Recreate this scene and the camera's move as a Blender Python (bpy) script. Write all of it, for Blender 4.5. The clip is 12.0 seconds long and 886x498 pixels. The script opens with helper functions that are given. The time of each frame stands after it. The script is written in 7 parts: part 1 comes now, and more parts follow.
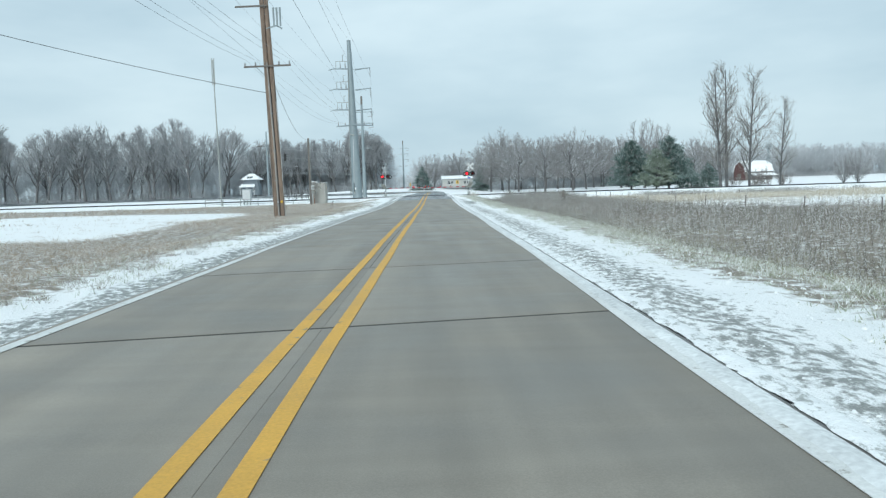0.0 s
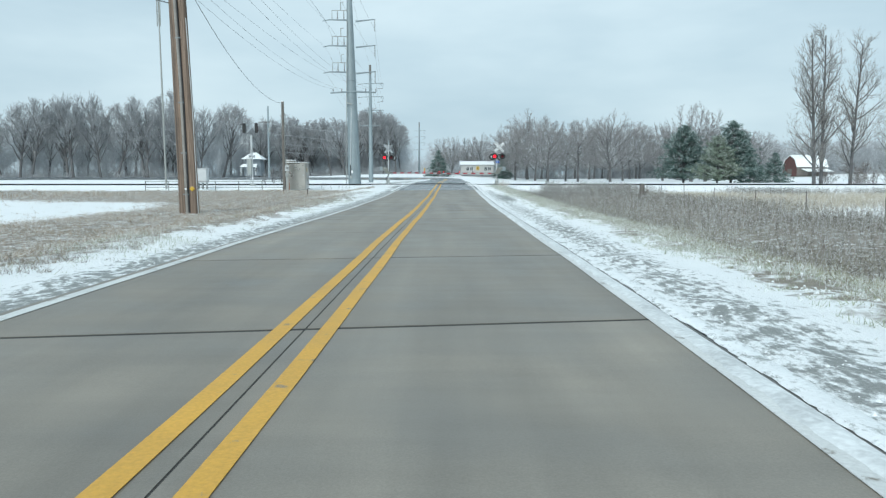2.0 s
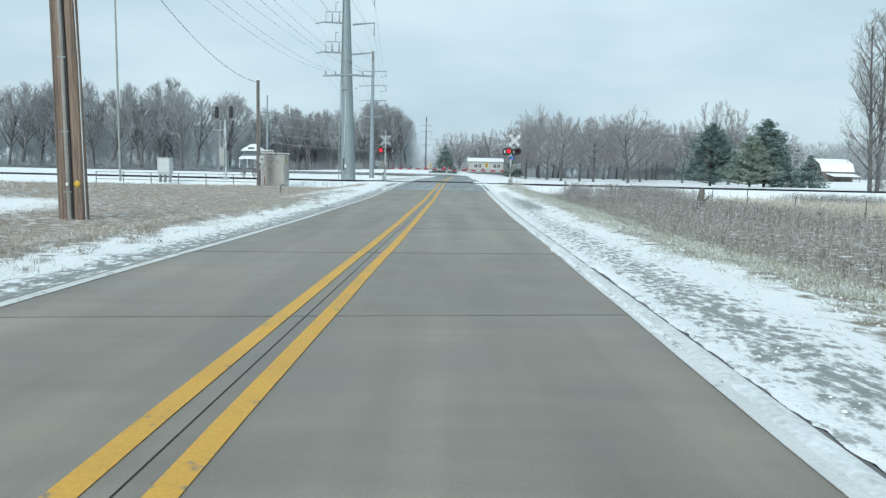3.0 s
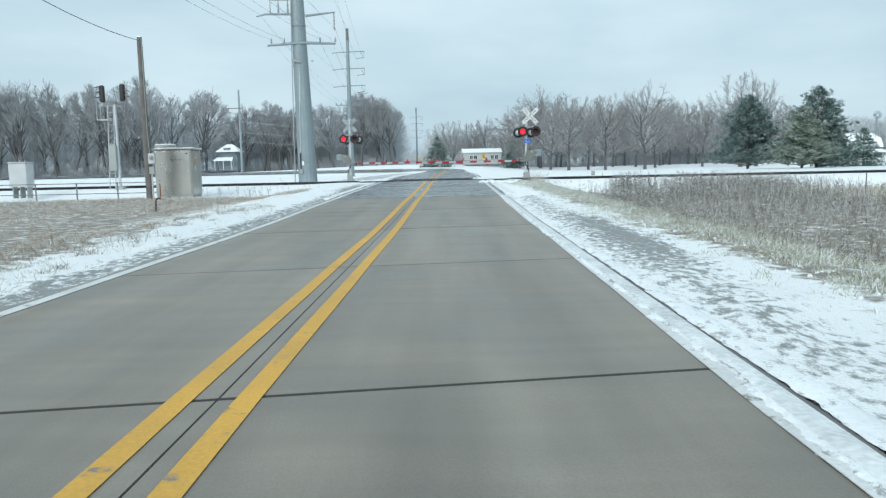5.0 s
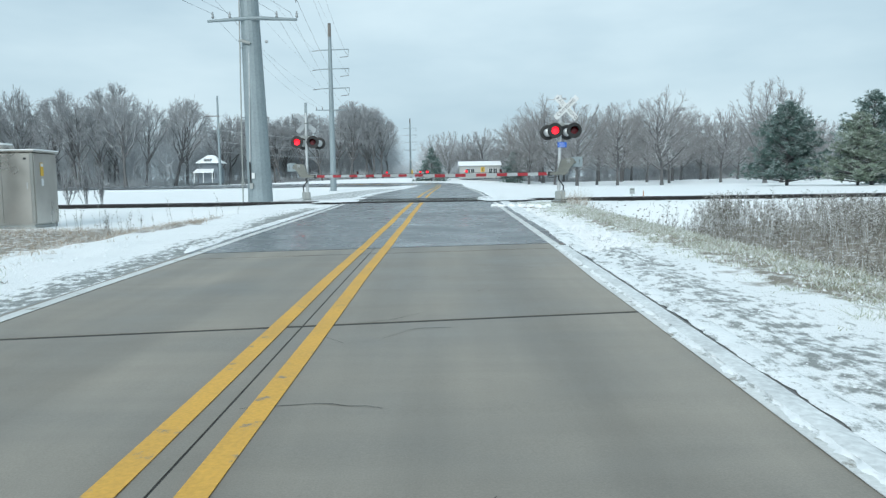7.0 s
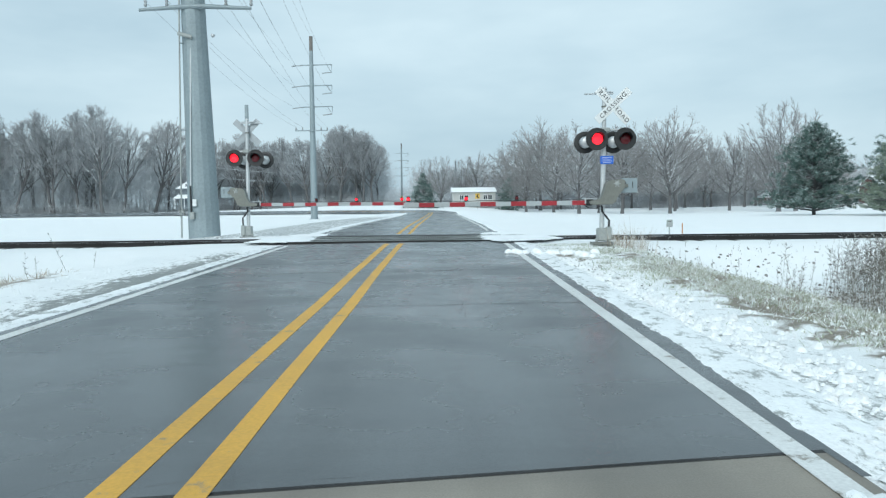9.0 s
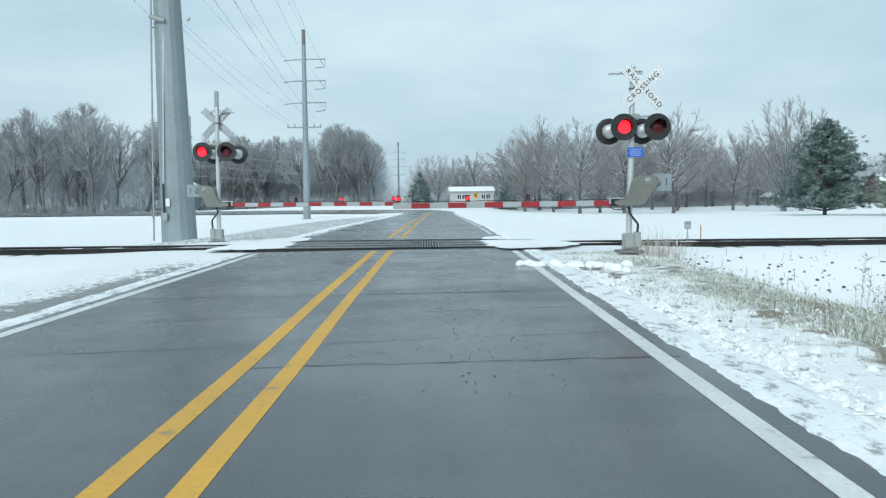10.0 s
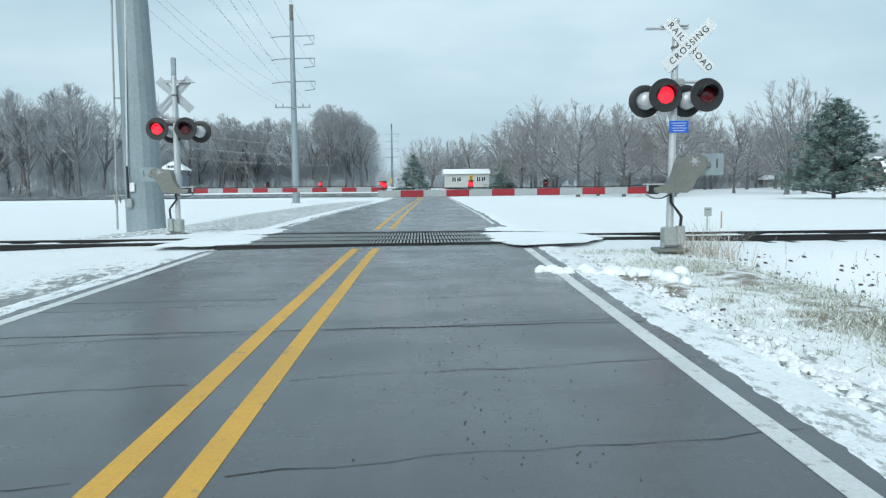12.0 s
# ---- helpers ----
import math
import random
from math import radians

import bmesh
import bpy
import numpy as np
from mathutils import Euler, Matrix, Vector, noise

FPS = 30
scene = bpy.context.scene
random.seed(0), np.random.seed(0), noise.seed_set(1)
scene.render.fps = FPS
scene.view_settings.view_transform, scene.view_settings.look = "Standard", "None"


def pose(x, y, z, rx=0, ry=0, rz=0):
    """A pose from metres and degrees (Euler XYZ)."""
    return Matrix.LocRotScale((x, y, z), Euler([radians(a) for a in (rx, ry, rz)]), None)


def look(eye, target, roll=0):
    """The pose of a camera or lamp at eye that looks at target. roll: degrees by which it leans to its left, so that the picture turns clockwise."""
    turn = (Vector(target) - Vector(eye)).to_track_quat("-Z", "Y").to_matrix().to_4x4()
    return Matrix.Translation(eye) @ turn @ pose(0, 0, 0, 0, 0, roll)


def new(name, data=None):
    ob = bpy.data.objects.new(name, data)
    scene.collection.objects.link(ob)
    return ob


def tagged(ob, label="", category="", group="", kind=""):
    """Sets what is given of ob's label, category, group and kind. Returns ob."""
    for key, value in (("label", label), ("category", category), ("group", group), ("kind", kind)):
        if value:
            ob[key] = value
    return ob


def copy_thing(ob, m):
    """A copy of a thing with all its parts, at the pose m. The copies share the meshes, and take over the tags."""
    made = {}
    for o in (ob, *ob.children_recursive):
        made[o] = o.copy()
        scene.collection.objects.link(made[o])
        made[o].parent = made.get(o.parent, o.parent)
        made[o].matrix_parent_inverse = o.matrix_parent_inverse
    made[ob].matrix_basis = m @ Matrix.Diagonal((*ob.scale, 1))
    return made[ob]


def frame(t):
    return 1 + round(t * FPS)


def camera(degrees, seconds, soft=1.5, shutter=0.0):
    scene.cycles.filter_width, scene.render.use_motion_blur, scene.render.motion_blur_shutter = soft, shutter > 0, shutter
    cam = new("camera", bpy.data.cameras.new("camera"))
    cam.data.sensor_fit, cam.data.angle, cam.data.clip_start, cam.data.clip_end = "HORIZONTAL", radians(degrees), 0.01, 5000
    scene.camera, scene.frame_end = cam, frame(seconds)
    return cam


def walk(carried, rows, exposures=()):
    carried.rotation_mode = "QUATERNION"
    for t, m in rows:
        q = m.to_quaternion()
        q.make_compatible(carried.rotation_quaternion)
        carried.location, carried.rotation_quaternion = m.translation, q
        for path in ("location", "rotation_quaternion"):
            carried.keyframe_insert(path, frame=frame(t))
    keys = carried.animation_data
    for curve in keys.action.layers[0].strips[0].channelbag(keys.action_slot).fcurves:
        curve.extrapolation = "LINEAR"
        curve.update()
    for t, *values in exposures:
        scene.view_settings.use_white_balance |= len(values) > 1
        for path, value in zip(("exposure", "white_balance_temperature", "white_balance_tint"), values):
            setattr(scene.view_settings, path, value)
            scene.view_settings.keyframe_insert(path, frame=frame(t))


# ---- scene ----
cam = camera(60.65, 12.0, 1.3)
PATH = [
    (0, (-1.195, 1.342, 1.057), (-1.143, 3.336, 0.907), -1.79),
    (0.5, (-1.118, 7.562, 1.056), (-1.078, 9.555, 0.900), -1.34),
    (1, (-1.005, 13.877, 1.088), (-0.976, 15.870, 0.921), -0.81),
    (1.5, (-0.860, 19.918, 1.125), (-0.838, 21.910, 0.947), -0.16),
    (2, (-0.702, 25.708, 1.172), (-0.691, 27.700, 0.987), 0.00),
    (2.5, (-0.547, 31.328, 1.208), (-0.541, 33.319, 1.017), 0.52),
    (3, (-0.402, 36.842, 1.240), (-0.406, 38.832, 1.046), 1.26),
    (5, (-0.023, 56.712, 1.293), (-0.021, 58.701, 1.083), -1.21),
    (5.5, (-0.039, 61.293, 1.323), (-0.025, 63.283, 1.117), -1.58),
    (6, (-0.015, 65.286, 1.356), (0.005, 67.275, 1.153), -1.66),
    (6.5, (0.032, 68.693, 1.383), (0.051, 70.683, 1.190), -1.16),
    (7, (0.110, 71.751, 1.410), (0.127, 73.743, 1.235), -0.83),
    (9, (0.319, 81.678, 1.573), (0.357, 83.674, 1.467), -0.64),
    (9.5, (0.380, 83.619, 1.589), (0.423, 85.616, 1.485), -0.72),
    (10, (0.390, 85.008, 1.622), (0.435, 87.005, 1.514), -0.62),
    (10.5, (0.402, 86.184, 1.640), (0.448, 88.180, 1.526), -0.86),
    (11, (0.421, 87.165, 1.672), (0.468, 89.161, 1.543), -0.84),
    (11.5, (0.434, 87.844, 1.697), (0.485, 89.839, 1.556), -0.85),
    (12, (0.417, 88.381, 1.730), (0.477, 90.374, 1.576), -0.65),
]
walk(cam, [(t, look(eye, target, roll)) for t, eye, target, roll in PATH], [(0.0, 0.02, 6080, 4.0), (7.0, 0.02, 6020, 4.0), (9.0, 0.0, 5990, 3.0), (12.0, 0.0, 5960, 3.0)])

# ---- world and light ----
world = bpy.data.worlds.new("overcast_sky")
scene.world = world
world.use_nodes = True
wn, wl = world.node_tree.nodes, world.node_tree.links
wn.clear()
SUN_EL, SUN_AZ = 32.0, 200.0
sky = wn.new("ShaderNodeTexSky")
sky.sky_type, sky.sun_disc = "NISHITA", False
sky.sun_elevation, sky.sun_rotation = radians(SUN_EL), radians(SUN_AZ)
sky.dust_density, sky.air_density = 4.0, 1.0
coord = wn.new("ShaderNodeTexCoord")
stretch = wn.new("ShaderNodeMapping")
stretch.inputs["Scale"].default_value = (1.0, 1.0, 3.2)
wl.new(coord.outputs["Generated"], stretch.inputs["Vector"])
clouds = wn.new("ShaderNodeTexNoise")
clouds.inputs["Scale"].default_value, clouds.inputs["Detail"].default_value = 2.3, 5.0
clouds.inputs["Roughness"].default_value = 0.5
wl.new(stretch.outputs["Vector"], clouds.inputs["Vector"])
cloud_ramp = wn.new("ShaderNodeValToRGB")
cloud_ramp.color_ramp.elements[0].position, cloud_ramp.color_ramp.elements[1].position = 0.36, 0.66
cloud_ramp.color_ramp.elements[0].color = (0.50, 0.615, 0.68, 1)
cloud_ramp.color_ramp.elements[1].color = (0.69, 0.79, 0.83, 1)
wl.new(clouds.outputs["Fac"], cloud_ramp.inputs["Fac"])
sky_gain = wn.new("ShaderNodeVectorMath")
sky_gain.operation = "SCALE"
sky_gain.inputs["Scale"].default_value = 0.01
wl.new(sky.outputs["Color"], sky_gain.inputs[0])
sky_sum = wn.new("ShaderNodeVectorMath")
sky_sum.operation = "ADD"
wl.new(sky_gain.outputs["Vector"], sky_sum.inputs[0])
wl.new(cloud_ramp.outputs["Color"], sky_sum.inputs[1])
backing = wn.new("ShaderNodeBackground")
backing.inputs["Strength"].default_value = 1.0
wl.new(sky_sum.outputs["Vector"], backing.inputs["Color"])
world_out = wn.new("ShaderNodeOutputWorld")
wl.new(backing.outputs["Background"], world_out.inputs["Surface"])

sun_data = bpy.data.lights.new("sun", "SUN")
sun_data.energy, sun_data.angle, sun_data.color = 1.85, radians(25), (1.0, 0.97, 0.93)
sun = new("sun", sun_data)
az, el = radians(SUN_AZ), radians(SUN_EL)
sun.matrix_world = look((0, 0, 60), (-60 * math.sin(az) * math.cos(el), -60 * math.cos(az) * math.cos(el), 60 - 60 * math.sin(el)))


# ---- materials ----
def mat(name, base, rough=0.7, metal=0.0, vary=0.25, fine=30.0, coarse=2.5, bump=0.15, tint=None, spec=0.5):
    """A surface with grain and stains at two scales. tint: the colour of the stains."""
    m = bpy.data.materials.new(name)
    m.use_nodes = True
    n, l = m.node_tree.nodes, m.node_tree.links
    b = n["Principled BSDF"]
    b.inputs["Metallic"].default_value, b.inputs["Specular IOR Level"].default_value = metal, spec
    tc = n.new("ShaderNodeTexCoord")
    small, large = n.new("ShaderNodeTexNoise"), n.new("ShaderNodeTexNoise")
    for node, s, d in ((small, fine, 4.0), (large, coarse, 5.0)):
        node.inputs["Scale"].default_value, node.inputs["Detail"].default_value = s, d
        l.new(tc.outputs["Object"], node.inputs["Vector"])
    add = n.new("ShaderNodeMath")
    add.operation = "ADD"
    l.new(small.outputs["Fac"], add.inputs[0]), l.new(large.outputs["Fac"], add.inputs[1])
    ramp = n.new("ShaderNodeMapRange")
    ramp.inputs["From Min"].default_value, ramp.inputs["From Max"].default_value = 0.7, 1.3
    l.new(add.outputs[0], ramp.inputs["Value"])
    mix = n.new("ShaderNodeMix")
    mix.data_type = "RGBA"
    dark = tint or [c * (1 - vary) for c in base]
    light = [min(1, c * (1 + vary * 0.6)) for c in base]
    mix.inputs[6].default_value, mix.inputs[7].default_value = (*dark, 1), (*light, 1)
    l.new(ramp.outputs["Result"], mix.inputs[0])
    l.new(mix.outputs[2], b.inputs["Base Color"])
    rr = n.new("ShaderNodeMapRange")
    rr.inputs["To Min"].default_value, rr.inputs["To Max"].default_value = max(0.03, rough - 0.12), min(1, rough + 0.12)
    l.new(large.outputs["Fac"], rr.inputs["Value"])
    l.new(rr.outputs["Result"], b.inputs["Roughness"])
    if bump:
        bp = n.new("ShaderNodeBump")
        bp.inputs["Strength"].default_value, bp.inputs["Distance"].default_value = bump, 0.02
        l.new(add.outputs[0], bp.inputs["Height"])
        l.new(bp.outputs["Normal"], b.inputs["Normal"])
    return m


def island_mat(name, colours, rough=0.9):
    """A colour for each loose piece of a mesh, out of a few."""
    m = bpy.data.materials.new(name)
    m.use_nodes = True
    n, l = m.node_tree.nodes, m.node_tree.links
    b = n["Principled BSDF"]
    geo = n.new("ShaderNodeNewGeometry")
    ramp = n.new("ShaderNodeValToRGB")
    ramp.color_ramp.interpolation = "CONSTANT"
    e = ramp.color_ramp.elements
    while len(e) < len(colours):
        e.new(0.5)
    for i, c in enumerate(colours):
        e[i].position, e[i].color = i / len(colours), (*c, 1)
    l.new(geo.outputs["Random Per Island"], ramp.inputs["Fac"])
    l.new(ramp.outputs["Color"], b.inputs["Base Color"])
    b.inputs["Roughness"].default_value, b.inputs["Specular IOR Level"].default_value = rough, 0.2
    return m


def snowy_mat(name, base, amount=0.5, rough=0.85, scale=3.0, low=0.25, white=(0.84, 0.87, 0.89)):
    """Bark or needles with snow lying on what faces up, in patches."""
    m = mat(name, base, rough, 0.0, 0.35, 14.0, 1.5, 0.0)
    n, l = m.node_tree.nodes, m.node_tree.links
    b = n["Principled BSDF"]
    under = b.inputs["Base Color"].links[0].from_socket
    geo, sep = n.new("ShaderNodeNewGeometry"), n.new("ShaderNodeSeparateXYZ")
    l.new(geo.outputs["Normal"], sep.inputs[0])
    patch, tc = n.new("ShaderNodeTexNoise"), n.new("ShaderNodeTexCoord")
    patch.inputs["Scale"].default_value = scale
    l.new(tc.outputs["Object"], patch.inputs["Vector"])
    up = n.new("ShaderNodeMapRange")
    up.inputs["From Min"].default_value, up.inputs["From Max"].default_value = low, 0.75
    l.new(sep.outputs["Z"], up.inputs["Value"])
    cover = n.new("ShaderNodeMapRange")
    cover.inputs["From Min"].default_value, cover.inputs["From Max"].default_value = 0.62 - 0.3 * amount, 0.78 - 0.3 * amount
    l.new(patch.outputs["Fac"], cover.inputs["Value"])
    both = n.new("ShaderNodeMath")
    both.operation = "MULTIPLY"
    l.new(up.outputs["Result"], both.inputs[0]), l.new(cover.outputs["Result"], both.inputs[1])
    mix = n.new("ShaderNodeMix")
    mix.data_type = "RGBA"
    mix.inputs[7].default_value = (*white, 1)
    l.new(both.outputs[0], mix.inputs[0])
    l.new(under, mix.inputs[6])
    l.new(mix.outputs[2], b.inputs["Base Color"])
    return m


def ground_mat():
    """Snow over winter soil: the mesh's soil value says how much dead grass and earth shows through, slush how much wet grit."""
    m = bpy.data.materials.new("snowy_ground")
    m.use_nodes = True
    n, l = m.node_tree.nodes, m.node_tree.links
    b = n["Principled BSDF"]
    tc = n.new("ShaderNodeTexCoord")

    def noise_node(s, d, vec=None, ragged=0.5):
        node = n.new("ShaderNodeTexNoise")
        node.inputs["Scale"].default_value, node.inputs["Detail"].default_value = s, d
        node.inputs["Roughness"].default_value = ragged
        l.new(vec or tc.outputs["Object"], node.inputs["Vector"])
        return node.outputs["Fac"]

    def mask(attr, fac, width, gain=1.0):
        a = n.new("ShaderNodeAttribute")
        a.attribute_name = attr
        s = n.new("ShaderNodeMath")
        s.operation = "ADD"
        wide = n.new("ShaderNodeMath")
        wide.operation = "MULTIPLY_ADD"
        wide.inputs[1].default_value, wide.inputs[2].default_value = gain, 0.5 - 0.5 * gain
        l.new(fac, wide.inputs[0])
        l.new(a.outputs["Fac"], s.inputs[0]), l.new(wide.outputs[0], s.inputs[1])
        r = n.new("ShaderNodeMapRange")
        r.inputs["From Min"].default_value, r.inputs["From Max"].default_value = 1.0 - width, 1.0 + width
        l.new(s.outputs[0], r.inputs["Value"])
        return r.outputs["Result"]

    def mixed(fac, a, c):
        x = n.new("ShaderNodeMix")
        x.data_type = "RGBA"
        l.new(fac, x.inputs[0])
        for sock, v in ((6, a), (7, c)):
            if isinstance(v, tuple):
                x.inputs[sock].default_value = (*v, 1)
            else:
                l.new(v, x.inputs[sock])
        return x.outputs[2]

    squash = n.new("ShaderNodeMapping")
    squash.inputs["Scale"].default_value = (1.0, 0.5, 1.0)
    l.new(tc.outputs["Object"], squash.inputs["Vector"])
    big, mid, grain = noise_node(0.6, 6), noise_node(3.5, 6), noise_node(38, 5)
    rut = noise_node(9.0, 10, squash.outputs["Vector"], 0.7)
    snow = mixed(big, (0.87, 0.895, 0.905), (0.93, 0.94, 0.945))
    soil = mixed(grain, (0.13, 0.11, 0.088), (0.40, 0.36, 0.305))
    slush = mixed(grain, (0.17, 0.178, 0.172), (0.42, 0.435, 0.425))
    c1 = mixed(mask("soil", mid, 0.14, 1.6), snow, soil)
    c2 = mixed(mask("slush", rut, 0.14, 2.4), c1, slush)
    l.new(c2, b.inputs["Base Color"])
    b.inputs["Roughness"].default_value, b.inputs["Specular IOR Level"].default_value = 0.65, 0.3
    bp = n.new("ShaderNodeBump")
    bp.inputs["Strength"].default_value, bp.inputs["Distance"].default_value = 0.55, 0.06
    hsum = n.new("ShaderNodeMath")
    hsum.operation = "ADD"
    l.new(rut, hsum.inputs[0]), l.new(grain, hsum.inputs[1])
    l.new(hsum.outputs[0], bp.inputs["Height"])
    l.new(bp.outputs["Normal"], b.inputs["Normal"])
    return m


def road_mat(name, base, rough, streak, stain, wet):
    """Pavement: aggregate grain, long tyre-worn streaks, stains; each slab a little different."""
    m = bpy.data.materials.new(name)
    m.use_nodes = True
    n, l = m.node_tree.nodes, m.node_tree.links
    b = n["Principled BSDF"]
    tc, info = n.new("ShaderNodeNewGeometry"), n.new("ShaderNodeObjectInfo")

    def noise_node(s, d, sc=(1, 1, 1)):
        mp = n.new("ShaderNodeMapping")
        mp.inputs["Scale"].default_value = sc
        l.new(tc.outputs["Position"], mp.inputs["Vector"])
        node = n.new("ShaderNodeTexNoise")
        node.inputs["Scale"].default_value, node.inputs["Detail"].default_value = s, d
        l.new(mp.outputs["Vector"], node.inputs["Vector"])
        return node.outputs["Fac"]

    grain, streaks, stains, cross = noise_node(90, 3), noise_node(1.6, 5, (1.0, 0.06, 1)), noise_node(0.8, 6), noise_node(2.2, 6, (0.25, 1.6, 1))

    def scaled(sock, lo, hi):
        r = n.new("ShaderNodeMapRange")
        r.inputs["From Min"].default_value, r.inputs["From Max"].default_value = 0.3, 0.7
        r.inputs["To Min"].default_value, r.inputs["To Max"].default_value = lo, hi
        l.new(sock, r.inputs["Value"])
        return r.outputs["Result"]

    def times(a, c):
        x = n.new("ShaderNodeMath")
        x.operation = "MULTIPLY"
        l.new(a, x.inputs[0]), l.new(c, x.inputs[1])
        return x.outputs[0]

    ob = n.new("ShaderNodeMapRange")
    ob.inputs["To Min"].default_value, ob.inputs["To Max"].default_value = 0.92, 1.07
    l.new(info.outputs["Random"], ob.inputs["Value"])
    total = times(times(scaled(grain, 0.9, 1.1), scaled(streaks, 1 - streak, 1 + streak)), times(times(scaled(stains, 1 - stain, 1 + stain), scaled(cross, 0.93, 1.06)), ob.outputs["Result"]))
    sc = n.new("ShaderNodeVectorMath")
    sc.operation = "SCALE"
    sc.inputs[0].default_value = base
    l.new(total, sc.inputs["Scale"])
    l.new(sc.outputs["Vector"], b.inputs["Base Color"])
    l.new(scaled(stains, rough - wet, rough + wet), b.inputs["Roughness"])
    bp = n.new("ShaderNodeBump")
    bp.inputs["Strength"].default_value, bp.inputs["Distance"].default_value = 0.25, 0.006
    l.new(grain, bp.inputs["Height"])
    l.new(bp.outputs["Normal"], b.inputs["Normal"])
    return m


def streak_mat(name, light, dark):
    """Weathered pole wood: long cracks and runs down the grain."""
    m = mat(name, light, 0.85, 0, 0.3, 22, 3, 0.3, dark)
    n, l = m.node_tree.nodes, m.node_tree.links
    mp = n.new("ShaderNodeMapping")
    mp.inputs["Scale"].default_value = (7.0, 7.0, 0.12)
    tc = n.new("ShaderNodeTexCoord")
    l.new(tc.outputs["Object"], mp.inputs["Vector"])
    for node in list(n):
        if node.type == "TEX_NOISE":
            l.new(mp.outputs["Vector"], node.inputs["Vector"])
            node.inputs["Scale"].default_value *= 0.4
    return m


def slush_mat():
    """Trodden roadside snow with wet grit showing in flecks."""
    m = mat("slushy_snow", (0.86, 0.88, 0.89), 0.6, 0, 0.1, 25, 1.5, 0.5)
    n, l = m.node_tree.nodes, m.node_tree.links
    b = n["Principled BSDF"]
    under = b.inputs["Base Color"].links[0].from_socket
    geo, mp, fleck = n.new("ShaderNodeNewGeometry"), n.new("ShaderNodeMapping"), n.new("ShaderNodeTexNoise")
    mp.inputs["Scale"].default_value = (1.0, 0.5, 1.0)
    l.new(geo.outputs["Position"], mp.inputs["Vector"]), l.new(mp.outputs["Vector"], fleck.inputs["Vector"])
    fleck.inputs["Scale"].default_value, fleck.inputs["Detail"].default_value = 6.0, 10.0
    fleck.inputs["Roughness"].default_value = 0.78
    r = n.new("ShaderNodeMapRange")
    r.inputs["From Min"].default_value, r.inputs["From Max"].default_value = 0.52, 0.60
    l.new(fleck.outputs["Fac"], r.inputs["Value"])
    mix = n.new("ShaderNodeMix")
    mix.data_type = "RGBA"
    mix.inputs[7].default_value = (0.34, 0.355, 0.345, 1)
    l.new(r.outputs["Result"], mix.inputs[0]), l.new(under, mix.inputs[6]), l.new(mix.outputs[2], b.inputs["Base Color"])
    return m


def paint_mat(name, base, wear, scale=5.0):
    """Road paint, worn through to the pavement in flecks."""
    m = mat(name, base, 0.6, 0, 0.18, 40, 1.2, 0.1)
    n, l = m.node_tree.nodes, m.node_tree.links
    b = n["Principled BSDF"]
    under = b.inputs["Base Color"].links[0].from_socket
    geo, fleck = n.new("ShaderNodeNewGeometry"), n.new("ShaderNodeTexNoise")
    fleck.inputs["Scale"].default_value, fleck.inputs["Detail"].default_value = scale, 9.0
    fleck.inputs["Roughness"].default_value = 0.7
    l.new(geo.outputs["Position"], fleck.inputs["Vector"])
    r = n.new("ShaderNodeMapRange")
    r.inputs["From Min"].default_value, r.inputs["From Max"].default_value = 0.72 - wear, 0.80 - wear
    l.new(fleck.outputs["Fac"], r.inputs["Value"])
    mix = n.new("ShaderNodeMix")
    mix.data_type = "RGBA"
    mix.inputs[7].default_value = (0.22, 0.20, 0.165, 1)
    l.new(r.outputs["Result"], mix.inputs[0]), l.new(under, mix.inputs[6])
    l.new(mix.outputs[2], b.inputs["Base Color"])
    return m


def glow_mat(name, colour, strength):
    m = bpy.data.materials.new(name)
    m.use_nodes = True
    b = m.node_tree.nodes["Principled BSDF"]
    b.inputs["Base Color"].default_value = (*colour, 1)
    b.inputs["Emission Color"].default_value, b.inputs["Emission Strength"].default_value = (*colour, 1), strength
    b.inputs["Roughness"].default_value = 0.2
    return m


SNOW = mat("snow", (0.88, 0.90, 0.91), 0.7, 0, 0.06, 25, 1.5, 0.35)
SLUSH = slush_mat()
GROUND = ground_mat()
CONCRETE = road_mat("road_concrete", (0.231, 0.207, 0.173), 0.50, 0.18, 0.19, 0.12)
ASPHALT = road_mat("damp_asphalt", (0.082, 0.089, 0.095), 0.25, 0.18, 0.26, 0.15)
SOIL = mat("wet_earth", (0.085, 0.07, 0.058), 0.85, 0, 0.4, 40, 5, 0.3)
FILM = mat("frozen_slush_film", (0.72, 0.74, 0.745), 0.6, 0, 0.30, 18, 1.4, 0.25)
WET_GRIT = mat("wet_grit", (0.16, 0.16, 0.155), 0.6, 0, 0.3, 30, 4, 0.3)
CHIP = mat("broken_concrete", (0.40, 0.38, 0.345), 0.8, 0, 0.3, 40, 5, 0.3)
JOINT = mat("joint_tar", (0.035, 0.033, 0.03), 0.8)
YELLOW = paint_mat("yellow_line", (0.66, 0.37, 0.055), 0.12)
WHITE_LINE = paint_mat("white_line", (0.68, 0.69, 0.68), 0.14)
WIRE = mat("weathered_wire", (0.20, 0.215, 0.225), 0.6, 0.3)
GALV = mat("galvanised_steel", (0.26, 0.31, 0.33), 0.55, 0.25, 0.16, 8, 0.7, 0.05)
STEEL = mat("brushed_stainless", (0.48, 0.47, 0.44), 0.30, 0.9, 0.16, 1.3, 0.5, 0.0)
ALU = mat("mast_aluminium", (0.55, 0.57, 0.58), 0.45, 0.4, 0.15, 20, 2, 0.05)
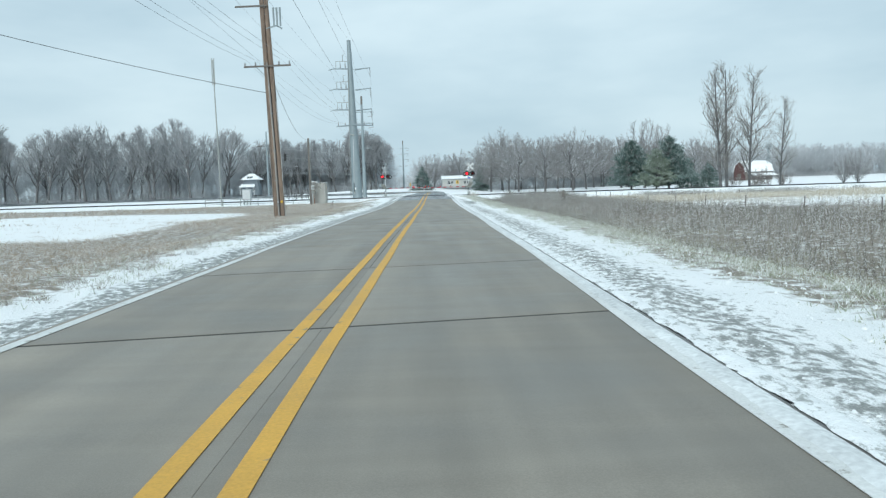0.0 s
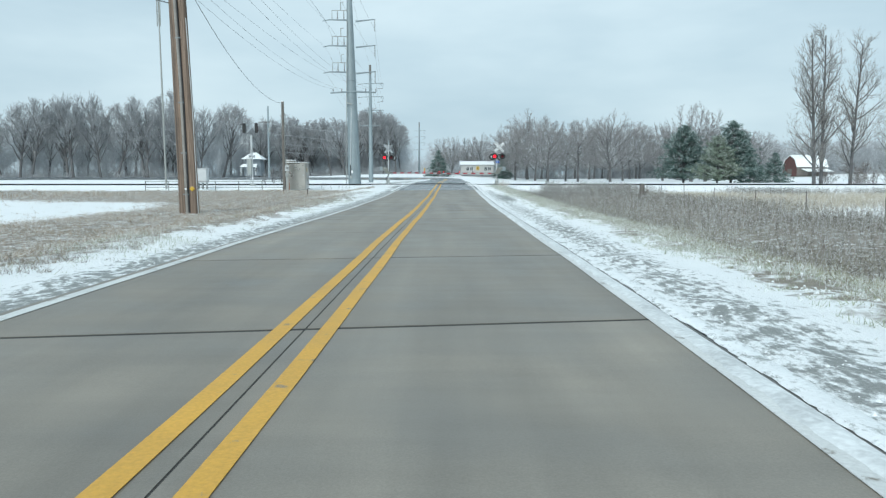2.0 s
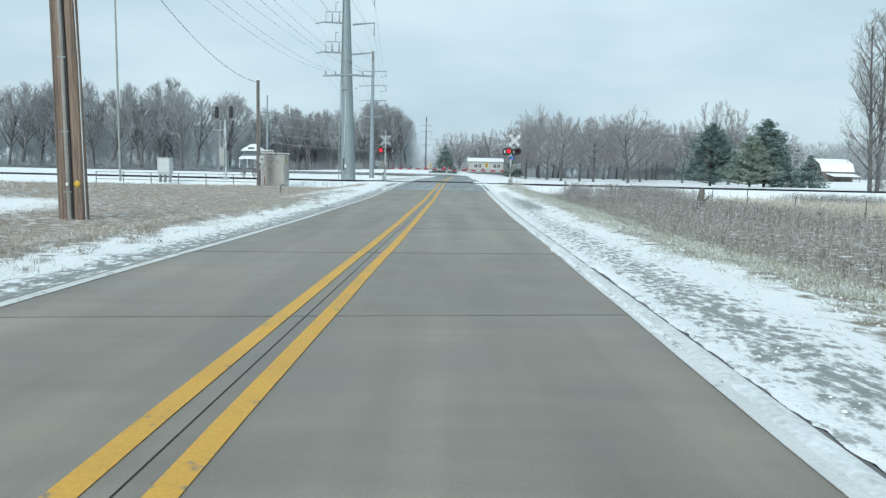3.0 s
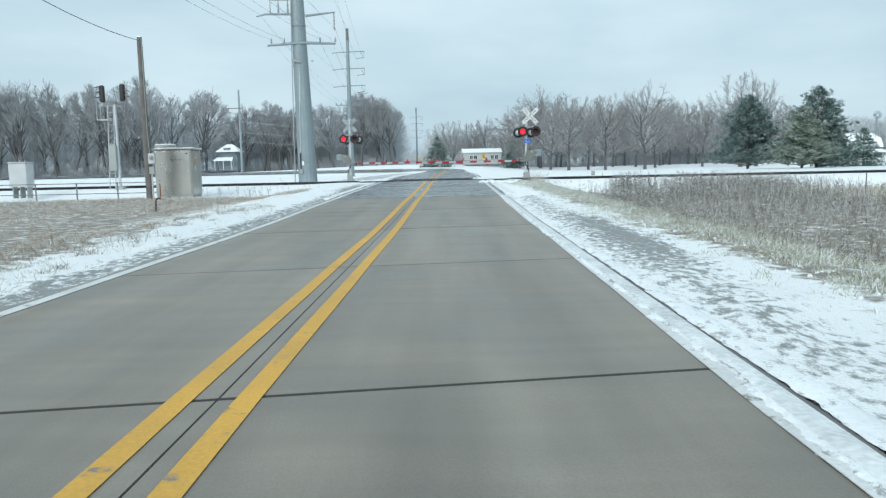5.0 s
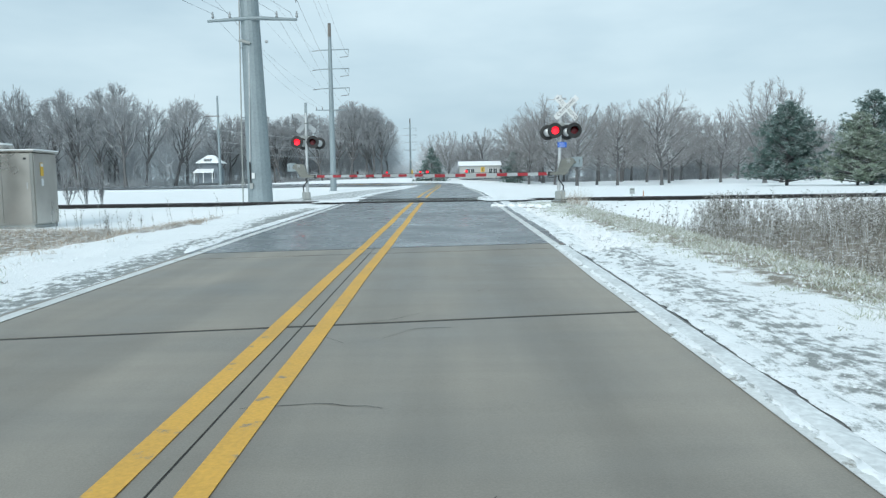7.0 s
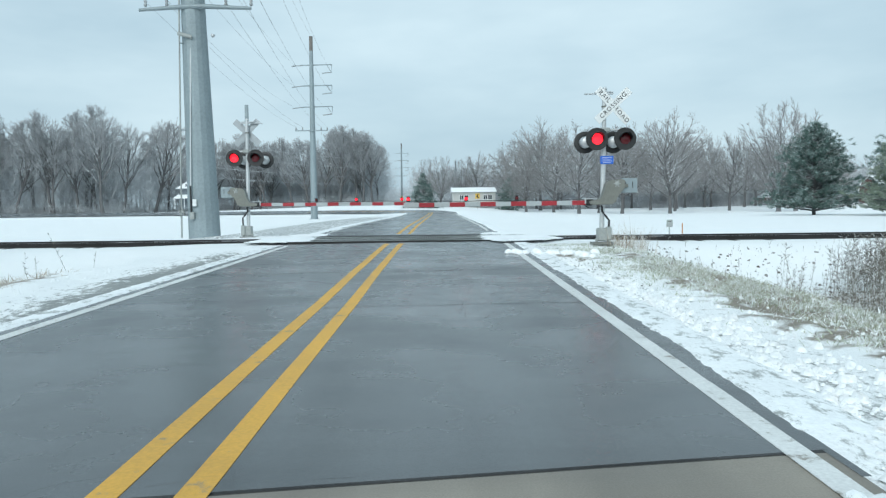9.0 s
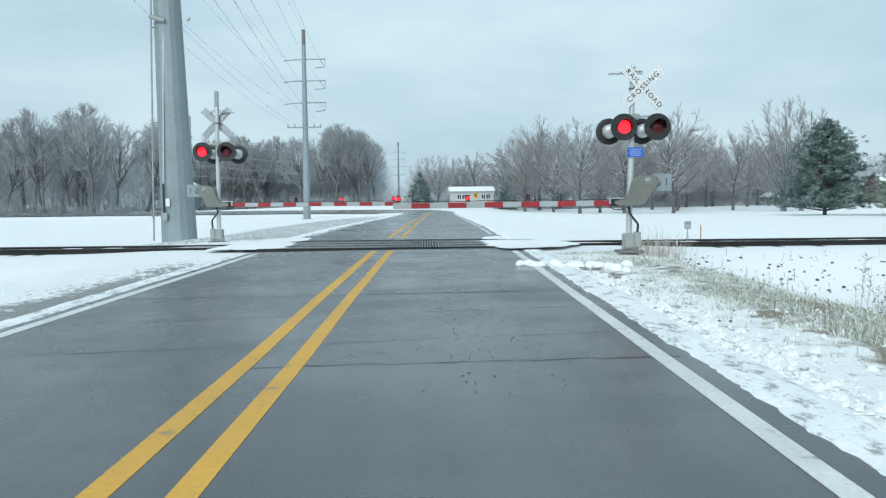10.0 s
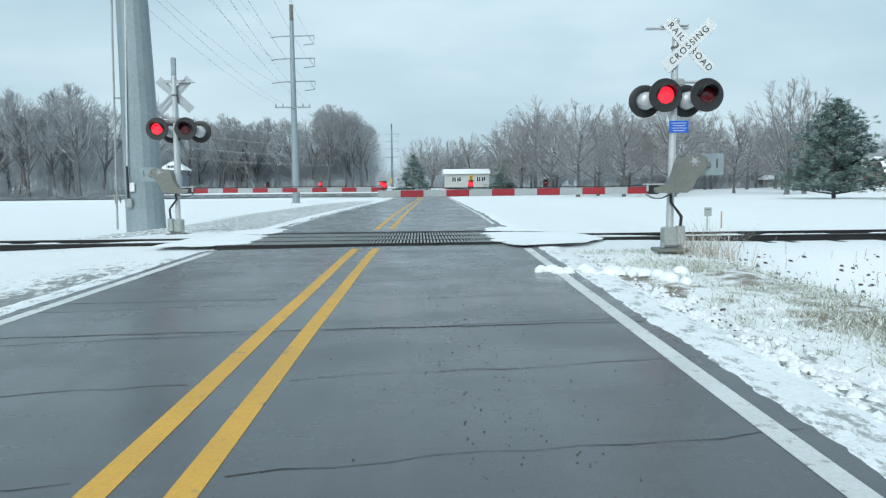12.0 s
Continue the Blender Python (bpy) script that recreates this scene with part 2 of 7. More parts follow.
GREY_PAINT = mat("grey_paint", (0.33, 0.35, 0.34), 0.5, 0, 0.18, 18, 2, 0.05)
OLIVE = mat("grey_olive_housing", (0.18, 0.185, 0.165), 0.5, 0.1, 0.2, 18, 2, 0.06)
BLACK = mat("black_paint", (0.02, 0.021, 0.022), 0.45, 0, 0.3, 20, 2, 0.05)
RUBBER = mat("black_cable", (0.03, 0.03, 0.032), 0.6)
SIGN_WHITE = mat("sign_white", (0.72, 0.74, 0.74), 0.45, 0, 0.08, 25, 1.5, 0.02)
# Bare aluminium, darkened in its base colour for the shade on the back.
SIGN_BACK = mat("shaded_sign_back_aluminium", (0.36, 0.39, 0.41), 0.4, 0.4, 0.12)
SIGN_BLUE = mat("sign_blue", (0.02, 0.12, 0.55), 0.45, 0, 0.1)
SIGN_YELLOW = mat("sign_yellow", (0.58, 0.37, 0.035), 0.5, 0, 0.12)
GATE_RED = mat("gate_red", (0.30, 0.018, 0.028), 0.45, 0, 0.2, 20, 3, 0.03)
GATE_WHITE = mat("gate_grey_white", (0.38, 0.41, 0.42), 0.5, 0, 0.12, 20, 3, 0.03)
LENS_ON = glow_mat("lit_red_lens", (1.0, 0.012, 0.025), 2.2)
LENS_OFF = mat("dark_red_lens", (0.10, 0.008, 0.012), 0.15, 0, 0.2, 20, 3, 0.0)
WOOD_POLE = streak_mat("weathered_pole_wood", (0.29, 0.215, 0.165), (0.05, 0.039, 0.032))
GREY_WOOD = mat("grey_weathered_wood", (0.17, 0.158, 0.145), 0.9, 0, 0.35, 22, 3, 0.3)
PORCELAIN = mat("insulator_glaze", (0.30, 0.32, 0.33), 0.3)
RAIL_STEEL = mat("rail_steel", (0.014, 0.0135, 0.0135), 0.75, 0.0, 0.3, 12, 2, 0.1)
RAIL_TOP = mat("polished_railhead", (0.42, 0.42, 0.42), 0.3, 0.9, 0.15)
TIE = mat("tie_wood", (0.032, 0.028, 0.026), 0.9, 0, 0.4, 12, 2, 0.3)
BARK = snowy_mat("bark_with_snow", (0.125, 0.125, 0.128), 0.90, scale=1.3, low=0.3)
TWIG = snowy_mat("twigs_with_snow", (0.335, 0.345, 0.355), 0.45, scale=0.4, low=0.1)
PARK_TWIG = snowy_mat("park_twigs_with_snow", (0.30, 0.295, 0.295), 0.55, scale=0.4, low=0.2)
SHRUB_TWIG = snowy_mat("frosted_shrub_twigs", (0.26, 0.235, 0.22), 0.5, scale=2.0, low=0.1)
# Snowy twigs of the far woods; distance haze put into the pale grey-blue base.
HAZED_FAR_TWIG = snowy_mat("hazed_far_twigs", (0.50, 0.52, 0.54), 0.8, scale=0.3, low=0.05)
# Distant brush, its base colour lifted towards blue-grey to carry the haze.
HAZED_BRUSH_TWIG = snowy_mat("hazed_brush_twigs", (0.42, 0.435, 0.45), 0.7, scale=0.3, low=0.05)
POPLAR_TWIG = snowy_mat("poplar_twigs", (0.27, 0.26, 0.245), 0.25, scale=0.8, low=0.2)
NEEDLES = snowy_mat("pine_needles", (0.10, 0.165, 0.145), 0.60, scale=0.75, low=-0.4, white=(0.55, 0.63, 0.63))
PALE_NEEDLES = snowy_mat("yellowed_pine_needles", (0.21, 0.265, 0.20), 0.58, scale=0.7, low=-0.4, white=(0.60, 0.65, 0.61))
TAN_GRASS = island_mat("dead_grass", [(0.44, 0.385, 0.31), (0.36, 0.315, 0.255), (0.56, 0.52, 0.46), (0.26, 0.215, 0.17), (0.78, 0.785, 0.78), (0.64, 0.62, 0.58), (0.47, 0.385, 0.30), (0.34, 0.27, 0.205)])
FROST_GRASS = island_mat("frosted_grass", [(0.66, 0.69, 0.66), (0.37, 0.395, 0.30), (0.83, 0.85, 0.86), (0.28, 0.305, 0.22), (0.50, 0.52, 0.44), (0.79, 0.81, 0.80)])
BANK_GRASS = island_mat("bank_grass", [(0.50, 0.52, 0.44), (0.32, 0.33, 0.23), (0.80, 0.83, 0.83), (0.24, 0.26, 0.175), (0.43, 0.41, 0.30), (0.70, 0.73, 0.71), (0.37, 0.365, 0.27)])
MATTED = island_mat("matted_frosty_grass", [(0.345, 0.31, 0.275), (0.255, 0.225, 0.20), (0.46, 0.445, 0.425), (0.66, 0.67, 0.675), (0.17, 0.145, 0.13), (0.34, 0.31, 0.275), (0.27, 0.26, 0.22), (0.24, 0.20, 0.175)])
PALE_GRASS = island_mat("pale_yellow_grass", [(0.50, 0.45, 0.35), (0.60, 0.55, 0.45), (0.42, 0.37, 0.28), (0.72, 0.71, 0.66), (0.47, 0.44, 0.36), (0.80, 0.81, 0.80)])
RISER = mat("weathered_riser", (0.30, 0.285, 0.265), 0.7, 0, 0.3, 12, 1.2, 0.1)
WEEDS = island_mat("frosted_weeds", [(0.19, 0.178, 0.155), (0.27, 0.255, 0.225), (0.125, 0.115, 0.10), (0.46, 0.46, 0.445), (0.23, 0.215, 0.18), (0.74, 0.76, 0.77), (0.165, 0.153, 0.132), (0.62, 0.63, 0.63)])


# ---- building blocks ----
class Geo:
    """Points and faces that become one mesh."""

    def __init__(self):
        self.v, self.f, self.smooth = [], [], []

    def add(self, verts, faces, smooth=False):
        o = len(self.v)
        self.v += [tuple(p) for p in verts]
        self.f += [tuple(i + o for i in f) for f in faces]
        self.smooth += [smooth] * len(faces)
        return self

    def box(self, c, s, bevel=0.01, m=None):
        """A box of size s about c with chamfered edges; m turns it about c."""
        h = [a / 2 for a in s]
        k = min(bevel, min(h) * 0.6)
        verts, key = [], {}
        for sx in (-1, 1):
            for sy in (-1, 1):
                for sz in (-1, 1):
                    for ax in range(3):
                        p = [sg * (hh if a == ax else hh - k) for a, (sg, hh) in enumerate(zip((sx, sy, sz), h))]
                        key[sx, sy, sz, ax] = len(verts)
                        q = Vector(p)
                        verts.append((m @ q if m else q) + Vector(c))
        faces = []
        for ax in range(3):
            u, w = (ax + 1) % 3, (ax + 2) % 3
            for sg in (-1, 1):
                quad = []
                for a, b in ((-1, -1), (1, -1), (1, 1), (-1, 1)):
                    t = [0, 0, 0]
                    t[ax], t[u], t[w] = sg, a, b
                    quad.append(key[(*t, ax)])
                faces.append(quad if sg > 0 else quad[::-1])
            for a in (-1, 1):
                for b in (-1, 1):
                    lo, hi = [0, 0, 0], [0, 0, 0]
                    lo[ax], hi[ax] = -1, 1
                    lo[u] = hi[u] = a
                    lo[w] = hi[w] = b
                    q = [key[(*lo, u)], key[(*hi, u)], key[(*hi, w)], key[(*lo, w)]]
                    faces.append(q if a * b < 0 else q[::-1])
        for sx in (-1, 1):
            for sy in (-1, 1):
                for sz in (-1, 1):
                    t = [key[sx, sy, sz, a] for a in range(3)]
                    faces.append(t if sx * sy * sz > 0 else t[::-1])
        return self.add(verts, faces)

    def tube(self, pts, radii, n=8, caps=True, smooth=True):
        """A round bar through the points, with a radius at each."""
        pts = [Vector(p) for p in pts]
        radii = radii if isinstance(radii, (list, tuple)) else [radii] * len(pts)
        rings = []
        for i, (p, r) in enumerate(zip(pts, radii)):
            d = (pts[min(i + 1, len(pts) - 1)] - pts[max(i - 1, 0)]).normalized()
            side = d.cross(Vector((0, 0, 1)) if abs(d.z) < 0.9 else Vector((0, 1, 0))).normalized()
            up = side.cross(d)
            rings.append([p + r * (math.cos(a) * side + math.sin(a) * up) for a in (2 * math.pi * k / n for k in range(n))])
        verts = [q for ring in rings for q in ring]
        faces = [(i * n + k, (i + 1) * n + k, (i + 1) * n + (k + 1) % n, i * n + (k + 1) % n) for i in range(len(pts) - 1) for k in range(n)]
        self.add(verts, faces, smooth)
        if caps:
            self.add(rings[0], [tuple(range(n))])
            self.add(rings[-1], [tuple(range(n))[::-1]])
        return self

    def lathe(self, profile, n=24, m=None, smooth=True):
        """Turns (radius, height) pairs about the z axis; m places the result."""
        verts = []
        for r, z in profile:
            for k in range(n):
                p = Vector((r * math.cos(2 * math.pi * k / n), r * math.sin(2 * math.pi * k / n), z))
                verts.append(m @ p if m else p)
        faces = [(i * n + k, i * n + (k + 1) % n, (i + 1) * n + (k + 1) % n, (i + 1) * n + k) for i in range(len(profile) - 1) for k in range(n)]
        return self.add(verts, faces, smooth)

    def slab(self, outline, z0, z1, m=None):
        """An outline in x and y with a thickness."""
        k = len(outline)
        verts = [Vector((x, y, z)) for z in (z0, z1) for x, y in outline]
        if m:
            verts = [m @ p for p in verts]
        faces = [tuple(range(k))[::-1], tuple(range(k, 2 * k))] + [(i, (i + 1) % k, k + (i + 1) % k, k + i) for i in range(k)]
        return self.add(verts, faces)

    def mesh(self, name):
        me = bpy.data.meshes.new(name)
        me.from_pydata(self.v, [], self.f)
        me.polygons.foreach_set("use_smooth", self.smooth)
        me.update()
        return me


def part(name, geo, material, parent=None, label=""):
    me = geo if isinstance(geo, bpy.types.Mesh) else geo.mesh(name)
    if not me.materials:
        me.materials.append(material)
    ob = new(name, me)
    if parent:
        ob.parent = parent
    return tagged(ob, label)


def thing(name, at, label, category, group="", kind="", turn=0):
    ob = new(name)
    ob.empty_display_size = 0.2
    ob.matrix_basis = pose(*at, 0, 0, turn)
    return tagged(ob, label, category, group, kind)


def big_mesh(name, verts, faces, material, smooth=False):
    """A mesh from number arrays; all faces have the same count of corners."""
    me = bpy.data.meshes.new(name)
    k = faces.shape[1]
    me.vertices.add(len(verts)), me.loops.add(faces.size), me.polygons.add(len(faces))
    me.vertices.foreach_set("co", np.ascontiguousarray(verts, dtype=np.float32).ravel())
    me.loops.foreach_set("vertex_index", np.ascontiguousarray(faces, dtype=np.int32).ravel())
    me.polygons.foreach_set("loop_start", np.arange(0, faces.size, k, dtype=np.int32))
    me.polygons.foreach_set("use_smooth", np.full(len(faces), smooth))
    me.update(calc_edges=True)
    me.materials.append(material)
    return me


def ss(a, b, x):
    t = np.clip((x - a) / (b - a), 0, 1)
    return t * t * (3 - 2 * t)


# ---- the lie of the land ----
ROAD_Y = [-60, 0, 20, 40, 60, 75, 88, 96, 103.5, 109, 118, 140, 160, 175, 190, 206, 230, 500]
ROAD_Z = [-0.80, -0.42, -0.22, -0.114, -0.073, 0.074, 0.322, 0.45, 0.575, 0.665, 0.76, 0.80, 0.84, 0.92, 1.08, 1.25, 1.32, 1.7]
VERGE_Y = [-60, 0, 20, 70, 80, 89, 94, 104]
VERGE_X = [-1.50, -1.42, -1.32, -1.28, -1.12, -0.95, -0.83, -0.67]
LEFT, RIGHT, CENTRE = -3.16, 3.38, 0.0  # from the painted centre line
RAIL_Y, TOP_OF_RAIL = 106.3, 0.63


def road_z(y):
    return np.interp(y, ROAD_Y, ROAD_Z)


def line_x(y):
    """Where the road's centre line runs."""
    return -2.432 + 0.01693 * np.asarray(y, float)


def aside(y):
    """How far the verges' own grid lies from the world's at y; nothing past the crossing."""
    y = np.asarray(y, float)
    return np.where(y < 104, line_x(y) - np.interp(y, VERGE_Y, VERGE_X), 0.0)


def wobble(x, y, s, seed=0.0):
    """Soft waves over the land, about -1 to 1."""
    return (np.sin(x / s + 1.7 * np.sin(y / s * 0.7 + seed)) + np.sin(y / s * 1.13 + 1.3 * np.sin(x / s * 0.6 + 2 * seed))) / 2


BEND_Y, BEND_R, CANT = 186.0, 20.0, 0.065
BEND_X = float(line_x(BEND_Y)) - BEND_R


def ground_z(x, y):
    x, y = np.asarray(x, float), np.asarray(y, float)
    v = x - aside(y)
    base = np.minimum(road_z(y), 0.17)
    near = base + np.where(v > 0, -0.38, -0.36 + 0.24 * ss(84, 95, y)) + 0.07 * wobble(v, y, 6.0) + 0.05 * wobble(v, y, 2.1, 1.0)
    near = near - 0.22 * np.exp(-((v - 8.5) / 2.2) ** 2) - 0.15 * ss(10, 18, v)
    far = 0.38 + 1.15 * ss(165, 265, y) * ss(40, -10, x) * ss(-135, -55, x) + 1.2 * ss(235, 275, y) * ss(45, 5, x) * ss(-60, -12, x) + 5.0 * ss(220, 420, y) * ss(60, 160, x) + 0.8 * ss(205, 268, y) * ss(18, 50, x)
    far = far - 0.30 * np.exp(-((y - 119) / 8) ** 2) * ss(5, 9, x) - 0.24 * np.exp(-((y - 119) / 6) ** 2) * ss(6, 10, x) - 0.38 * np.exp(-((y - 121) / 7) ** 2) * ss(-6.5, -9.5, x)
    far = far + 0.05 * wobble(x, y, 9.0, 2.0)
    land = near + (far - near) * ss(100, 114, y)
    bed = ss(6.5, 2.3, np.abs(y - RAIL_Y))
    land = land + (TOP_OF_RAIL - 0.145 - land) * bed
    out = np.maximum(LEFT - (x - line_x(y)), x - line_x(y) - RIGHT)
    shoulder = ss(np.where(y > 112, 9.0, 5.6), 2.2, out) * (y < BEND_Y)
    z = land + (road_z(y) - 0.05 - land) * shoulder
    z = z + 0.035 * ss(0.2, 0.7, out) * (1 + wobble(x * 5, y * 2.2, 1.0)) * (out < 4) * (y < 101)
    # the bend to the left, on its low bank
    turn = np.where(x > BEND_X, np.abs(np.hypot(x - BEND_X, y - BEND_Y) - BEND_R), np.abs(y - BEND_Y - BEND_R)) - 3.6
    bank = ss(12.0, 0.8, turn) * (y >= BEND_Y) * ss(-150, -90, x)
    across = np.where(x > BEND_X, np.hypot(x - BEND_X, y - BEND_Y) - BEND_R, y - BEND_Y - BEND_R)
    bent = road_z(np.minimum(y, BEND_Y + BEND_R)) + CANT * np.clip(across, -3.6, 3.6) * ss(BEND_Y, BEND_Y + 12, y)
    z = z + (bent - 0.05 - z) * bank
    under = np.maximum(ss(0.0, -0.18, out) * (y < BEND_Y + 1), ss(0.1, -0.3, turn) * (y >= BEND_Y - 1))
    return z - 0.16 * under


def soil_amount(x, y):
    """How much dead grass and earth shows through the snow, on the verges' grid."""
    field_r = ss(4.1, 5.1, x + 0.45 * wobble(x, y, 3.0) + 0.25 * wobble(x, y, 0.9, 2.0)) * ss(2.0, -1.5, y - 90 - 2.5 * np.clip(x - 5.9, 0, 3.2))
    patch = ss(31, 36, y + 0.8 * wobble(x, y, 2.0) + 2.2 * wobble(x, y, 7.0, 4.0)) * ss(79, 72, y + 2.5 * wobble(x, y, 6.0, 1.0)) * ss(-14.2, -17.2, x + 0.07 * (y - 45) + 0.7 * wobble(x, y, 2.6))
    field_l = ss(-5.9, -7.1, x + 0.4 * wobble(x, y, 3.0) + 0.25 * wobble(x, y, 0.8, 1.0)) * ss(98, 95, y) * (1 - 0.95 * patch) * (1 - 0.8 * ss(74, 80, y + 0.8 * wobble(x, y, 1.5)) * ss(92, 89.5, y) * ss(-10.5, -8.0, x))
    bright = ss(18, 23, x + 2.0 * wobble(x, y, 5.0, 2.0)) * ss(46, 54, y + 3.0 * wobble(x, y, 6.0, 3.0)) * ss(76, 68, y + 3.0 * wobble(x, y, 5.0, 1.0))
    verge = 0.54 * np.exp(-((x - 4.55 - 0.3 * wobble(x, y, 1.7, 3.0)) / 0.7) ** 2) * (y < 96)
    bank = 0.52 * np.exp(-((x - 4.75 - 0.04 * (102 - y)) / 0.8) ** 2) * ss(85, 89, y) * ss(102.5, 99.5, y)
    return bank * (1 - field_r) + verge * (1 - field_r) + 0.68 * field_r * (1 - 0.6 * bright) + 0.64 * field_l + 0.62 * np.exp(-((x - 3.25 - 0.10 * (100 - y)) / 0.45) ** 2 - ((y - 98.3) / 2.2) ** 2)


def slush_amount(x, y):
    """How much wet grit shows, on the verges' grid."""
    u = np.where(y < 104, x - np.interp(y, VERGE_Y, VERGE_X), x - line_x(y))
    out = np.maximum(LEFT - u, u - RIGHT)
    gravel = np.where(u > 0, np.exp(-((out - 0.75) / 0.72) ** 2) * (0.55 - 0.06 * ss(45, 60, y)), np.exp(-(np.maximum(out - 0.35, 0) / 0.55) ** 2) * 0.62) + 0.05 * wobble(x, y, 2.5) * np.exp(-((out - 0.9) / 0.8) ** 2)
    gravel = gravel * np.where(u > 0, 1 - 0.45 * ss(84, 89, y), 1 - 0.15 * ss(86, 92, y)) * ss(101, 94, y) + 0.50 * np.exp(-((u - 4.70) / 0.42) ** 2 - ((y - 71.5) / 5.0) ** 4) + 0.34 * np.exp(-((out - 0.4) / 0.4) ** 2) * ss(90, 96, y) * ss(103, 100, y) + np.where(u < 0, 0.36 * np.exp(-((out - 1.0) / 0.7) ** 2) * ss(88, 95, y) * ss(104, 101, y), 0.0)
    lane = ss(0.1, 0.5, out) * ss(9, 5, out) * ss(108.5, 111, y) * ss(185, 150, y) * (x < 0) * 0.52
    return np.maximum(gravel, lane)


# ---- ground ----
gx = np.unique(np.concatenate([np.linspace(-2400, -200, 14), np.linspace(-200, -40, 40), np.linspace(-40, -12, 46), np.linspace(-12, -3.2, 76), [-1.2],
                               np.linspace(0.6, 12, 96), np.linspace(12, 40, 57), np.linspace(40, 160, 40), np.linspace(160, 2400, 14)]))
gy = np.unique(np.concatenate([np.linspace(-900, -20, 10), np.linspace(-20, -4, 20), np.linspace(-4, 112, 330), np.linspace(112, 300, 110), np.linspace(300, 4500, 24)]))
GX, GY = np.meshgrid(gx, gy)
GZ = ground_z(GX, GY)
count_x, count_y = len(gx), len(gy)
corner = (np.arange(count_y - 1)[:, None] * count_x + np.arange(count_x - 1)[None, :]).ravel()
ground_mesh = big_mesh("ground", np.stack([GX.ravel(), GY.ravel(), GZ.ravel()], 1), np.stack([corner, corner + 1, corner + count_x + 1, corner + count_x], 1), GROUND, True)
for attr_name, values in (("soil", soil_amount(GX - aside(GY), GY)), ("slush", slush_amount(GX - aside(GY), GY))):
    ground_mesh.attributes.new(attr_name, "FLOAT", "POINT").data.foreach_set("value", values.astype(np.float32).ravel())
tagged(new("ground", ground_mesh), "thin snow over dead grass fields and verges", "ground", kind="structure")


# ---- road ----
def strip(x0, x1, ys, lift, thick, wave=0.0, skew=0.0):
    """A band along the road from x0 to x1 beside the centre line, that follows its profile; skew slants its ends."""
    g = Geo()
    verts = []
    for i, y in enumerate(ys):
        e = wave * math.sin(i * 1.9) * 0.5 + wave * math.sin(i * 0.7)
        for x, top in ((x0, False), (x0, True), (x1, True), (x1, False)):
            yy = y + skew * x
            verts.append((x + e + float(line_x(yy)), yy, float(road_z(yy)) + lift - (0 if top else thick)))
    faces = []
    for i in range(len(ys) - 1):
        a, b = 4 * i, 4 * i + 4
        faces += [(a + k, a + (k + 1) % 4, b + (k + 1) % 4, b + k) for k in range(4)]
    faces += [(0, 3, 2, 1), (4 * len(ys) - 4, 4 * len(ys) - 3, 4 * len(ys) - 2, 4 * len(ys) - 1)]
    return g.add(verts, [f[::-1] for f in faces])


def ladder(a, b, step):
    k = max(2, int(abs(b - a) / step) + 1)
    return [a + (b - a) * i / (k - 1) for i in range(k)]


road = thing("road", (0, 0, 0), "damp two-lane concrete road turning to asphalt at the crossing", "road", kind="structure")
ASPHALT_FROM, PANEL, SKEW = 85.1, 5.77, 0.14
part("joint_bed", strip(LEFT + 0.06, RIGHT - 0.06, ladder(-24, ASPHALT_FROM, 1), -0.004, 0.08, 0, SKEW), JOINT, road)
JOINT_AT = 3.47
first = JOINT_AT - PANEL * 5
k = 0
while first + k * PANEL < ASPHALT_FROM:
    gaps = [0.016 + 0.026 * abs(math.sin(2.3 * i + 0.6)) for i in (k, k + 1)]
    y0, y1 = first + k * PANEL + gaps[0], min(first + (k + 1) * PANEL, ASPHALT_FROM) - gaps[1]
    seam = 0.0015 if y1 < 20 else 0.008
    k += 1
    if y0 < -24:
        continue
    for x0, x1 in ((LEFT, CENTRE - seam), (CENTRE + seam, RIGHT)):
        part("slab", strip(x0, x1, ladder(y0, y1, 1.6), 0.0, 0.07, 0, SKEW), CONCRETE, road)
part("asphalt", strip(LEFT - 0.02, RIGHT + 0.02, ladder(ASPHALT_FROM + 0.01, 104.1, 1.0), 0.004, 0.07, 0, SKEW), ASPHALT, road, "dark damp asphalt by the tracks")
for edge, side, wide in ((RIGHT, 1, 0.07), (LEFT, -1, 0.03)):
    verts = []
    for y in ladder(85.2, 103.4, 0.6):
        for u in (-0.01, 0.04 + wide * float(ss(85.2, 88.5, y))):
            verts.append((edge + side * u + float(line_x(y)), y, float(road_z(y)) + 0.003))
    part("asphalt_rim", Geo().add(verts, [(2 * i, 2 * i + 1, 2 * i + 3, 2 * i + 2)[::side] for i in range(len(verts) // 2 - 1)]), ASPHALT, road, "wet dark rim outside the white line")
part("asphalt", strip(LEFT - 0.05, RIGHT + 0.1, ladder(108.5, 186, 2.0), 0.004, 0.07), ASPHALT, road)
# the bend to the left, past the crossing
bend = Geo()
verts = []
for i in range(17):
    a = radians(90 * i / 16)
    for r in (BEND_R + 3.65, BEND_R - 3.45):
        verts.append((BEND_X + r * math.cos(a), BEND_Y + r * math.sin(a), float(road_z(BEND_Y + BEND_R * math.sin(a)) + CANT * (r - BEND_R) * ss(0, 12, BEND_R * math.sin(a))) + 0.004))
for x in (-40, -80, -140, -220):
    for r in (BEND_R + 3.65, BEND_R - 3.45):
        verts.append((x, BEND_Y + r, float(road_z(BEND_Y + BEND_R)) + CANT * (r - BEND_R) + 0.004))
bend.add(verts, [(2 * i, 2 * i + 2, 2 * i + 3, 2 * i + 1)[::-1] for i in range(len(verts) // 2 - 1)])
part("asphalt", bend, ASPHALT, road)
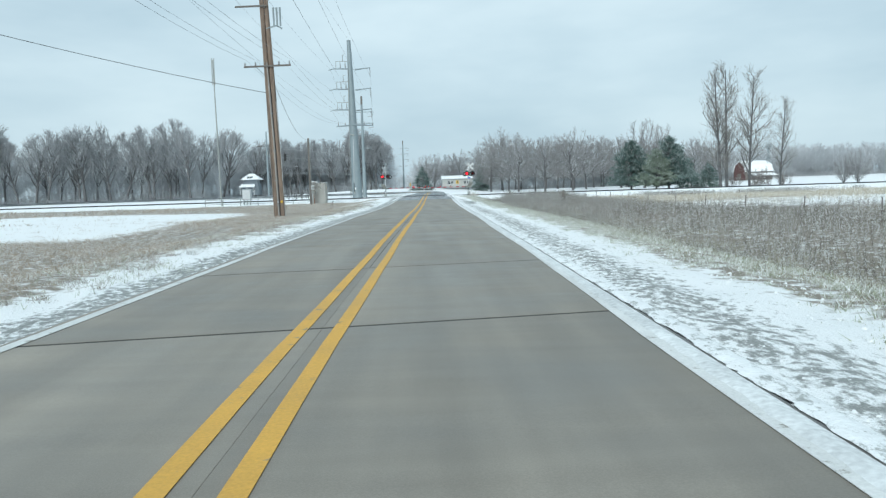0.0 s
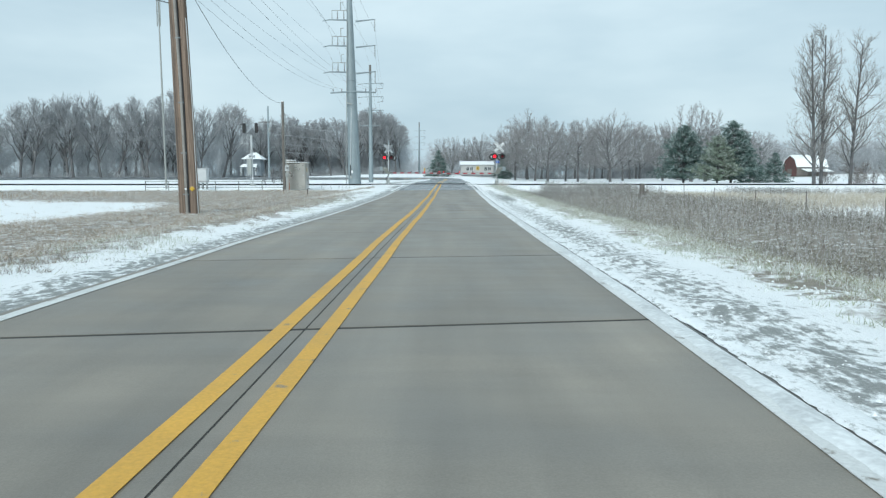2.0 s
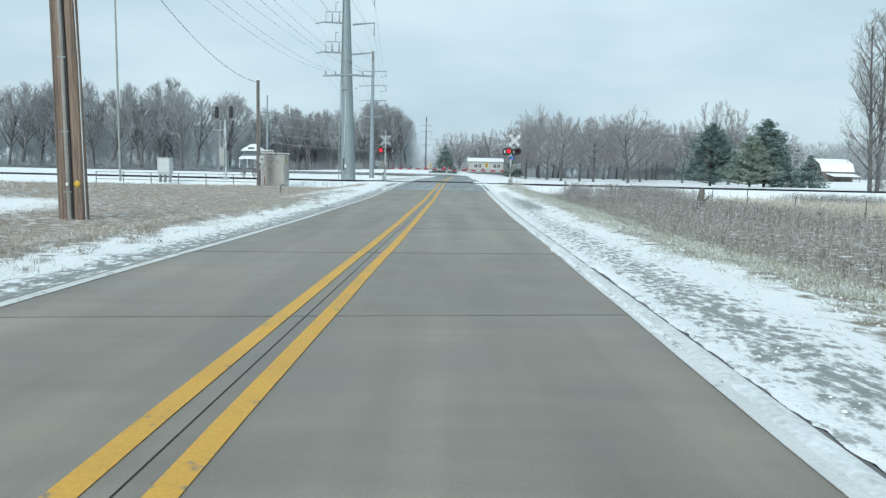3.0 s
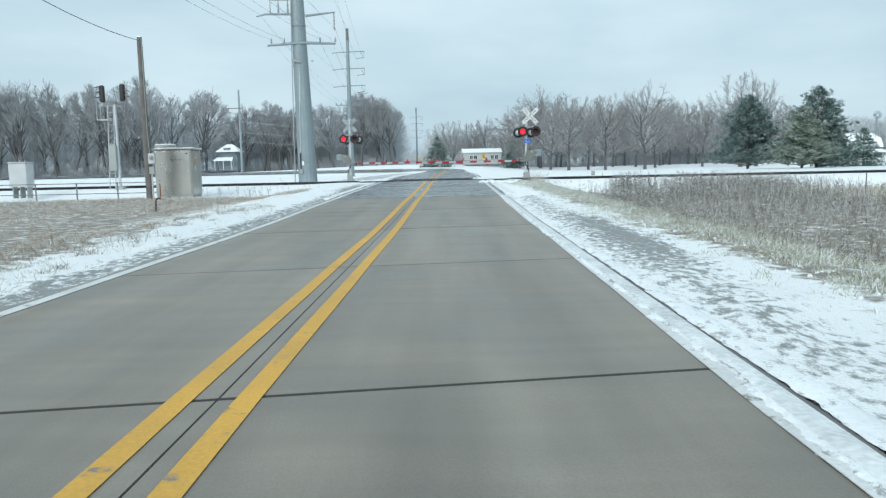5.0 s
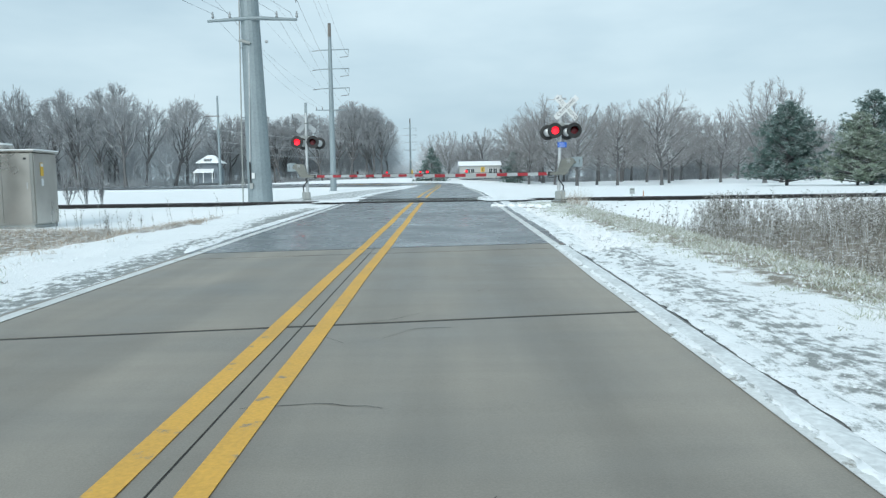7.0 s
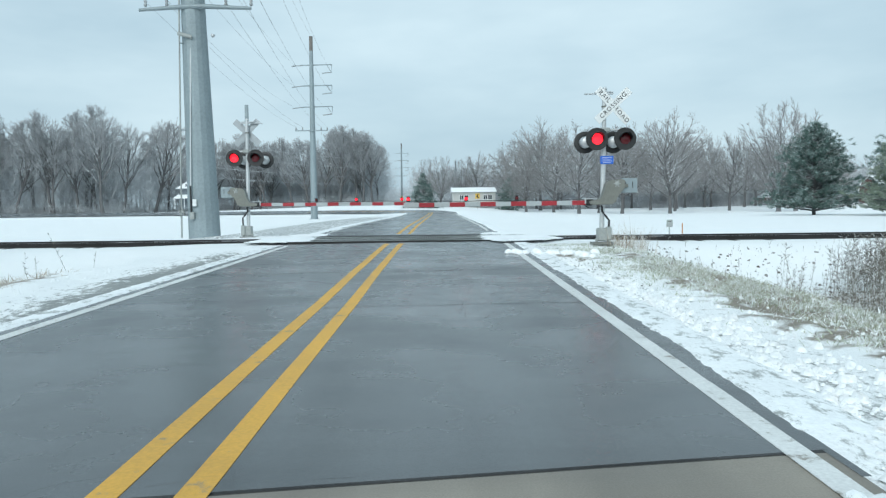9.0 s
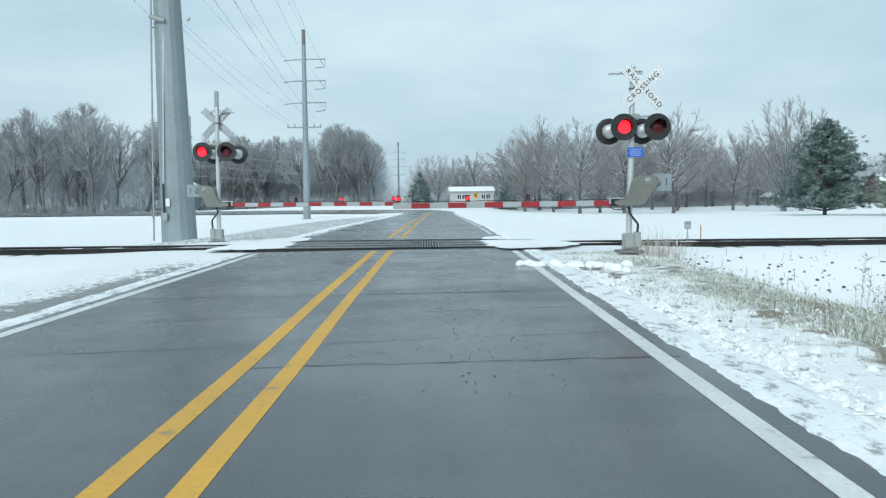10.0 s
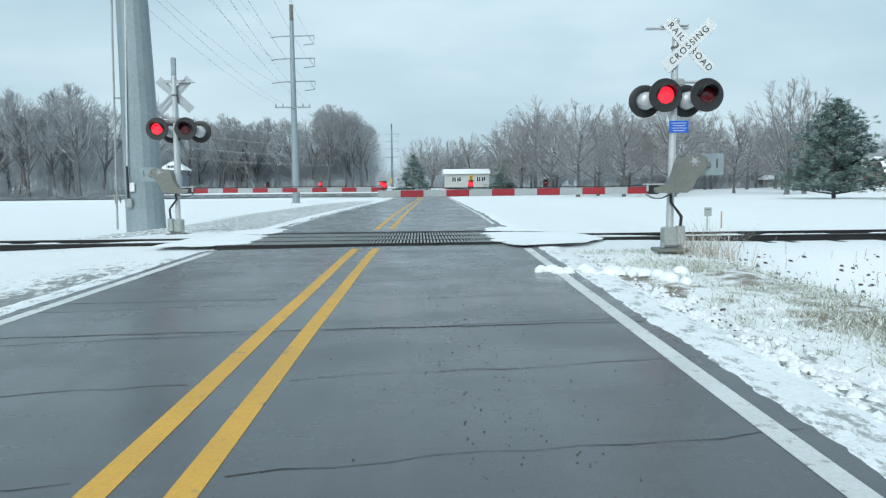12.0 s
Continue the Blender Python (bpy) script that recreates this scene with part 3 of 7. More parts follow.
# transverse cracks across the asphalt
rng = random.Random(5)
for y in (91.9, 93.6, 95.3, 97.0, 98.6, 100.1, 101.6, 102.7, 109.6, 111.0, 112.9, 116.0, 119.5, 124.0):
    for x0, x1 in ((LEFT, CENTRE - 0.35), (CENTRE + 0.35, RIGHT)):
        g = Geo()
        pts = [x0 + (x1 - x0) * i / 12 for i in range(13)]
        j = [y + SKEW * x + rng.uniform(-0.03, 0.03) + 0.02 * math.sin(i * 0.8 + y) for i, x in enumerate(pts)]
        verts = []
        for x, yy in zip(pts, j):
            w = rng.uniform(0.0015, 0.007)
            verts += [(x + float(line_x(yy)), yy - w, float(road_z(yy)) + 0.007), (x + float(line_x(yy)), yy + w, float(road_z(yy)) + 0.007)]
        part("crack", g.add(verts, [(2 * i, 2 * i + 2, 2 * i + 3, 2 * i + 1) for i in range(12)]), JOINT, road)
for y, x0, x1, wide in ((95.4, LEFT, RIGHT, 0.015), (97.3, LEFT, -0.5, 0.013), (91.0, -0.2, RIGHT, 0.010), (100.8, LEFT, 1.0, 0.011)):
    verts = []
    for i in range(25):
        x = x0 + (x1 - x0) * i / 24
        yy, w = y + 0.05 * x + 0.012 * math.sin(i * 0.9 + y) + rng.uniform(-0.02, 0.02), wide * rng.uniform(0.35, 1.0)
        verts += [(x + float(line_x(yy)), yy - w, float(road_z(yy)) + 0.0075), (x + float(line_x(yy)), yy + w, float(road_z(yy)) + 0.0075)]
    part("crack", Geo().add(verts, [(2 * i, 2 * i + 2, 2 * i + 3, 2 * i + 1) for i in range(24)]), JOINT, road, "wide dark crack across the asphalt")
# a long diagonal crack and a broken corner in the concrete
for run in (((2.02, 74.2), (1.75, 74.1), (1.26, 73.68), (1.0, 73.2)), ((1.75, 74.1), (1.5, 73.6), (1.42, 73.2))):
    verts = []
    for (xa, ya), (xb, yb) in zip(run, run[1:]):
        for q in (0.0, 0.34, 0.67):
            x, y, w = xa + (xb - xa) * q + rng.uniform(-0.02, 0.02), ya + (yb - ya) * q + rng.uniform(-0.03, 0.03), rng.uniform(0.002, 0.006)
            verts += [(x + float(aside(y)), y - w, float(road_z(y)) + 0.004), (x + float(aside(y)), y + w, float(road_z(y)) + 0.004)]
    part("crack", Geo().add(verts, [(2 * i, 2 * i + 2, 2 * i + 3, 2 * i + 1)[::-1] for i in range(len(verts) // 2 - 1)]), JOINT, road)
for i in range(18):
    x0, y0, n = rng.uniform(-4.0, 1.6), rng.uniform(70, 86), rng.randint(4, 9)
    verts, bearing = [], rng.choice((0.0, 0.0, 1.2, -0.5)) + rng.uniform(-0.3, 0.3)
    for k in range(n):
        w = rng.uniform(0.002, 0.006)
        x0, y0, bearing = min(x0 + 0.11 * math.cos(bearing), 1.95), y0 + 0.11 * math.sin(bearing), bearing + rng.uniform(-0.5, 0.5)
        verts += [(x0 + float(aside(y0)), y0 - w, float(road_z(y0)) + 0.004), (x0 + float(aside(y0)), y0 + w, float(road_z(y0)) + 0.004)]
    part("crack", Geo().add(verts, [(2 * i, 2 * i + 2, 2 * i + 3, 2 * i + 1)[::-1] for i in range(n - 1)]), JOINT, road)
for i in range(44):
    at_joint = i < 24
    y = 73.2 + rng.gauss(0, 0.05) if at_joint else rng.uniform(66.5, 72.0)
    x = -float(aside(y)) + float(line_x(y)) + (1.35 + rng.gauss(0, 0.16) if at_joint else rng.gauss(0, 0.03))
    r = rng.uniform(0.015, 0.05) if at_joint else rng.uniform(0.008, 0.028)
    part("chip", Geo().lathe([(0, r * 0.3), (r * 0.8, r * 0.22), (r, 0.0)], 6, pose(x + float(aside(y)), y, float(road_z(y)) + 0.002, 0, 0, rng.uniform(0, 360))), CHIP, road, "pale chip of broken concrete")
# painted lines
for cx in (-0.205, 0.205):
    part("yellow_line", strip(cx - 0.075, cx + 0.075, ladder(-24, 103.6, 2), 0.008, 0.004, 0.012), YELLOW, road)
    part("yellow_line", strip(cx - 0.065, cx + 0.065, ladder(109.4, 186, 2), 0.008, 0.004), YELLOW, road)
    g, verts = Geo(), []
    for i in range(17):
        a = radians(90 * i / 16)
        for s in (-0.065, 0.065):
            r = BEND_R + cx + s
            verts.append((BEND_X + r * math.cos(a), BEND_Y + r * math.sin(a), float(road_z(BEND_Y + BEND_R * math.sin(a)) + CANT * (r - BEND_R) * ss(0, 12, BEND_R * math.sin(a))) + 0.01))
    part("yellow_line", g.add(verts, [(2 * i, 2 * i + 1, 2 * i + 3, 2 * i + 2) for i in range(16)]), YELLOW, road)
for cx in (LEFT + 0.17, RIGHT - 0.17):
    part("white_line", strip(cx - 0.075, cx + 0.075, ladder(-24, 87, 2), 0.008, 0.004, 0.02), WHITE_LINE, road)
    part("white_line", strip(cx - 0.075, cx + 0.075, ladder(87, 103.2, 1), 0.009, 0.004), WHITE_LINE, road)
    part("white_line", strip(cx - 0.06, cx + 0.06, ladder(111.5, 180, 2), 0.009, 0.004), WHITE_LINE, road)

# the wet crack between the pavement's right edge and its gravel shoulder
part("edge_crack", strip(RIGHT + 0.02, RIGHT + 0.07, ladder(-24, 85.0, 0.5), -0.004, 0.05, 0.006), WET_GRIT, road, "dark wet crack along the pavement's edge")

# ---- railway ----
railway = thing("railway", (0, 0, 0), "single railway track of dark rails half buried in snow", "railway", kind="structure")


def rail_profile(y, x0, x1):
    pts = [(-0.07, -0.17), (0.07, -0.17), (0.07, -0.155), (0.012, -0.13), (0.012, -0.05), (0.037, -0.04), (0.037, -0.006), (0.028, 0.0), (-0.028, 0.0), (-0.037, -0.006), (-0.037, -0.04), (-0.012, -0.05), (-0.012, -0.13), (-0.07, -0.155)]
    g, n = Geo(), len(pts)
    verts = [(x, y + a, TOP_OF_RAIL + b) for x in (x0, x1) for a, b in pts]
    return g.add(verts, [(i, (i + 1) % n, n + (i + 1) % n, n + i)[::-1] for i in range(n)] + [tuple(range(n)), tuple(range(n, 2 * n))[::-1]])


for y in (RAIL_Y - 0.7535, RAIL_Y + 0.7535):
    part("rail", rail_profile(y, -600, 600), RAIL_STEEL, railway)
    part("railhead", Geo().box((0, y, TOP_OF_RAIL + 0.001), (1200, 0.05, 0.004), 0.001), RAIL_TOP, railway, "worn bright running face")
tie = Geo().box((0, 0, 0), (0.22, 2.6, 0.16), 0.015).mesh("tie")
rng = random.Random(8)
for i in range(-70, 71):
    x = i * 0.55
    if -4.6 < x < 3.6:
        continue
    ob = part("tie", tie, TIE, railway)
    ob.matrix_basis = pose(x + rng.uniform(-0.03, 0.03), RAIL_Y + rng.uniform(-0.05, 0.05), TOP_OF_RAIL - 0.23 + rng.uniform(-0.02, 0.012), 0, 0, rng.uniform(-1.5, 1.5))
# snow lying in the cribs between the ties
pillow = Geo().add([(sx * a, sy * b, z) for z, f in ((-0.1, 1.0), (-0.01, 1.0), (0.02, 0.8)) for sx, sy, a, b in ((-1, -1, 0.26 * f, 0.66), (1, -1, 0.26 * f, 0.66), (1, 1, 0.26 * f, 0.6 * f), (-1, 1, 0.26 * f, 0.6 * f))],
                   [(4 * k + i, 4 * k + (i + 1) % 4, 4 * k + 4 + (i + 1) % 4, 4 * k + 4 + i) for k in range(2) for i in range(4)] + [(8, 9, 10, 11)]).mesh("snow_pillow")
for i in range(-70, 71):
    x = (i + 0.5) * 0.55
    if -5.0 < x < 4.0:
        continue
    ob = part("snow_pillow", pillow, SNOW, railway, "snow lying between the ties")
    ob.matrix_basis = pose(x + rng.uniform(-0.04, 0.04), RAIL_Y, TOP_OF_RAIL - 0.075 + rng.uniform(-0.025, 0.02), 0, 0, rng.uniform(-1, 1))
# crossing surface: open grating panels between and beside the rails
for y0, y1 in ((104.35, RAIL_Y - 0.81), (RAIL_Y - 0.68, RAIL_Y + 0.68), (RAIL_Y + 0.81, 108.45)):
    g = Geo().box((-0.6, (y0 + y1) / 2, TOP_OF_RAIL - 0.105), (6.6, y1 - y0, 0.10), 0.01)
    part("crossing_bed", g, JOINT, railway, "dark rubber bed of the crossing")
    n = int((RIGHT + 0.1 - LEFT) / 0.075)
    g = Geo()
    for i in range(n):
        g.box((LEFT - 0.6 + i * 0.075, (y0 + y1) / 2, TOP_OF_RAIL - 0.03), (0.034, y1 - y0 - 0.04, 0.05), 0.004)
    part("grating_bars", g, GREY_PAINT, railway, "worn steel grating bars")
    part("edge_bar", Geo().box((-0.6, y0 + 0.02, TOP_OF_RAIL - 0.027), (6.6, 0.04, 0.06), 0.006), RAIL_STEEL, railway)
    part("edge_bar", Geo().box((-0.6, y1 - 0.02, TOP_OF_RAIL - 0.027), (6.6, 0.04, 0.06), 0.006), RAIL_STEEL, railway)


# ---- ragged snow along the pavement's edges ----
def snow_fringe(name, side, y0, y1, step, reach, seed, inner, outer, material):
    """A thin crust of snow between two offsets from the pavement's edge; its inner edge wanders."""
    r = random.Random(seed)
    g, verts, n = Geo(), [], int((y1 - y0) / step)
    edge = RIGHT if side > 0 else -LEFT
    sway = 0.0
    for i in range(n + 1):
        y = y0 + i * step
        sway = 0.82 * sway + r.gauss(0, reach * 0.5)
        a = (inner(y) if callable(inner) else inner) + sway * 0.6 + r.gauss(0, reach * 0.25)
        cx, z, sunk = float(line_x(y)), float(road_z(y)), 0.10 * max(0.0, 1 - i * step / 0.9)
        for u, dz in ((a, 0.0), (a + 0.04, 0.012 + r.uniform(0, 0.006)), ((a + outer) / 2, 0.018 + r.uniform(0, 0.010)), (outer, -0.07 if outer > 0.1 else 0.0035)):
            verts.append((cx + side * (edge + u), y + r.gauss(0, step * 0.12), z + 0.002 + dz - sunk))
    faces = [(4 * i + k, 4 * i + k + 1, 4 * i + k + 5, 4 * i + k + 4) for i in range(n) for k in range(3)]
    ob = part(name, g.add(verts, faces if side > 0 else [f[::-1] for f in faces], True), material)
    return tagged(ob, "ragged crust of snow along the road's edge", "snow", kind="structure")


snow_fringe("snow_edge", 1, -20, 85.0, 0.09, 0.022, 31, -0.175, 0.025, FILM)
snow_fringe("snow_edge", 1, 42, 85.0, 0.04, 0.035, 38, -0.215, -0.12, SLUSH)
snow_fringe("snow_edge", 1, -20, 85.2, 0.07, 0.025, 37, 0.06, 0.40, SLUSH)
snow_fringe("snow_edge", 1, 85.0, 103.4, 0.08, 0.032, 32, lambda y: 0.03 + 0.05 * float(ss(85.2, 88.5, y)), 0.75, SLUSH)
snow_fringe("snow_edge", -1, 85.0, 102.6, 0.10, 0.022, 34, lambda y: 0.03 + 0.02 * float(ss(85.2, 88.5, y)), 0.50, SLUSH)
snow_fringe("snow_edge", 1, 109.8, 186, 0.3, 0.06, 35, 0.05, 0.75, SNOW)
snow_fringe("snow_edge", -1, 109.8, 186, 0.3, 0.12, 36, 0.0, 0.75, SNOW)

def drift(name, cx, cy, w, d, z, seed, h=0.03):
    """A low patch of packed snow with a ragged outline."""
    r = random.Random(seed)
    n, verts, faces = 40, [(cx, cy, z + h)], []
    for ring, (f, dz) in enumerate(((0.5, h * 0.95), (0.72, h * 0.8), (0.88, h * 0.45), (1.0, -0.004))):
        for i in range(n):
            a = 2 * math.pi * i / n
            k = f * (1 + 0.10 * math.sin(3 * a + seed) + 0.05 * math.sin(7 * a + 2 * seed) + r.uniform(-0.018, 0.018))
            c, s = math.cos(a), math.sin(a)
            verts.append((cx + w / 2 * k * math.copysign(abs(c) ** 0.7, c), cy + d / 2 * k * math.copysign(abs(s) ** 0.7, s), z + dz + r.uniform(-0.006, 0.006)))
    faces += [(0, 1 + i, 1 + (i + 1) % n) for i in range(n)]
    faces += [(1 + q * n + i, 1 + (q + 1) * n + i, 1 + (q + 1) * n + (i + 1) % n, 1 + q * n + (i + 1) % n) for q in range(3) for i in range(n)]
    ob = part(name, Geo().add(verts, faces, True), SNOW)
    return tagged(ob, "packed snow lying over the rails beside the crossing", "snow", kind="structure")


drift("snow_drift", 3.15, 106.0, 2.5, 4.6, 0.625, 1.3)
drift("snow_drift", -4.35, 106.6, 1.9, 5.0, 0.625, 2.6)
drift("snow_drift", 2.95, 109.2, 1.6, 2.4, 0.655, 4.1)
drift("snow_drift", -3.95, 109.4, 1.5, 2.6, 0.66, 5.2)
rng = random.Random(77)
for i in range(46):
    a = rng.uniform(0, 1)
    x, y = 2.05 + 1.9 * a + rng.gauss(0, 0.12), 99.6 - 0.9 * a * a + rng.gauss(0, 0.24)
    r = rng.uniform(0.04, 0.13)
    lump = part("snow_lump", Geo().lathe([(0, r * 0.8), (r * 0.6, r * 0.65), (r, r * 0.2), (r * 0.95, -0.02)], 7, pose(x, y, float(road_z(y)) + 0.005, rng.uniform(-12, 12), rng.uniform(-12, 12), rng.uniform(0, 360))), SNOW)
    tagged(lump, "lump of ploughed snow by the white line", "snow lump", "ploughed snow lumps")


# loose crumbs of snow thrown along both verges
crumbs = np.random.RandomState(12)
n = 5500
right = crumbs.rand(n) < 0.6
y = crumbs.rand(n) * 104 - 4
out = np.where(right, np.abs(crumbs.normal(0.35, 0.65, n)), 0.75 + np.abs(crumbs.normal(0.1, 0.4, n))) + 0.03
x = line_x(y) + np.where(right, RIGHT + out, LEFT - out)
z = np.maximum(ground_z(x, y), np.where(out < 0.6, road_z(y) - 0.02, -9))


def lumps(name, centre, r, material, label, category):
    """Small uneven clods lying at the given places."""
    n, r = len(centre), r[:, None]
    corners = [centre + r * np.stack([np.cos(a) * (0.7 + 0.6 * crumbs.rand(n)), np.sin(a) * (0.7 + 0.6 * crumbs.rand(n)), np.full(n, -0.3)], 1) for a in (0.3, 1.56, 2.81, 4.07, 5.33)]
    tops = [centre + r * np.stack([np.full(n, math.cos(a) * 0.6), np.full(n, math.sin(a) * 0.6), 0.3 + 0.4 * crumbs.rand(n)], 1) for a in (0.9, 3.0, 5.1)]
    verts = np.stack(corners + tops, 1).reshape(-1, 3)
    tris = [(0, 1, 5), (1, 2, 5), (2, 6, 5), (2, 3, 6), (3, 4, 6), (4, 7, 6), (4, 0, 7), (0, 5, 7), (5, 6, 7)]
    faces = np.concatenate([np.arange(n)[:, None] * 8 + np.array([t]) for t in tris], 0)
    tagged(part(name, big_mesh(name, verts, faces, material, True), material), label, category, kind="stuff")


lumps("snow_crumbs", np.stack([x, y, z], 1), 0.006 + 0.016 * crumbs.rand(n) ** 3, SNOW, "loose crumbs of snow thrown along the verges", "snow")
n = 2600
right = crumbs.rand(n) < 0.6
y = crumbs.rand(n) * 100 - 3
x = aside(y) + np.where(right, 4.55 + crumbs.normal(0, 0.34, n), -5.75 + crumbs.normal(0, 0.22, n)) + 0.3 * wobble(y, y, 2.0)
lumps("snow_clods", np.stack([x, y, ground_z(x, y) + 0.005], 1), 0.010 + 0.028 * crumbs.rand(n) ** 2, SNOW, "clods of frozen snow on the tufted verges", "snow")
n = 420
y = 96.5 + 6.5 * crumbs.rand(n)
x = aside(y) + 5.2 + (0.16 * (102 - y)) + np.abs(crumbs.normal(0, 3.2, n))
lumps("soil_clods", np.stack([x, y, ground_z(x, y)], 1), 0.012 + 0.045 * crumbs.rand(n) ** 2, SOIL, "dark clods of earth lying on the snow by the track", "earth")
n = 2600
y = 84.5 + 16.2 * crumbs.rand(n)
out = 0.14 + np.abs(crumbs.normal(0, 0.42, n)) * (0.6 + 0.06 * (100 - y))
x = line_x(y) + RIGHT + out
lumps("snow_clumps", np.stack([x, y, np.maximum(ground_z(x, y), road_z(y) - 0.04) + 0.012], 1), 0.015 + 0.05 * crumbs.rand(n) ** 2.2, SNOW, "broken clumps of snow along the pavement's edge", "snow")
n = 620
y = 93.0 + 9.8 * crumbs.rand(n)
x = line_x(y) + RIGHT + 0.15 + np.abs(crumbs.normal(0, 0.45, n))
lumps("soil_clods", np.stack([x, y, np.maximum(ground_z(x, y), road_z(y) - 0.03)], 1), 0.006 + 0.016 * crumbs.rand(n) ** 2, SOIL, "wet dark grit at the edge of the pavement", "earth")
n = 620
y = 90 + 11 * crumbs.rand(n)
x = line_x(y) + 1.75 + crumbs.normal(0, 0.36, n)
lumps("road_grit", np.stack([x, y, road_z(y) + 0.006], 1), 0.003 + 0.006 * crumbs.rand(n) ** 2, SOIL, "dark grit scattered over the damp asphalt", "grit")


# ---- crossing signals ----
def lettering(text, size, parent, m, material):
    """A word as a thin mesh, in the built-in font."""
    cu = bpy.data.curves.new("lettering", "FONT")
    cu.body, cu.size, cu.align_x, cu.align_y, cu.extrude = text, size, "CENTER", "CENTER", 0.002
    cu.space_character = 1.25
    tmp = bpy.data.objects.new("tmp", cu)
    me = bpy.data.meshes.new_from_object(tmp)
    bpy.data.objects.remove(tmp)
    ob = part("lettering", me, material, parent, "black capital letters")
    me.materials.clear()
    me.materials.append(material)
    ob.matrix_basis = m
    return ob


FACE = pose(0, 0, 0, 90, 0, 0)  # local xy drawn upright, seen from -y


def flasher(sig, x, y, z, lit, facing=1, body=None):
    """One round crossing light: housing, black background disc, lens and hood."""
    t = pose(x, y, z, 90 * facing, 0, 0)
    housing = part("light_housing", Geo().lathe([(0.0, -0.24), (0.10, -0.235), (0.155, -0.20), (0.165, -0.02), (0.16, 0.0)], 20, t), body or BLACK, sig)
    g = Geo().lathe([(0.155, -0.004), (0.29, -0.02), (0.305, -0.012), (0.305, 0.004), (0.29, 0.0), (0.15, 0.018)], 32, t)
    part("background_disc", g, BLACK, housing, "round black background plate")
    part("lens", Geo().lathe([(0.0, 0.052), (0.06, 0.048), (0.11, 0.036), (0.152, 0.012), (0.155, 0.0)], 24, t), LENS_ON if lit else LENS_OFF, housing, "lit red lens" if lit else "unlit dark red lens")
    g, verts, faces = Geo(), [], []
    for i in range(17):
        a = radians(-10 + 200 * i / 16)
        reach = 0.27 * math.sin(radians(180 * i / 16)) ** 0.7 + 0.03
        for r, d in ((0.17, 0.0), (0.165, reach), (0.178, reach), (0.183, 0.0)):
            verts.append(t @ Vector((r * math.cos(a), r * math.sin(a) * facing, d)))
    for i in range(16):
        faces += [(4 * i + k, 4 * i + 4 + k, 4 * i + 4 + (k + 1) % 4, 4 * i + (k + 1) % 4) for k in range(4)]
    part("hood", g.add(verts, faces, True), BLACK, housing)
    return housing


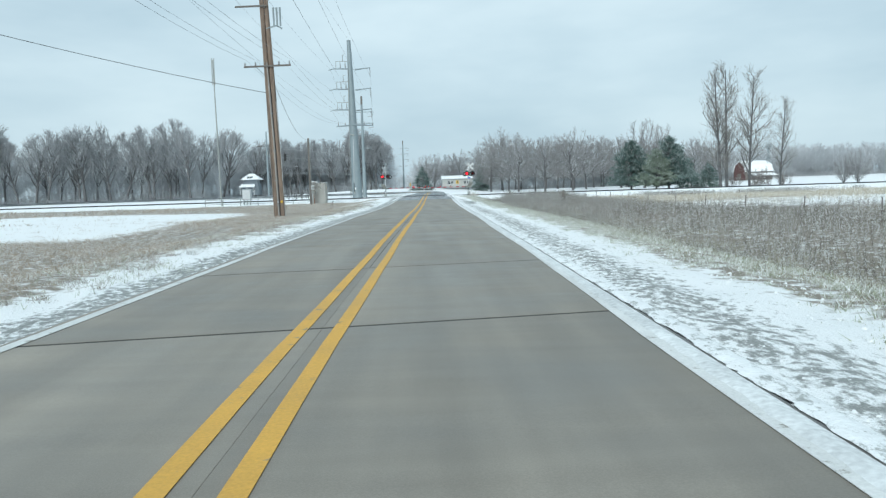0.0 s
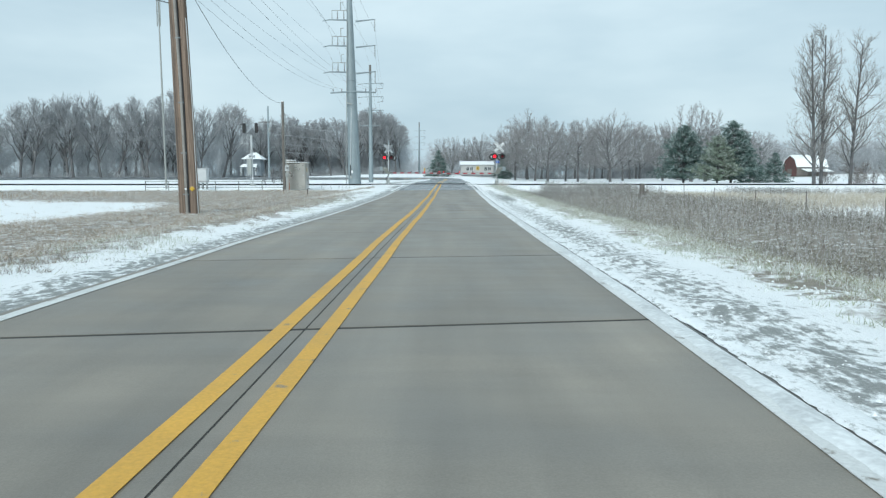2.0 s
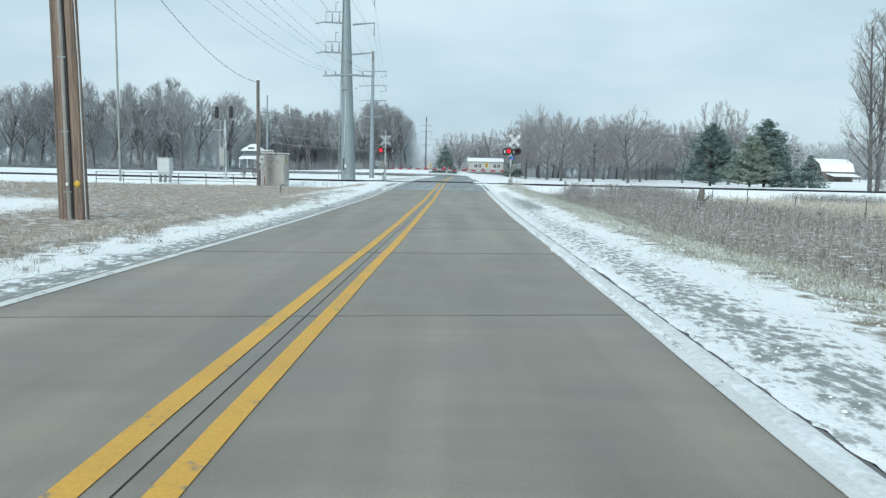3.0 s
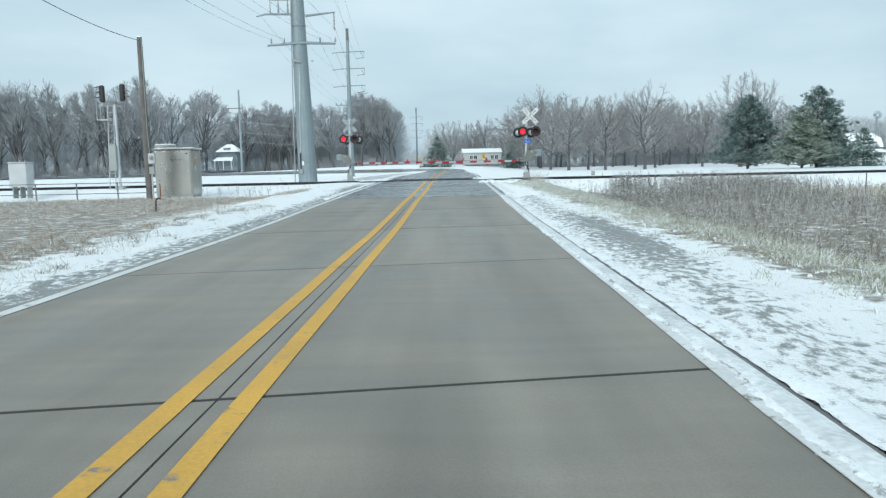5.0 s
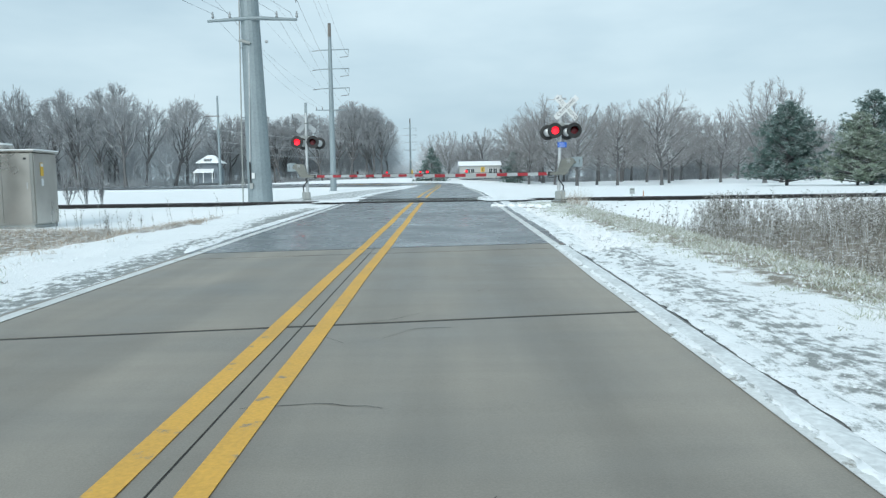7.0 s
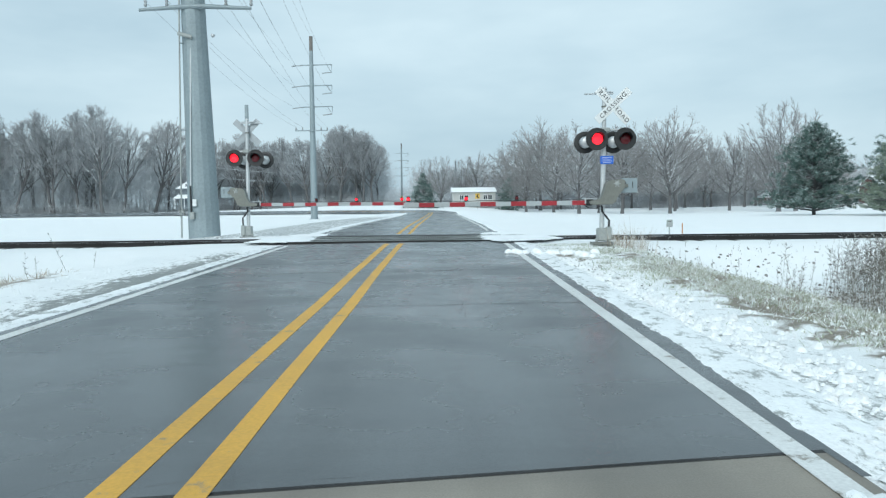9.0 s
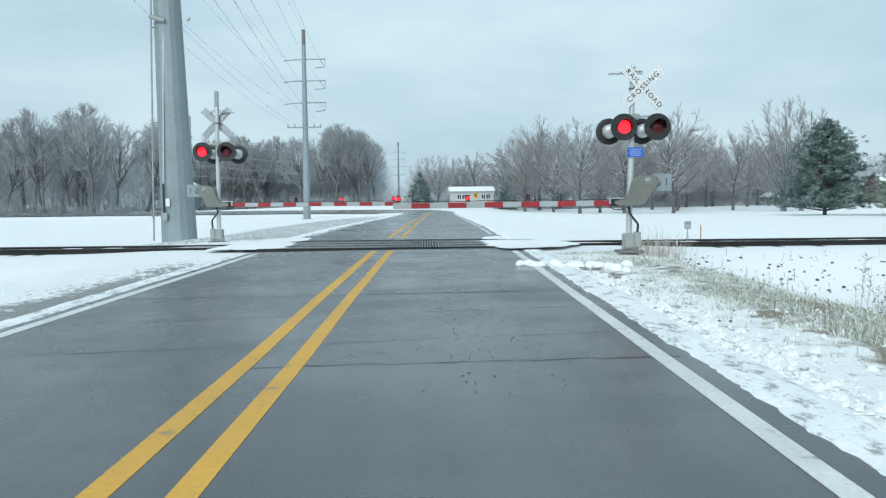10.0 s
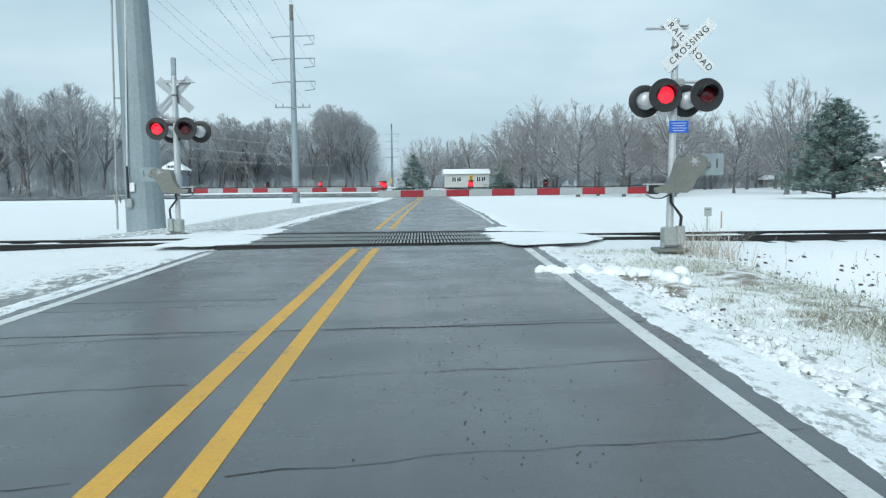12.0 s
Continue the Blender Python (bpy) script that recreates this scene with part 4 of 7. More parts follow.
def crossing_signal(at, side, front, tilt, lit_right, shift, z_lights, z_buck, arm_from, arm_len, arm_z, label):
    """side: 1 when the gate arm reaches to -x. front: whether the lettered side of the crossbuck faces -y."""
    s = thing("crossing_signal", at, label, "railroad crossing signal", "signals at the railroad crossing")
    top = z_buck + 0.45
    part("base_plate", Geo().box((0, 0, 0.0), (0.56, 0.5, 0.07), 0.015), OLIVE, s)
    g = Geo().box((0, 0, 0.24), (0.26, 0.30, 0.36), 0.03)
    for a in (-0.16, 0.16):
        g.box((a, -0.1, 0.09), (0.06, 0.08, 0.1), 0.01)
    part("mast_foot", g, GREY_PAINT, s)
    part("junction_box", Geo().box((0.16 * side, -0.12, 0.27), (0.15, 0.16, 0.36), 0.02), GREY_PAINT, s)
    part("mast", Geo().tube([(0, 0, 0.3), (tilt * 0.5, 0, 2.0), (tilt, 0, top)], [0.07, 0.066, 0.062], 14), ALU, s, "pale aluminium mast")
    part("mast_cap", Geo().lathe([(0.07, 0), (0.07, 0.03), (0.04, 0.06), (0, 0.065)], 14, pose(tilt, 0, top)), ALU, s)
    # crossbuck
    f = -1 if front else 1
    for k, (ang, words) in enumerate(((-47, (("RAIL", -0.34), ("ROAD", 0.34))), (43, (("CROSSING", 0.0),)))):
        centre = pose(tilt + shift, f * (0.085 + 0.02 * k), z_buck) @ pose(0, 0, 0, 0, -ang if front else ang, 0)
        blade = part("crossbuck_blade", Geo().box((0, 0, 0), (1.22, 0.012, 0.229), 0.005), SIGN_WHITE if front else SIGN_BACK, s, "white reflective blade" if front else "bare metal back of a blade")
        blade.matrix_basis = centre
        if front:
            for word, off in words:
                size = 0.165
                lettering(word, size, blade, pose(off, -0.0085, 0) @ FACE, BLACK)
        else:
            for off in (-0.06, 0.06):
                part("stiffener", Geo().box((0, -0.014, off), (1.1, 0.018, 0.016), 0.003), SIGN_BACK, blade)
    for dz, ln in ((0.0, 0.78), (0.05, 0.5)):
        part("sign_bracket", Geo().box((tilt - side * (ln / 2 - 0.24), 0.05, z_buck + 0.33 + dz), (ln, 0.16, 0.022), 0.005), ALU, s)
    part("band", Geo().lathe([(0.075, -0.02), (0.08, -0.02), (0.08, 0.02), (0.075, 0.02)], 14, pose(tilt * 0.9, 0, z_buck - 0.02)), OLIVE, s)
    # light crossarm and four lights
    part("light_crossarm", Geo().tube([(shift - 0.48, 0.02, z_lights + 0.26), (shift + 0.55, 0.02, z_lights + 0.27)], 0.028, 10), ALU, s)
    part("arm_clamp", Geo().box((shift * 0.5, 0, z_lights + 0.25), (0.24, 0.2, 0.14), 0.03), GREY_PAINT, s)
    for dx, lit in ((-0.381, not lit_right), (0.381, lit_right)):
        flasher(s, shift + dx, -0.22, z_lights, lit, 1, BLACK)
        part("light_stem", Geo().tube([(shift + dx, -0.12, z_lights + 0.12), (shift + dx, 0.0, z_lights + 0.26)], 0.025, 8), GREY_PAINT, s)
        flasher(s, shift + dx * 1.02 + (-0.22 if side > 0 else 0.24), 0.30, z_lights - 0.05, False, -1, ALU)
        part("light_stem", Geo().tube([(shift + dx, 0.2, z_lights + 0.1), (shift + dx, 0.0, z_lights + 0.26)], 0.025, 8), GREY_PAINT, s)
    # gate mechanism
    g = Geo()
    outline = [(0.20, 1.02), (-0.36, 1.02), (-0.40, 1.06), (-0.40, 1.12), (-0.12, 1.16), (-0.02, 1.34), (0.04, 1.56), (0.12, 1.66), (0.48, 1.70), (0.56, 1.66), (0.55, 1.46), (0.38, 1.26), (0.30, 1.08)]
    outline = [(x * side, z) for x, z in outline]
    dz = arm_z - 1.08
    mech = part("gate_mechanism", g.slab(outline if side > 0 else outline[::-1], 0.07, 0.37, pose(0, 0.02, dz, 90, 0, 0)), OLIVE, s, "grey-olive gate motor housing")
    part("cover_plate", Geo().lathe([(0, 0.012), (0.055, 0.012), (0.06, 0.0)], 16, pose(0.34 * side, -0.35, 1.58 + dz, 90)), GREY_PAINT, mech)
    for i in range(6):
        a = i * math.pi / 3
        part("bolt", Geo().lathe([(0, 0.012), (0.011, 0.012), (0.013, 0)], 8, pose(0.34 * side + 0.08 * math.cos(a), -0.352, 1.58 + dz + 0.08 * math.sin(a), 90)), ALU, mech)
    weight = part("counterweight", Geo().box((0.70 * side, -0.2, 1.53 + dz), (0.44, 0.06, 0.40), 0.012), GALV, s, "grey counterweight plates")
    for dx in (-0.1, 0.09):
        part("slot", Geo().box((0.70 * side + dx, -0.232, 1.55 + dz), (0.02, 0.006, 0.17), 0.002), BLACK, weight)
    part("support_arm", Geo().box((0.52 * side, -0.27, 1.52 + dz), (0.28, 0.05, 0.09), 0.012), OLIVE, s)
    g = Geo().box((-0.36 * side, -0.2, 1.18 + dz), (0.36, 0.20, 0.025), 0.006).box((-0.5 * side, -0.2, 1.12 + dz), (0.03, 0.19, 0.14), 0.005)
    part("arm_bracket", g, ALU, s, "pale bolted arm bracket")
    part("arm_clamp", Geo().box((-0.38 * side, -0.2, 1.08 + dz), (0.2, 0.16, 0.16), 0.02), BLACK, s)
    part("cable", Geo().tube([(-0.02, -0.12, 0.98 + dz), (-0.02 * side, -0.14, 0.84 + dz), (0.10 * side, -0.15, 0.68 + dz), (0.17 * side, -0.15, 0.58 + dz), (0.16 * side, -0.13, 0.42)], 0.03, 8), RUBBER, s)
    part("cable", Geo().tube([(-0.5 * side, -0.14, 1.0 + dz), (-0.38 * side, -0.15, 0.93 + dz), (-0.2 * side, -0.15, 0.92 + dz), (-0.02, -0.14, 1.0 + dz)], 0.012, 6), RUBBER, s)
    # striped arm
    arm = part("gate_arm", Geo().box((-side * (arm_from + arm_len / 2), -0.2, arm_z - 0.005), (arm_len, 0.03, 0.10), 0.006), GATE_WHITE, s, "lowered gate arm in red and grey-white bands")
    n = int(round(arm_len / 0.406))
    band = arm_len / n
    for i in range(n):
        part("band", Geo().box((-side * (arm_from + (i + 0.5) * band), -0.2, arm_z - 0.006 - 0.02 * i / n), (band, 0.05, 0.125), 0.005), GATE_RED if i % 2 == 0 else GATE_WHITE, arm, "red band" if i % 2 == 0 else "")
    part("arm_cable", Geo().tube([(-side * (arm_from + arm_len * i / 12), -0.2, arm_z + 0.075 + 0.012 * math.sin(i * 2.1)) for i in range(13)], 0.009, 6), RUBBER, arm)
    for q, on in ((0.975, True), (0.66, True), (0.385, False)):
        x = -side * (arm_from + arm_len * q)
        lamp = part("arm_light", Geo().lathe([(0, 0.15), (0.035, 0.145), (0.05, 0.11), (0.05, 0.0)], 14, pose(x, -0.2, arm_z + 0.06)), BLACK, arm, "small arm light")
        part("lens", Geo().lathe([(0, 0.03), (0.03, 0.024), (0.045, 0.0)], 14, pose(x, -0.25, arm_z + 0.14, 90)), LENS_ON if on else LENS_OFF, lamp)
        part("hood", Geo().box((x, -0.25, arm_z + 0.205), (0.10, 0.12, 0.012), 0.003), BLACK, lamp)
    return s


right_signal = crossing_signal((5.08, 102.4, 0.58), 1, True, 0.08, False, 0.21, 2.83, 3.74, 0.44, 4.98, 1.12, "railroad crossing mast with lettered crossbuck, red lights and lowered gate")
sign = part("blue_sign", Geo().box((0.12, -0.10, 2.27), (0.36, 0.01, 0.22), 0.003), SIGN_BLUE, right_signal, "small blue notice plate")
for i in range(4):
    part("line_of_writing", Geo().box((0.12, -0.107, 2.335 - 0.045 * i), (0.28 - 0.05 * (i % 2), 0.003, 0.010), 0.001), SIGN_WHITE, sign)
left_signal = crossing_signal((-6.25, 109.5, 0.60), -1, False, 0.03, False, -0.02, 2.88, 3.82, 0.50, 5.25, 1.20, "railroad crossing mast seen from behind, red lights and lowered gate")
part("mast_top_post", Geo().box((0.03, 0.0, 4.5), (0.12, 0.1, 0.62), 0.012), GALV, left_signal)

# ---- equipment by the track ----
cab = thing("equipment_cabinet", (-14.13, 97.75, 0.10), "tall stainless steel railway equipment cabinet with snow on its roof", "equipment cabinet")
cab.scale = (1.2, 0.76, 1.08)
part("plinth", Geo().box((0, 0, -0.08), (1.56, 2.04, 0.34), 0.02), GREY_PAINT, cab)
body = part("body", Geo().box((0, 0, 1.2), (1.62, 2.1, 2.26), 0.05), STEEL, cab)
g = Geo()
for x, w in ((-0.42, 0.74), (0.36, 0.78)):
    d = part("door", Geo().box((x, -1.062, 1.2), (w, 0.03, 2.10), 0.012), STEEL, cab, "brushed steel door")
    part("handle", Geo().box((x + w * 0.38, -1.085, 1.3), (0.03, 0.03, 0.2), 0.008), ALU, d)
part("side_panel", Geo().box((0.822, 0.0, 1.2), (0.03, 1.9, 2.1), 0.012), STEEL, cab)
part("roof", Geo().box((0, 0, 2.35), (1.74, 2.22, 0.05), 0.02), STEEL, cab)
part("roof_snow", Geo().box((0.05, 0, 2.39), (1.68, 2.16, 0.04), 0.022), SNOW, cab, "thin layer of snow")
part("vent_hood", Geo().box((-0.42, -0.4, 2.48), (0.8, 0.9, 0.18), 0.05), STEEL, cab)
part("vent_snow", Geo().box((-0.42, -0.4, 2.585), (0.74, 0.84, 0.06), 0.028), SNOW, cab)
plate = part("warning_plate", Geo().box((0.842, -0.35, 1.80), (0.008, 0.26, 0.42), 0.002), SIGN_YELLOW, cab, "yellow warning plate")
part("line_of_writing", Geo().box((0.848, -0.35, 1.93), (0.004, 0.22, 0.10), 0.001), SIGN_WHITE, plate)
part("notice_plate", Geo().box((0.842, -0.35, 1.40), (0.008, 0.18, 0.22), 0.002), SIGN_WHITE, cab)
part("lifting_lug", Geo().box((0.62, -1.09, 2.12), (0.08, 0.04, 0.06), 0.01), BLACK, cab)

post = thing("service_pole", (-14.79, 95.26, 0.12), "short grey wooden service pole with a meter box", "utility pole")
post.scale = (1.08, 1.08, 1.08)
part("shaft", Geo().tube([(0, 0, -0.3), (-0.03, 0, 4), (-0.05, 0, 7.4)], [0.16, 0.14, 0.115], 12), GREY_WOOD, post)
part("snow_cap", Geo().lathe([(0.12, 0), (0.1, 0.05), (0, 0.07)], 10, pose(-0.05, 0, 7.4)), SNOW, post)
m = part("meter_box", Geo().box((0.24, -0.1, 1.85), (0.32, 0.2, 0.5), 0.03), ALU, post, "pale metal meter box")
part("meter", Geo().lathe([(0, 0.12), (0.08, 0.11), (0.1, 0.0)], 16, pose(0.24, -0.2, 1.9, 90)), GREY_PAINT, m)
part("lower_box", Geo().box((0.22, -0.1, 1.3), (0.24, 0.17, 0.36), 0.02), GREY_PAINT, post)
part("conduit", Geo().tube([(0.2, -0.1, 1.15), (0.2, -0.1, 0.0)], 0.045, 8), ALU, post)
part("conduit", Geo().tube([(0.14, -0.1, 2.1), (0.1, -0.13, 3.0), (0.08, -0.13, 7.4)], 0.02, 6), GREY_PAINT, post)

sig = thing("track_signal", (-19.93, 103.4, 0.40), "railway signal mast with two black three-lamp heads and a ladder", "railway signal")
part("foundation", Geo().box((0.25, 0, 0.1), (0.5, 0.5, 0.35), 0.03), GREY_PAINT, sig)
part("mast", Geo().tube([(0.25, 0, 0.2), (0.22, 0, 5.2)], [0.085, 0.075], 12), ALU, sig)
part("relay_case", Geo().box((0.0, -0.12, 2.0), (0.42, 0.3, 1.6), 0.03), GREY_PAINT, sig)
part("ladder_rail", Geo().tube([(-0.35, -0.1, 0.0), (-0.22, 0, 5.2)], 0.03, 6), ALU, sig)
part("ladder_rail", Geo().tube([(0.02, -0.12, 0.0), (0.14, 0, 5.2)], 0.03, 6), ALU, sig)
for i in range(13):
    q = i / 13
    part("rung", Geo().tube([(-0.34 + 0.12 * q, -0.09 + 0.08 * q, 0.3 + 4.8 * q), (0.03 + 0.11 * q, -0.11 + 0.1 * q, 0.3 + 4.8 * q)], 0.014, 5), ALU, sig)
part("platform", Geo().box((-0.45, 0, 4.3), (0.7, 0.6, 0.05), 0.01), ALU, sig)
for p in ((-0.78, -0.28), (-0.78, 0.28)):
    part("guard_post", Geo().tube([(p[0], p[1], 4.3), (p[0], p[1], 5.3)], 0.02, 6), ALU, sig)
part("head_bracket", Geo().tube([(-0.5, 0, 5.15), (0.7, 0, 5.05), (0.72, 0, 5.4)], 0.035, 8), GREY_PAINT, sig)
for hx, hz in ((-0.5, 5.85), (0.72, 5.9)):
    head = part("signal_head", Geo().box((hx, 0, hz), (0.30, 0.22, 1.02), 0.09), BLACK, sig, "black three-lamp head")
    for dz in (-0.31, 0, 0.31):
        face = 1 if hx > 0 else -1
        part("lens", Geo().lathe([(0, 0.02), (0.09, 0.01), (0.1, 0.0)], 16, pose(hx + 0.152 * face, 0, hz + dz, 0, 90 * face)), LENS_OFF, head)
        part("hood", Geo().box((hx + 0.27 * face, 0, hz + dz + 0.10), (0.30, 0.24, 0.03), 0.01, Matrix.Rotation(radians(14 * face), 3, "Y")), BLACK, head)

box = thing("trackside_box", (-23.6, 99.6, 0.30), "small grey metal trackside cabinet on legs", "equipment box")
part("body", Geo().box((0, 0, 1.15), (1.0, 0.8, 1.35), 0.04), ALU, box)
part("lid", Geo().box((0, 0, 1.85), (1.1, 0.9, 0.06), 0.02), ALU, box)
for x in (-0.4, 0, 0.4):
    part("leg", Geo().box((x, 0, 0.2), (0.07, 0.5, 0.7), 0.01), GREY_PAINT, box)

fence = thing("low_fence", (0, 0, 0), "low pipe fence beside the railway", "fence")
for i in range(7):
    x = -28.4 + 2.2 * i
    z = float(ground_z(x, 97.6))
    part("post", Geo().tube([(x, 97.6, z - 0.1), (x, 97.6, 0.95)], 0.04, 6), OLIVE, fence)
part("rail", Geo().tube([(-28.4, 97.6, 0.92), (-15.2, 97.6, 0.92)], 0.025, 6), OLIVE, fence)
part("rail", Geo().tube([(-28.4, 97.6, 0.36), (-15.2, 97.6, 0.36)], 0.025, 6), OLIVE, fence)

mast = thing("slim_mast", (-26.2, 97.0, 0.2), "tall slim grey antenna mast", "mast")
part("tube", Geo().tube([(0, 0, 0), (-0.1, 0, 9), (-0.2, 0, 18)], [0.10, 0.085, 0.06], 8), GREY_PAINT, mast)
for dx in (-0.14, 0.14):
    part("antenna", Geo().tube([(-0.2 + dx, 0, 14.9), (-0.2 + dx, 0, 18.2)], 0.05, 6), GREY_PAINT, mast)


# ---- poles ----
def insulator(g, x, y, z, h=0.28, r=0.09):
    return g.lathe([(0.02, 0), (r * 0.6, 0.02), (r, h * 0.25), (r * 0.5, h * 0.4), (r * 0.9, h * 0.6), (r * 0.4, h * 0.8), (r * 0.5, h), (0, h)], 8, pose(x, y, z))


wood = thing("wooden_power_pole", (-12.33, 61.15, -0.55), "paired weathered wooden power poles bolted together, with risers", "utility pole")
wood.matrix_basis = pose(-12.33, 61.15, -0.55, 0, -1.2, 0)
for dx, dy in ((-0.222, 0.0), (0.215, 0.03)):
    part("shaft", Geo().tube([(dx, dy, -0.3), (dx * 0.95 - 0.02, dy, 4), (dx * 0.9 - 0.06, dy, 9), (dx * 0.75 - 0.16, dy, 17.6)], [0.245, 0.225, 0.20, 0.165], 14), WOOD_POLE, wood)
part("riser_pipe", Geo().tube([(-0.04, -0.20, -0.1), (-0.06, -0.19, 6), (-0.19, -0.16, 12)], 0.07, 10), RISER, wood, "grey cable riser pipe")
part("riser_pipe", Geo().tube([(0.06, -0.20, -0.1), (0.05, -0.19, 5), (-0.06, -0.17, 10)], 0.03, 8), RUBBER, wood)
part("riser_pipe", Geo().tube([(0.44, -0.12, 0.0), (0.40, -0.1, 5), (0.3, -0.1, 9)], 0.022, 6), ALU, wood)
part("tag", Geo().lathe([(0, 0.012), (0.125, 0.012), (0.13, 0.006), (0.13, 0)], 4, pose(0.24, -0.205, 1.25, 90)), SIGN_YELLOW, wood, "yellow warning tag")
part("tag", Geo().box((-0.02, -0.33, 1.25), (0.09, 0.015, 0.09), 0.004), SIGN_WHITE, wood)
for z in (1.0, 2.9, 5.2, 8.1):
    part("strap", Geo().box((-0.06, -0.24, z), (0.26, 0.02, 0.05), 0.004), GALV, wood)
arm = part("crossarm", Geo().box((-0.15, -0.25, 11.7), (3.6, 0.10, 0.13), 0.012), GREY_WOOD, wood)
for x in (-1.85, -1.05, 0.75, 1.55):
    part("insulator", insulator(Geo(), x, -0.25, 11.76), PORCELAIN, arm)
part("brace", Geo().tube([(-1.0, -0.25, 11.65), (-0.4, -0.25, 11.0)], 0.025, 6), GALV, wood)
part("crossarm", Geo().box((-1.1, -0.25, 16.25), (2.4, 0.10, 0.13), 0.012), GREY_WOOD, wood)
br = part("switch_bracket", Geo().tube([(-0.1, -0.1, 14.55), (0.75, -0.15, 14.75), (1.15, -0.1, 14.5)], 0.055, 8), GALV, wood)
for x in (0.55, 0.8, 1.05):
    part("switch", Geo().tube([(x, -0.15, 14.7), (x + 0.02, -0.15, 16.1)], [0.06, 0.075], 8), GALV, br)

pylon = thing("steel_transmission_pole", (-11.2, 121.0, 0.25), "tall tapered grey steel transmission pole with crossarms", "transmission pole")
pylon.scale = (0.967, 0.967, 1.008)
part("shaft", Geo().tube([(0, 0, -0.8), (-0.34, 0, 13.2)], [0.84, 0.585], 16, smooth=False), GALV, pylon, "grey galvanised twelve-sided shaft")
part("upper_shaft", Geo().tube([(-0.335, 0, 12.9), (-0.50, 0, 24.3)], [0.60, 0.30], 16, smooth=False), GALV, pylon)
part("collar", Geo().lathe([(0.565, 12.85), (0.62, 12.85), (0.62, 13.0), (0.575, 13.0)], 16, pose(-0.335, 0, 0)), GALV, pylon)
part("cap", Geo().lathe([(0.32, 24.3), (0.32, 24.45), (0.0, 24.5)], 12, pose(-0.50, 0, 0)), GALV, pylon)
lower = part("crossarm", Geo().tube([(-2.95, -0.5, 11.35), (-0.4, -0.55, 11.5), (0.4, -0.55, 11.5), (2.85, -0.5, 11.4)], [0.08, 0.13, 0.13, 0.08], 8), GALV, pylon)
for x in (-2.6, -1.5, 1.55, 2.85):
    part("insulator", insulator(Geo(), x, -0.52, 11.5, 0.42, 0.1), PORCELAIN, lower)
for z in (20.15, 17.05, 13.9):
    a = part("side_arm", Geo().tube([(0.3, 0, z - 0.15), (2.8, 0, z + 0.1)], [0.11, 0.06], 8), GALV, pylon)
    part("insulator_string", Geo().lathe([(0.02, 0), (0.08, -0.1), (0.03, -0.2), (0.08, -0.35), (0.03, -0.45), (0.08, -0.6), (0.03, -0.75), (0.08, -0.9), (0.03, -1.05), (0.08, -1.2), (0.02, -1.4)], 8, pose(2.72, 0, z + 0.05)), PORCELAIN, a)
    b = part("side_arm", Geo().tube([(-0.3, 0, z), (-3.1, 0, z + 0.05), (-3.9, 0, z - 0.12)], [0.11, 0.08, 0.05], 8), GALV, pylon)
    sw = part("switch_frame", Geo().tube([(-2.7, 0, z + 0.1), (-2.7, 0, z + 1.15), (-0.75, 0, z + 1.15), (-0.75, 0, z + 0.1)], 0.05, 6), GREY_PAINT, b, "switch frame")
    part("insulator", insulator(Geo(), -2.0, 0, z + 0.1, 1.0, 0.1), PORCELAIN, sw)
    part("insulator", insulator(Geo(), -1.2, 0, z + 0.1, 1.0, 0.1), PORCELAIN, sw)
    part("blade", Geo().tube([(-1.6, 0, z + 1.15), (-1.6, 0, z + 2.1), (-1.25, 0, z + 2.15)], 0.05, 6), GREY_PAINT, sw)
part("operating_rod", Geo().tube([(-1.05, -0.6, 0.0), (-0.95, -0.5, 8), (-0.75, -0.4, 20)], 0.045, 8), GREY_PAINT, pylon, "thin grey operating rod")
for z in (1.5, 5.4, 9.7):
    part("rod_guide", Geo().tube([(-1.02 + 0.012 * z, -0.58, z), (-0.6 + 0.01 * z, -0.4, z)], 0.03, 6), GALV, pylon)
part("rod_handle", Geo().tube([(-1.05, -0.62, 1.0), (-1.12, -0.7, 1.5), (-1.0, -0.66, 1.62), (-0.86, -0.62, 1.1), (-0.84, -0.6, 1.4)], 0.03, 6), GREY_PAINT, pylon)
part("conduit", Geo().tube([(-0.45, -0.80, 2.6), (-0.38, -0.72, 6), (-0.28, -0.55, 11.0)], 0.04, 8), ALU, pylon)
part("conduit", Geo().tube([(-0.45, -0.82, 1.1), (-0.46, -0.82, 2.6)], 0.05, 8), BLACK, pylon)
part("handle_box", Geo().box((-0.4, -0.84, 1.1), (0.22, 0.14, 0.36), 0.02), GREY_PAINT, pylon)
part("notice_plate", Geo().box((-0.26, -0.86, 1.75), (0.2, 0.02, 0.36), 0.004), SIGN_WHITE, pylon)
part("small_lamp", Geo().lathe([(0, 0.1), (0.1, 0.08), (0.12, 0), (0.05, -0.08), (0, -0.08)], 12, pose(0.78, -0.3, 10.1)), ALU, pylon)
part("antenna", Geo().tube([(-0.9, -0.75, 10.15), (-0.2, -0.72, 9.95)], 0.10, 8), GREY_PAINT, pylon)

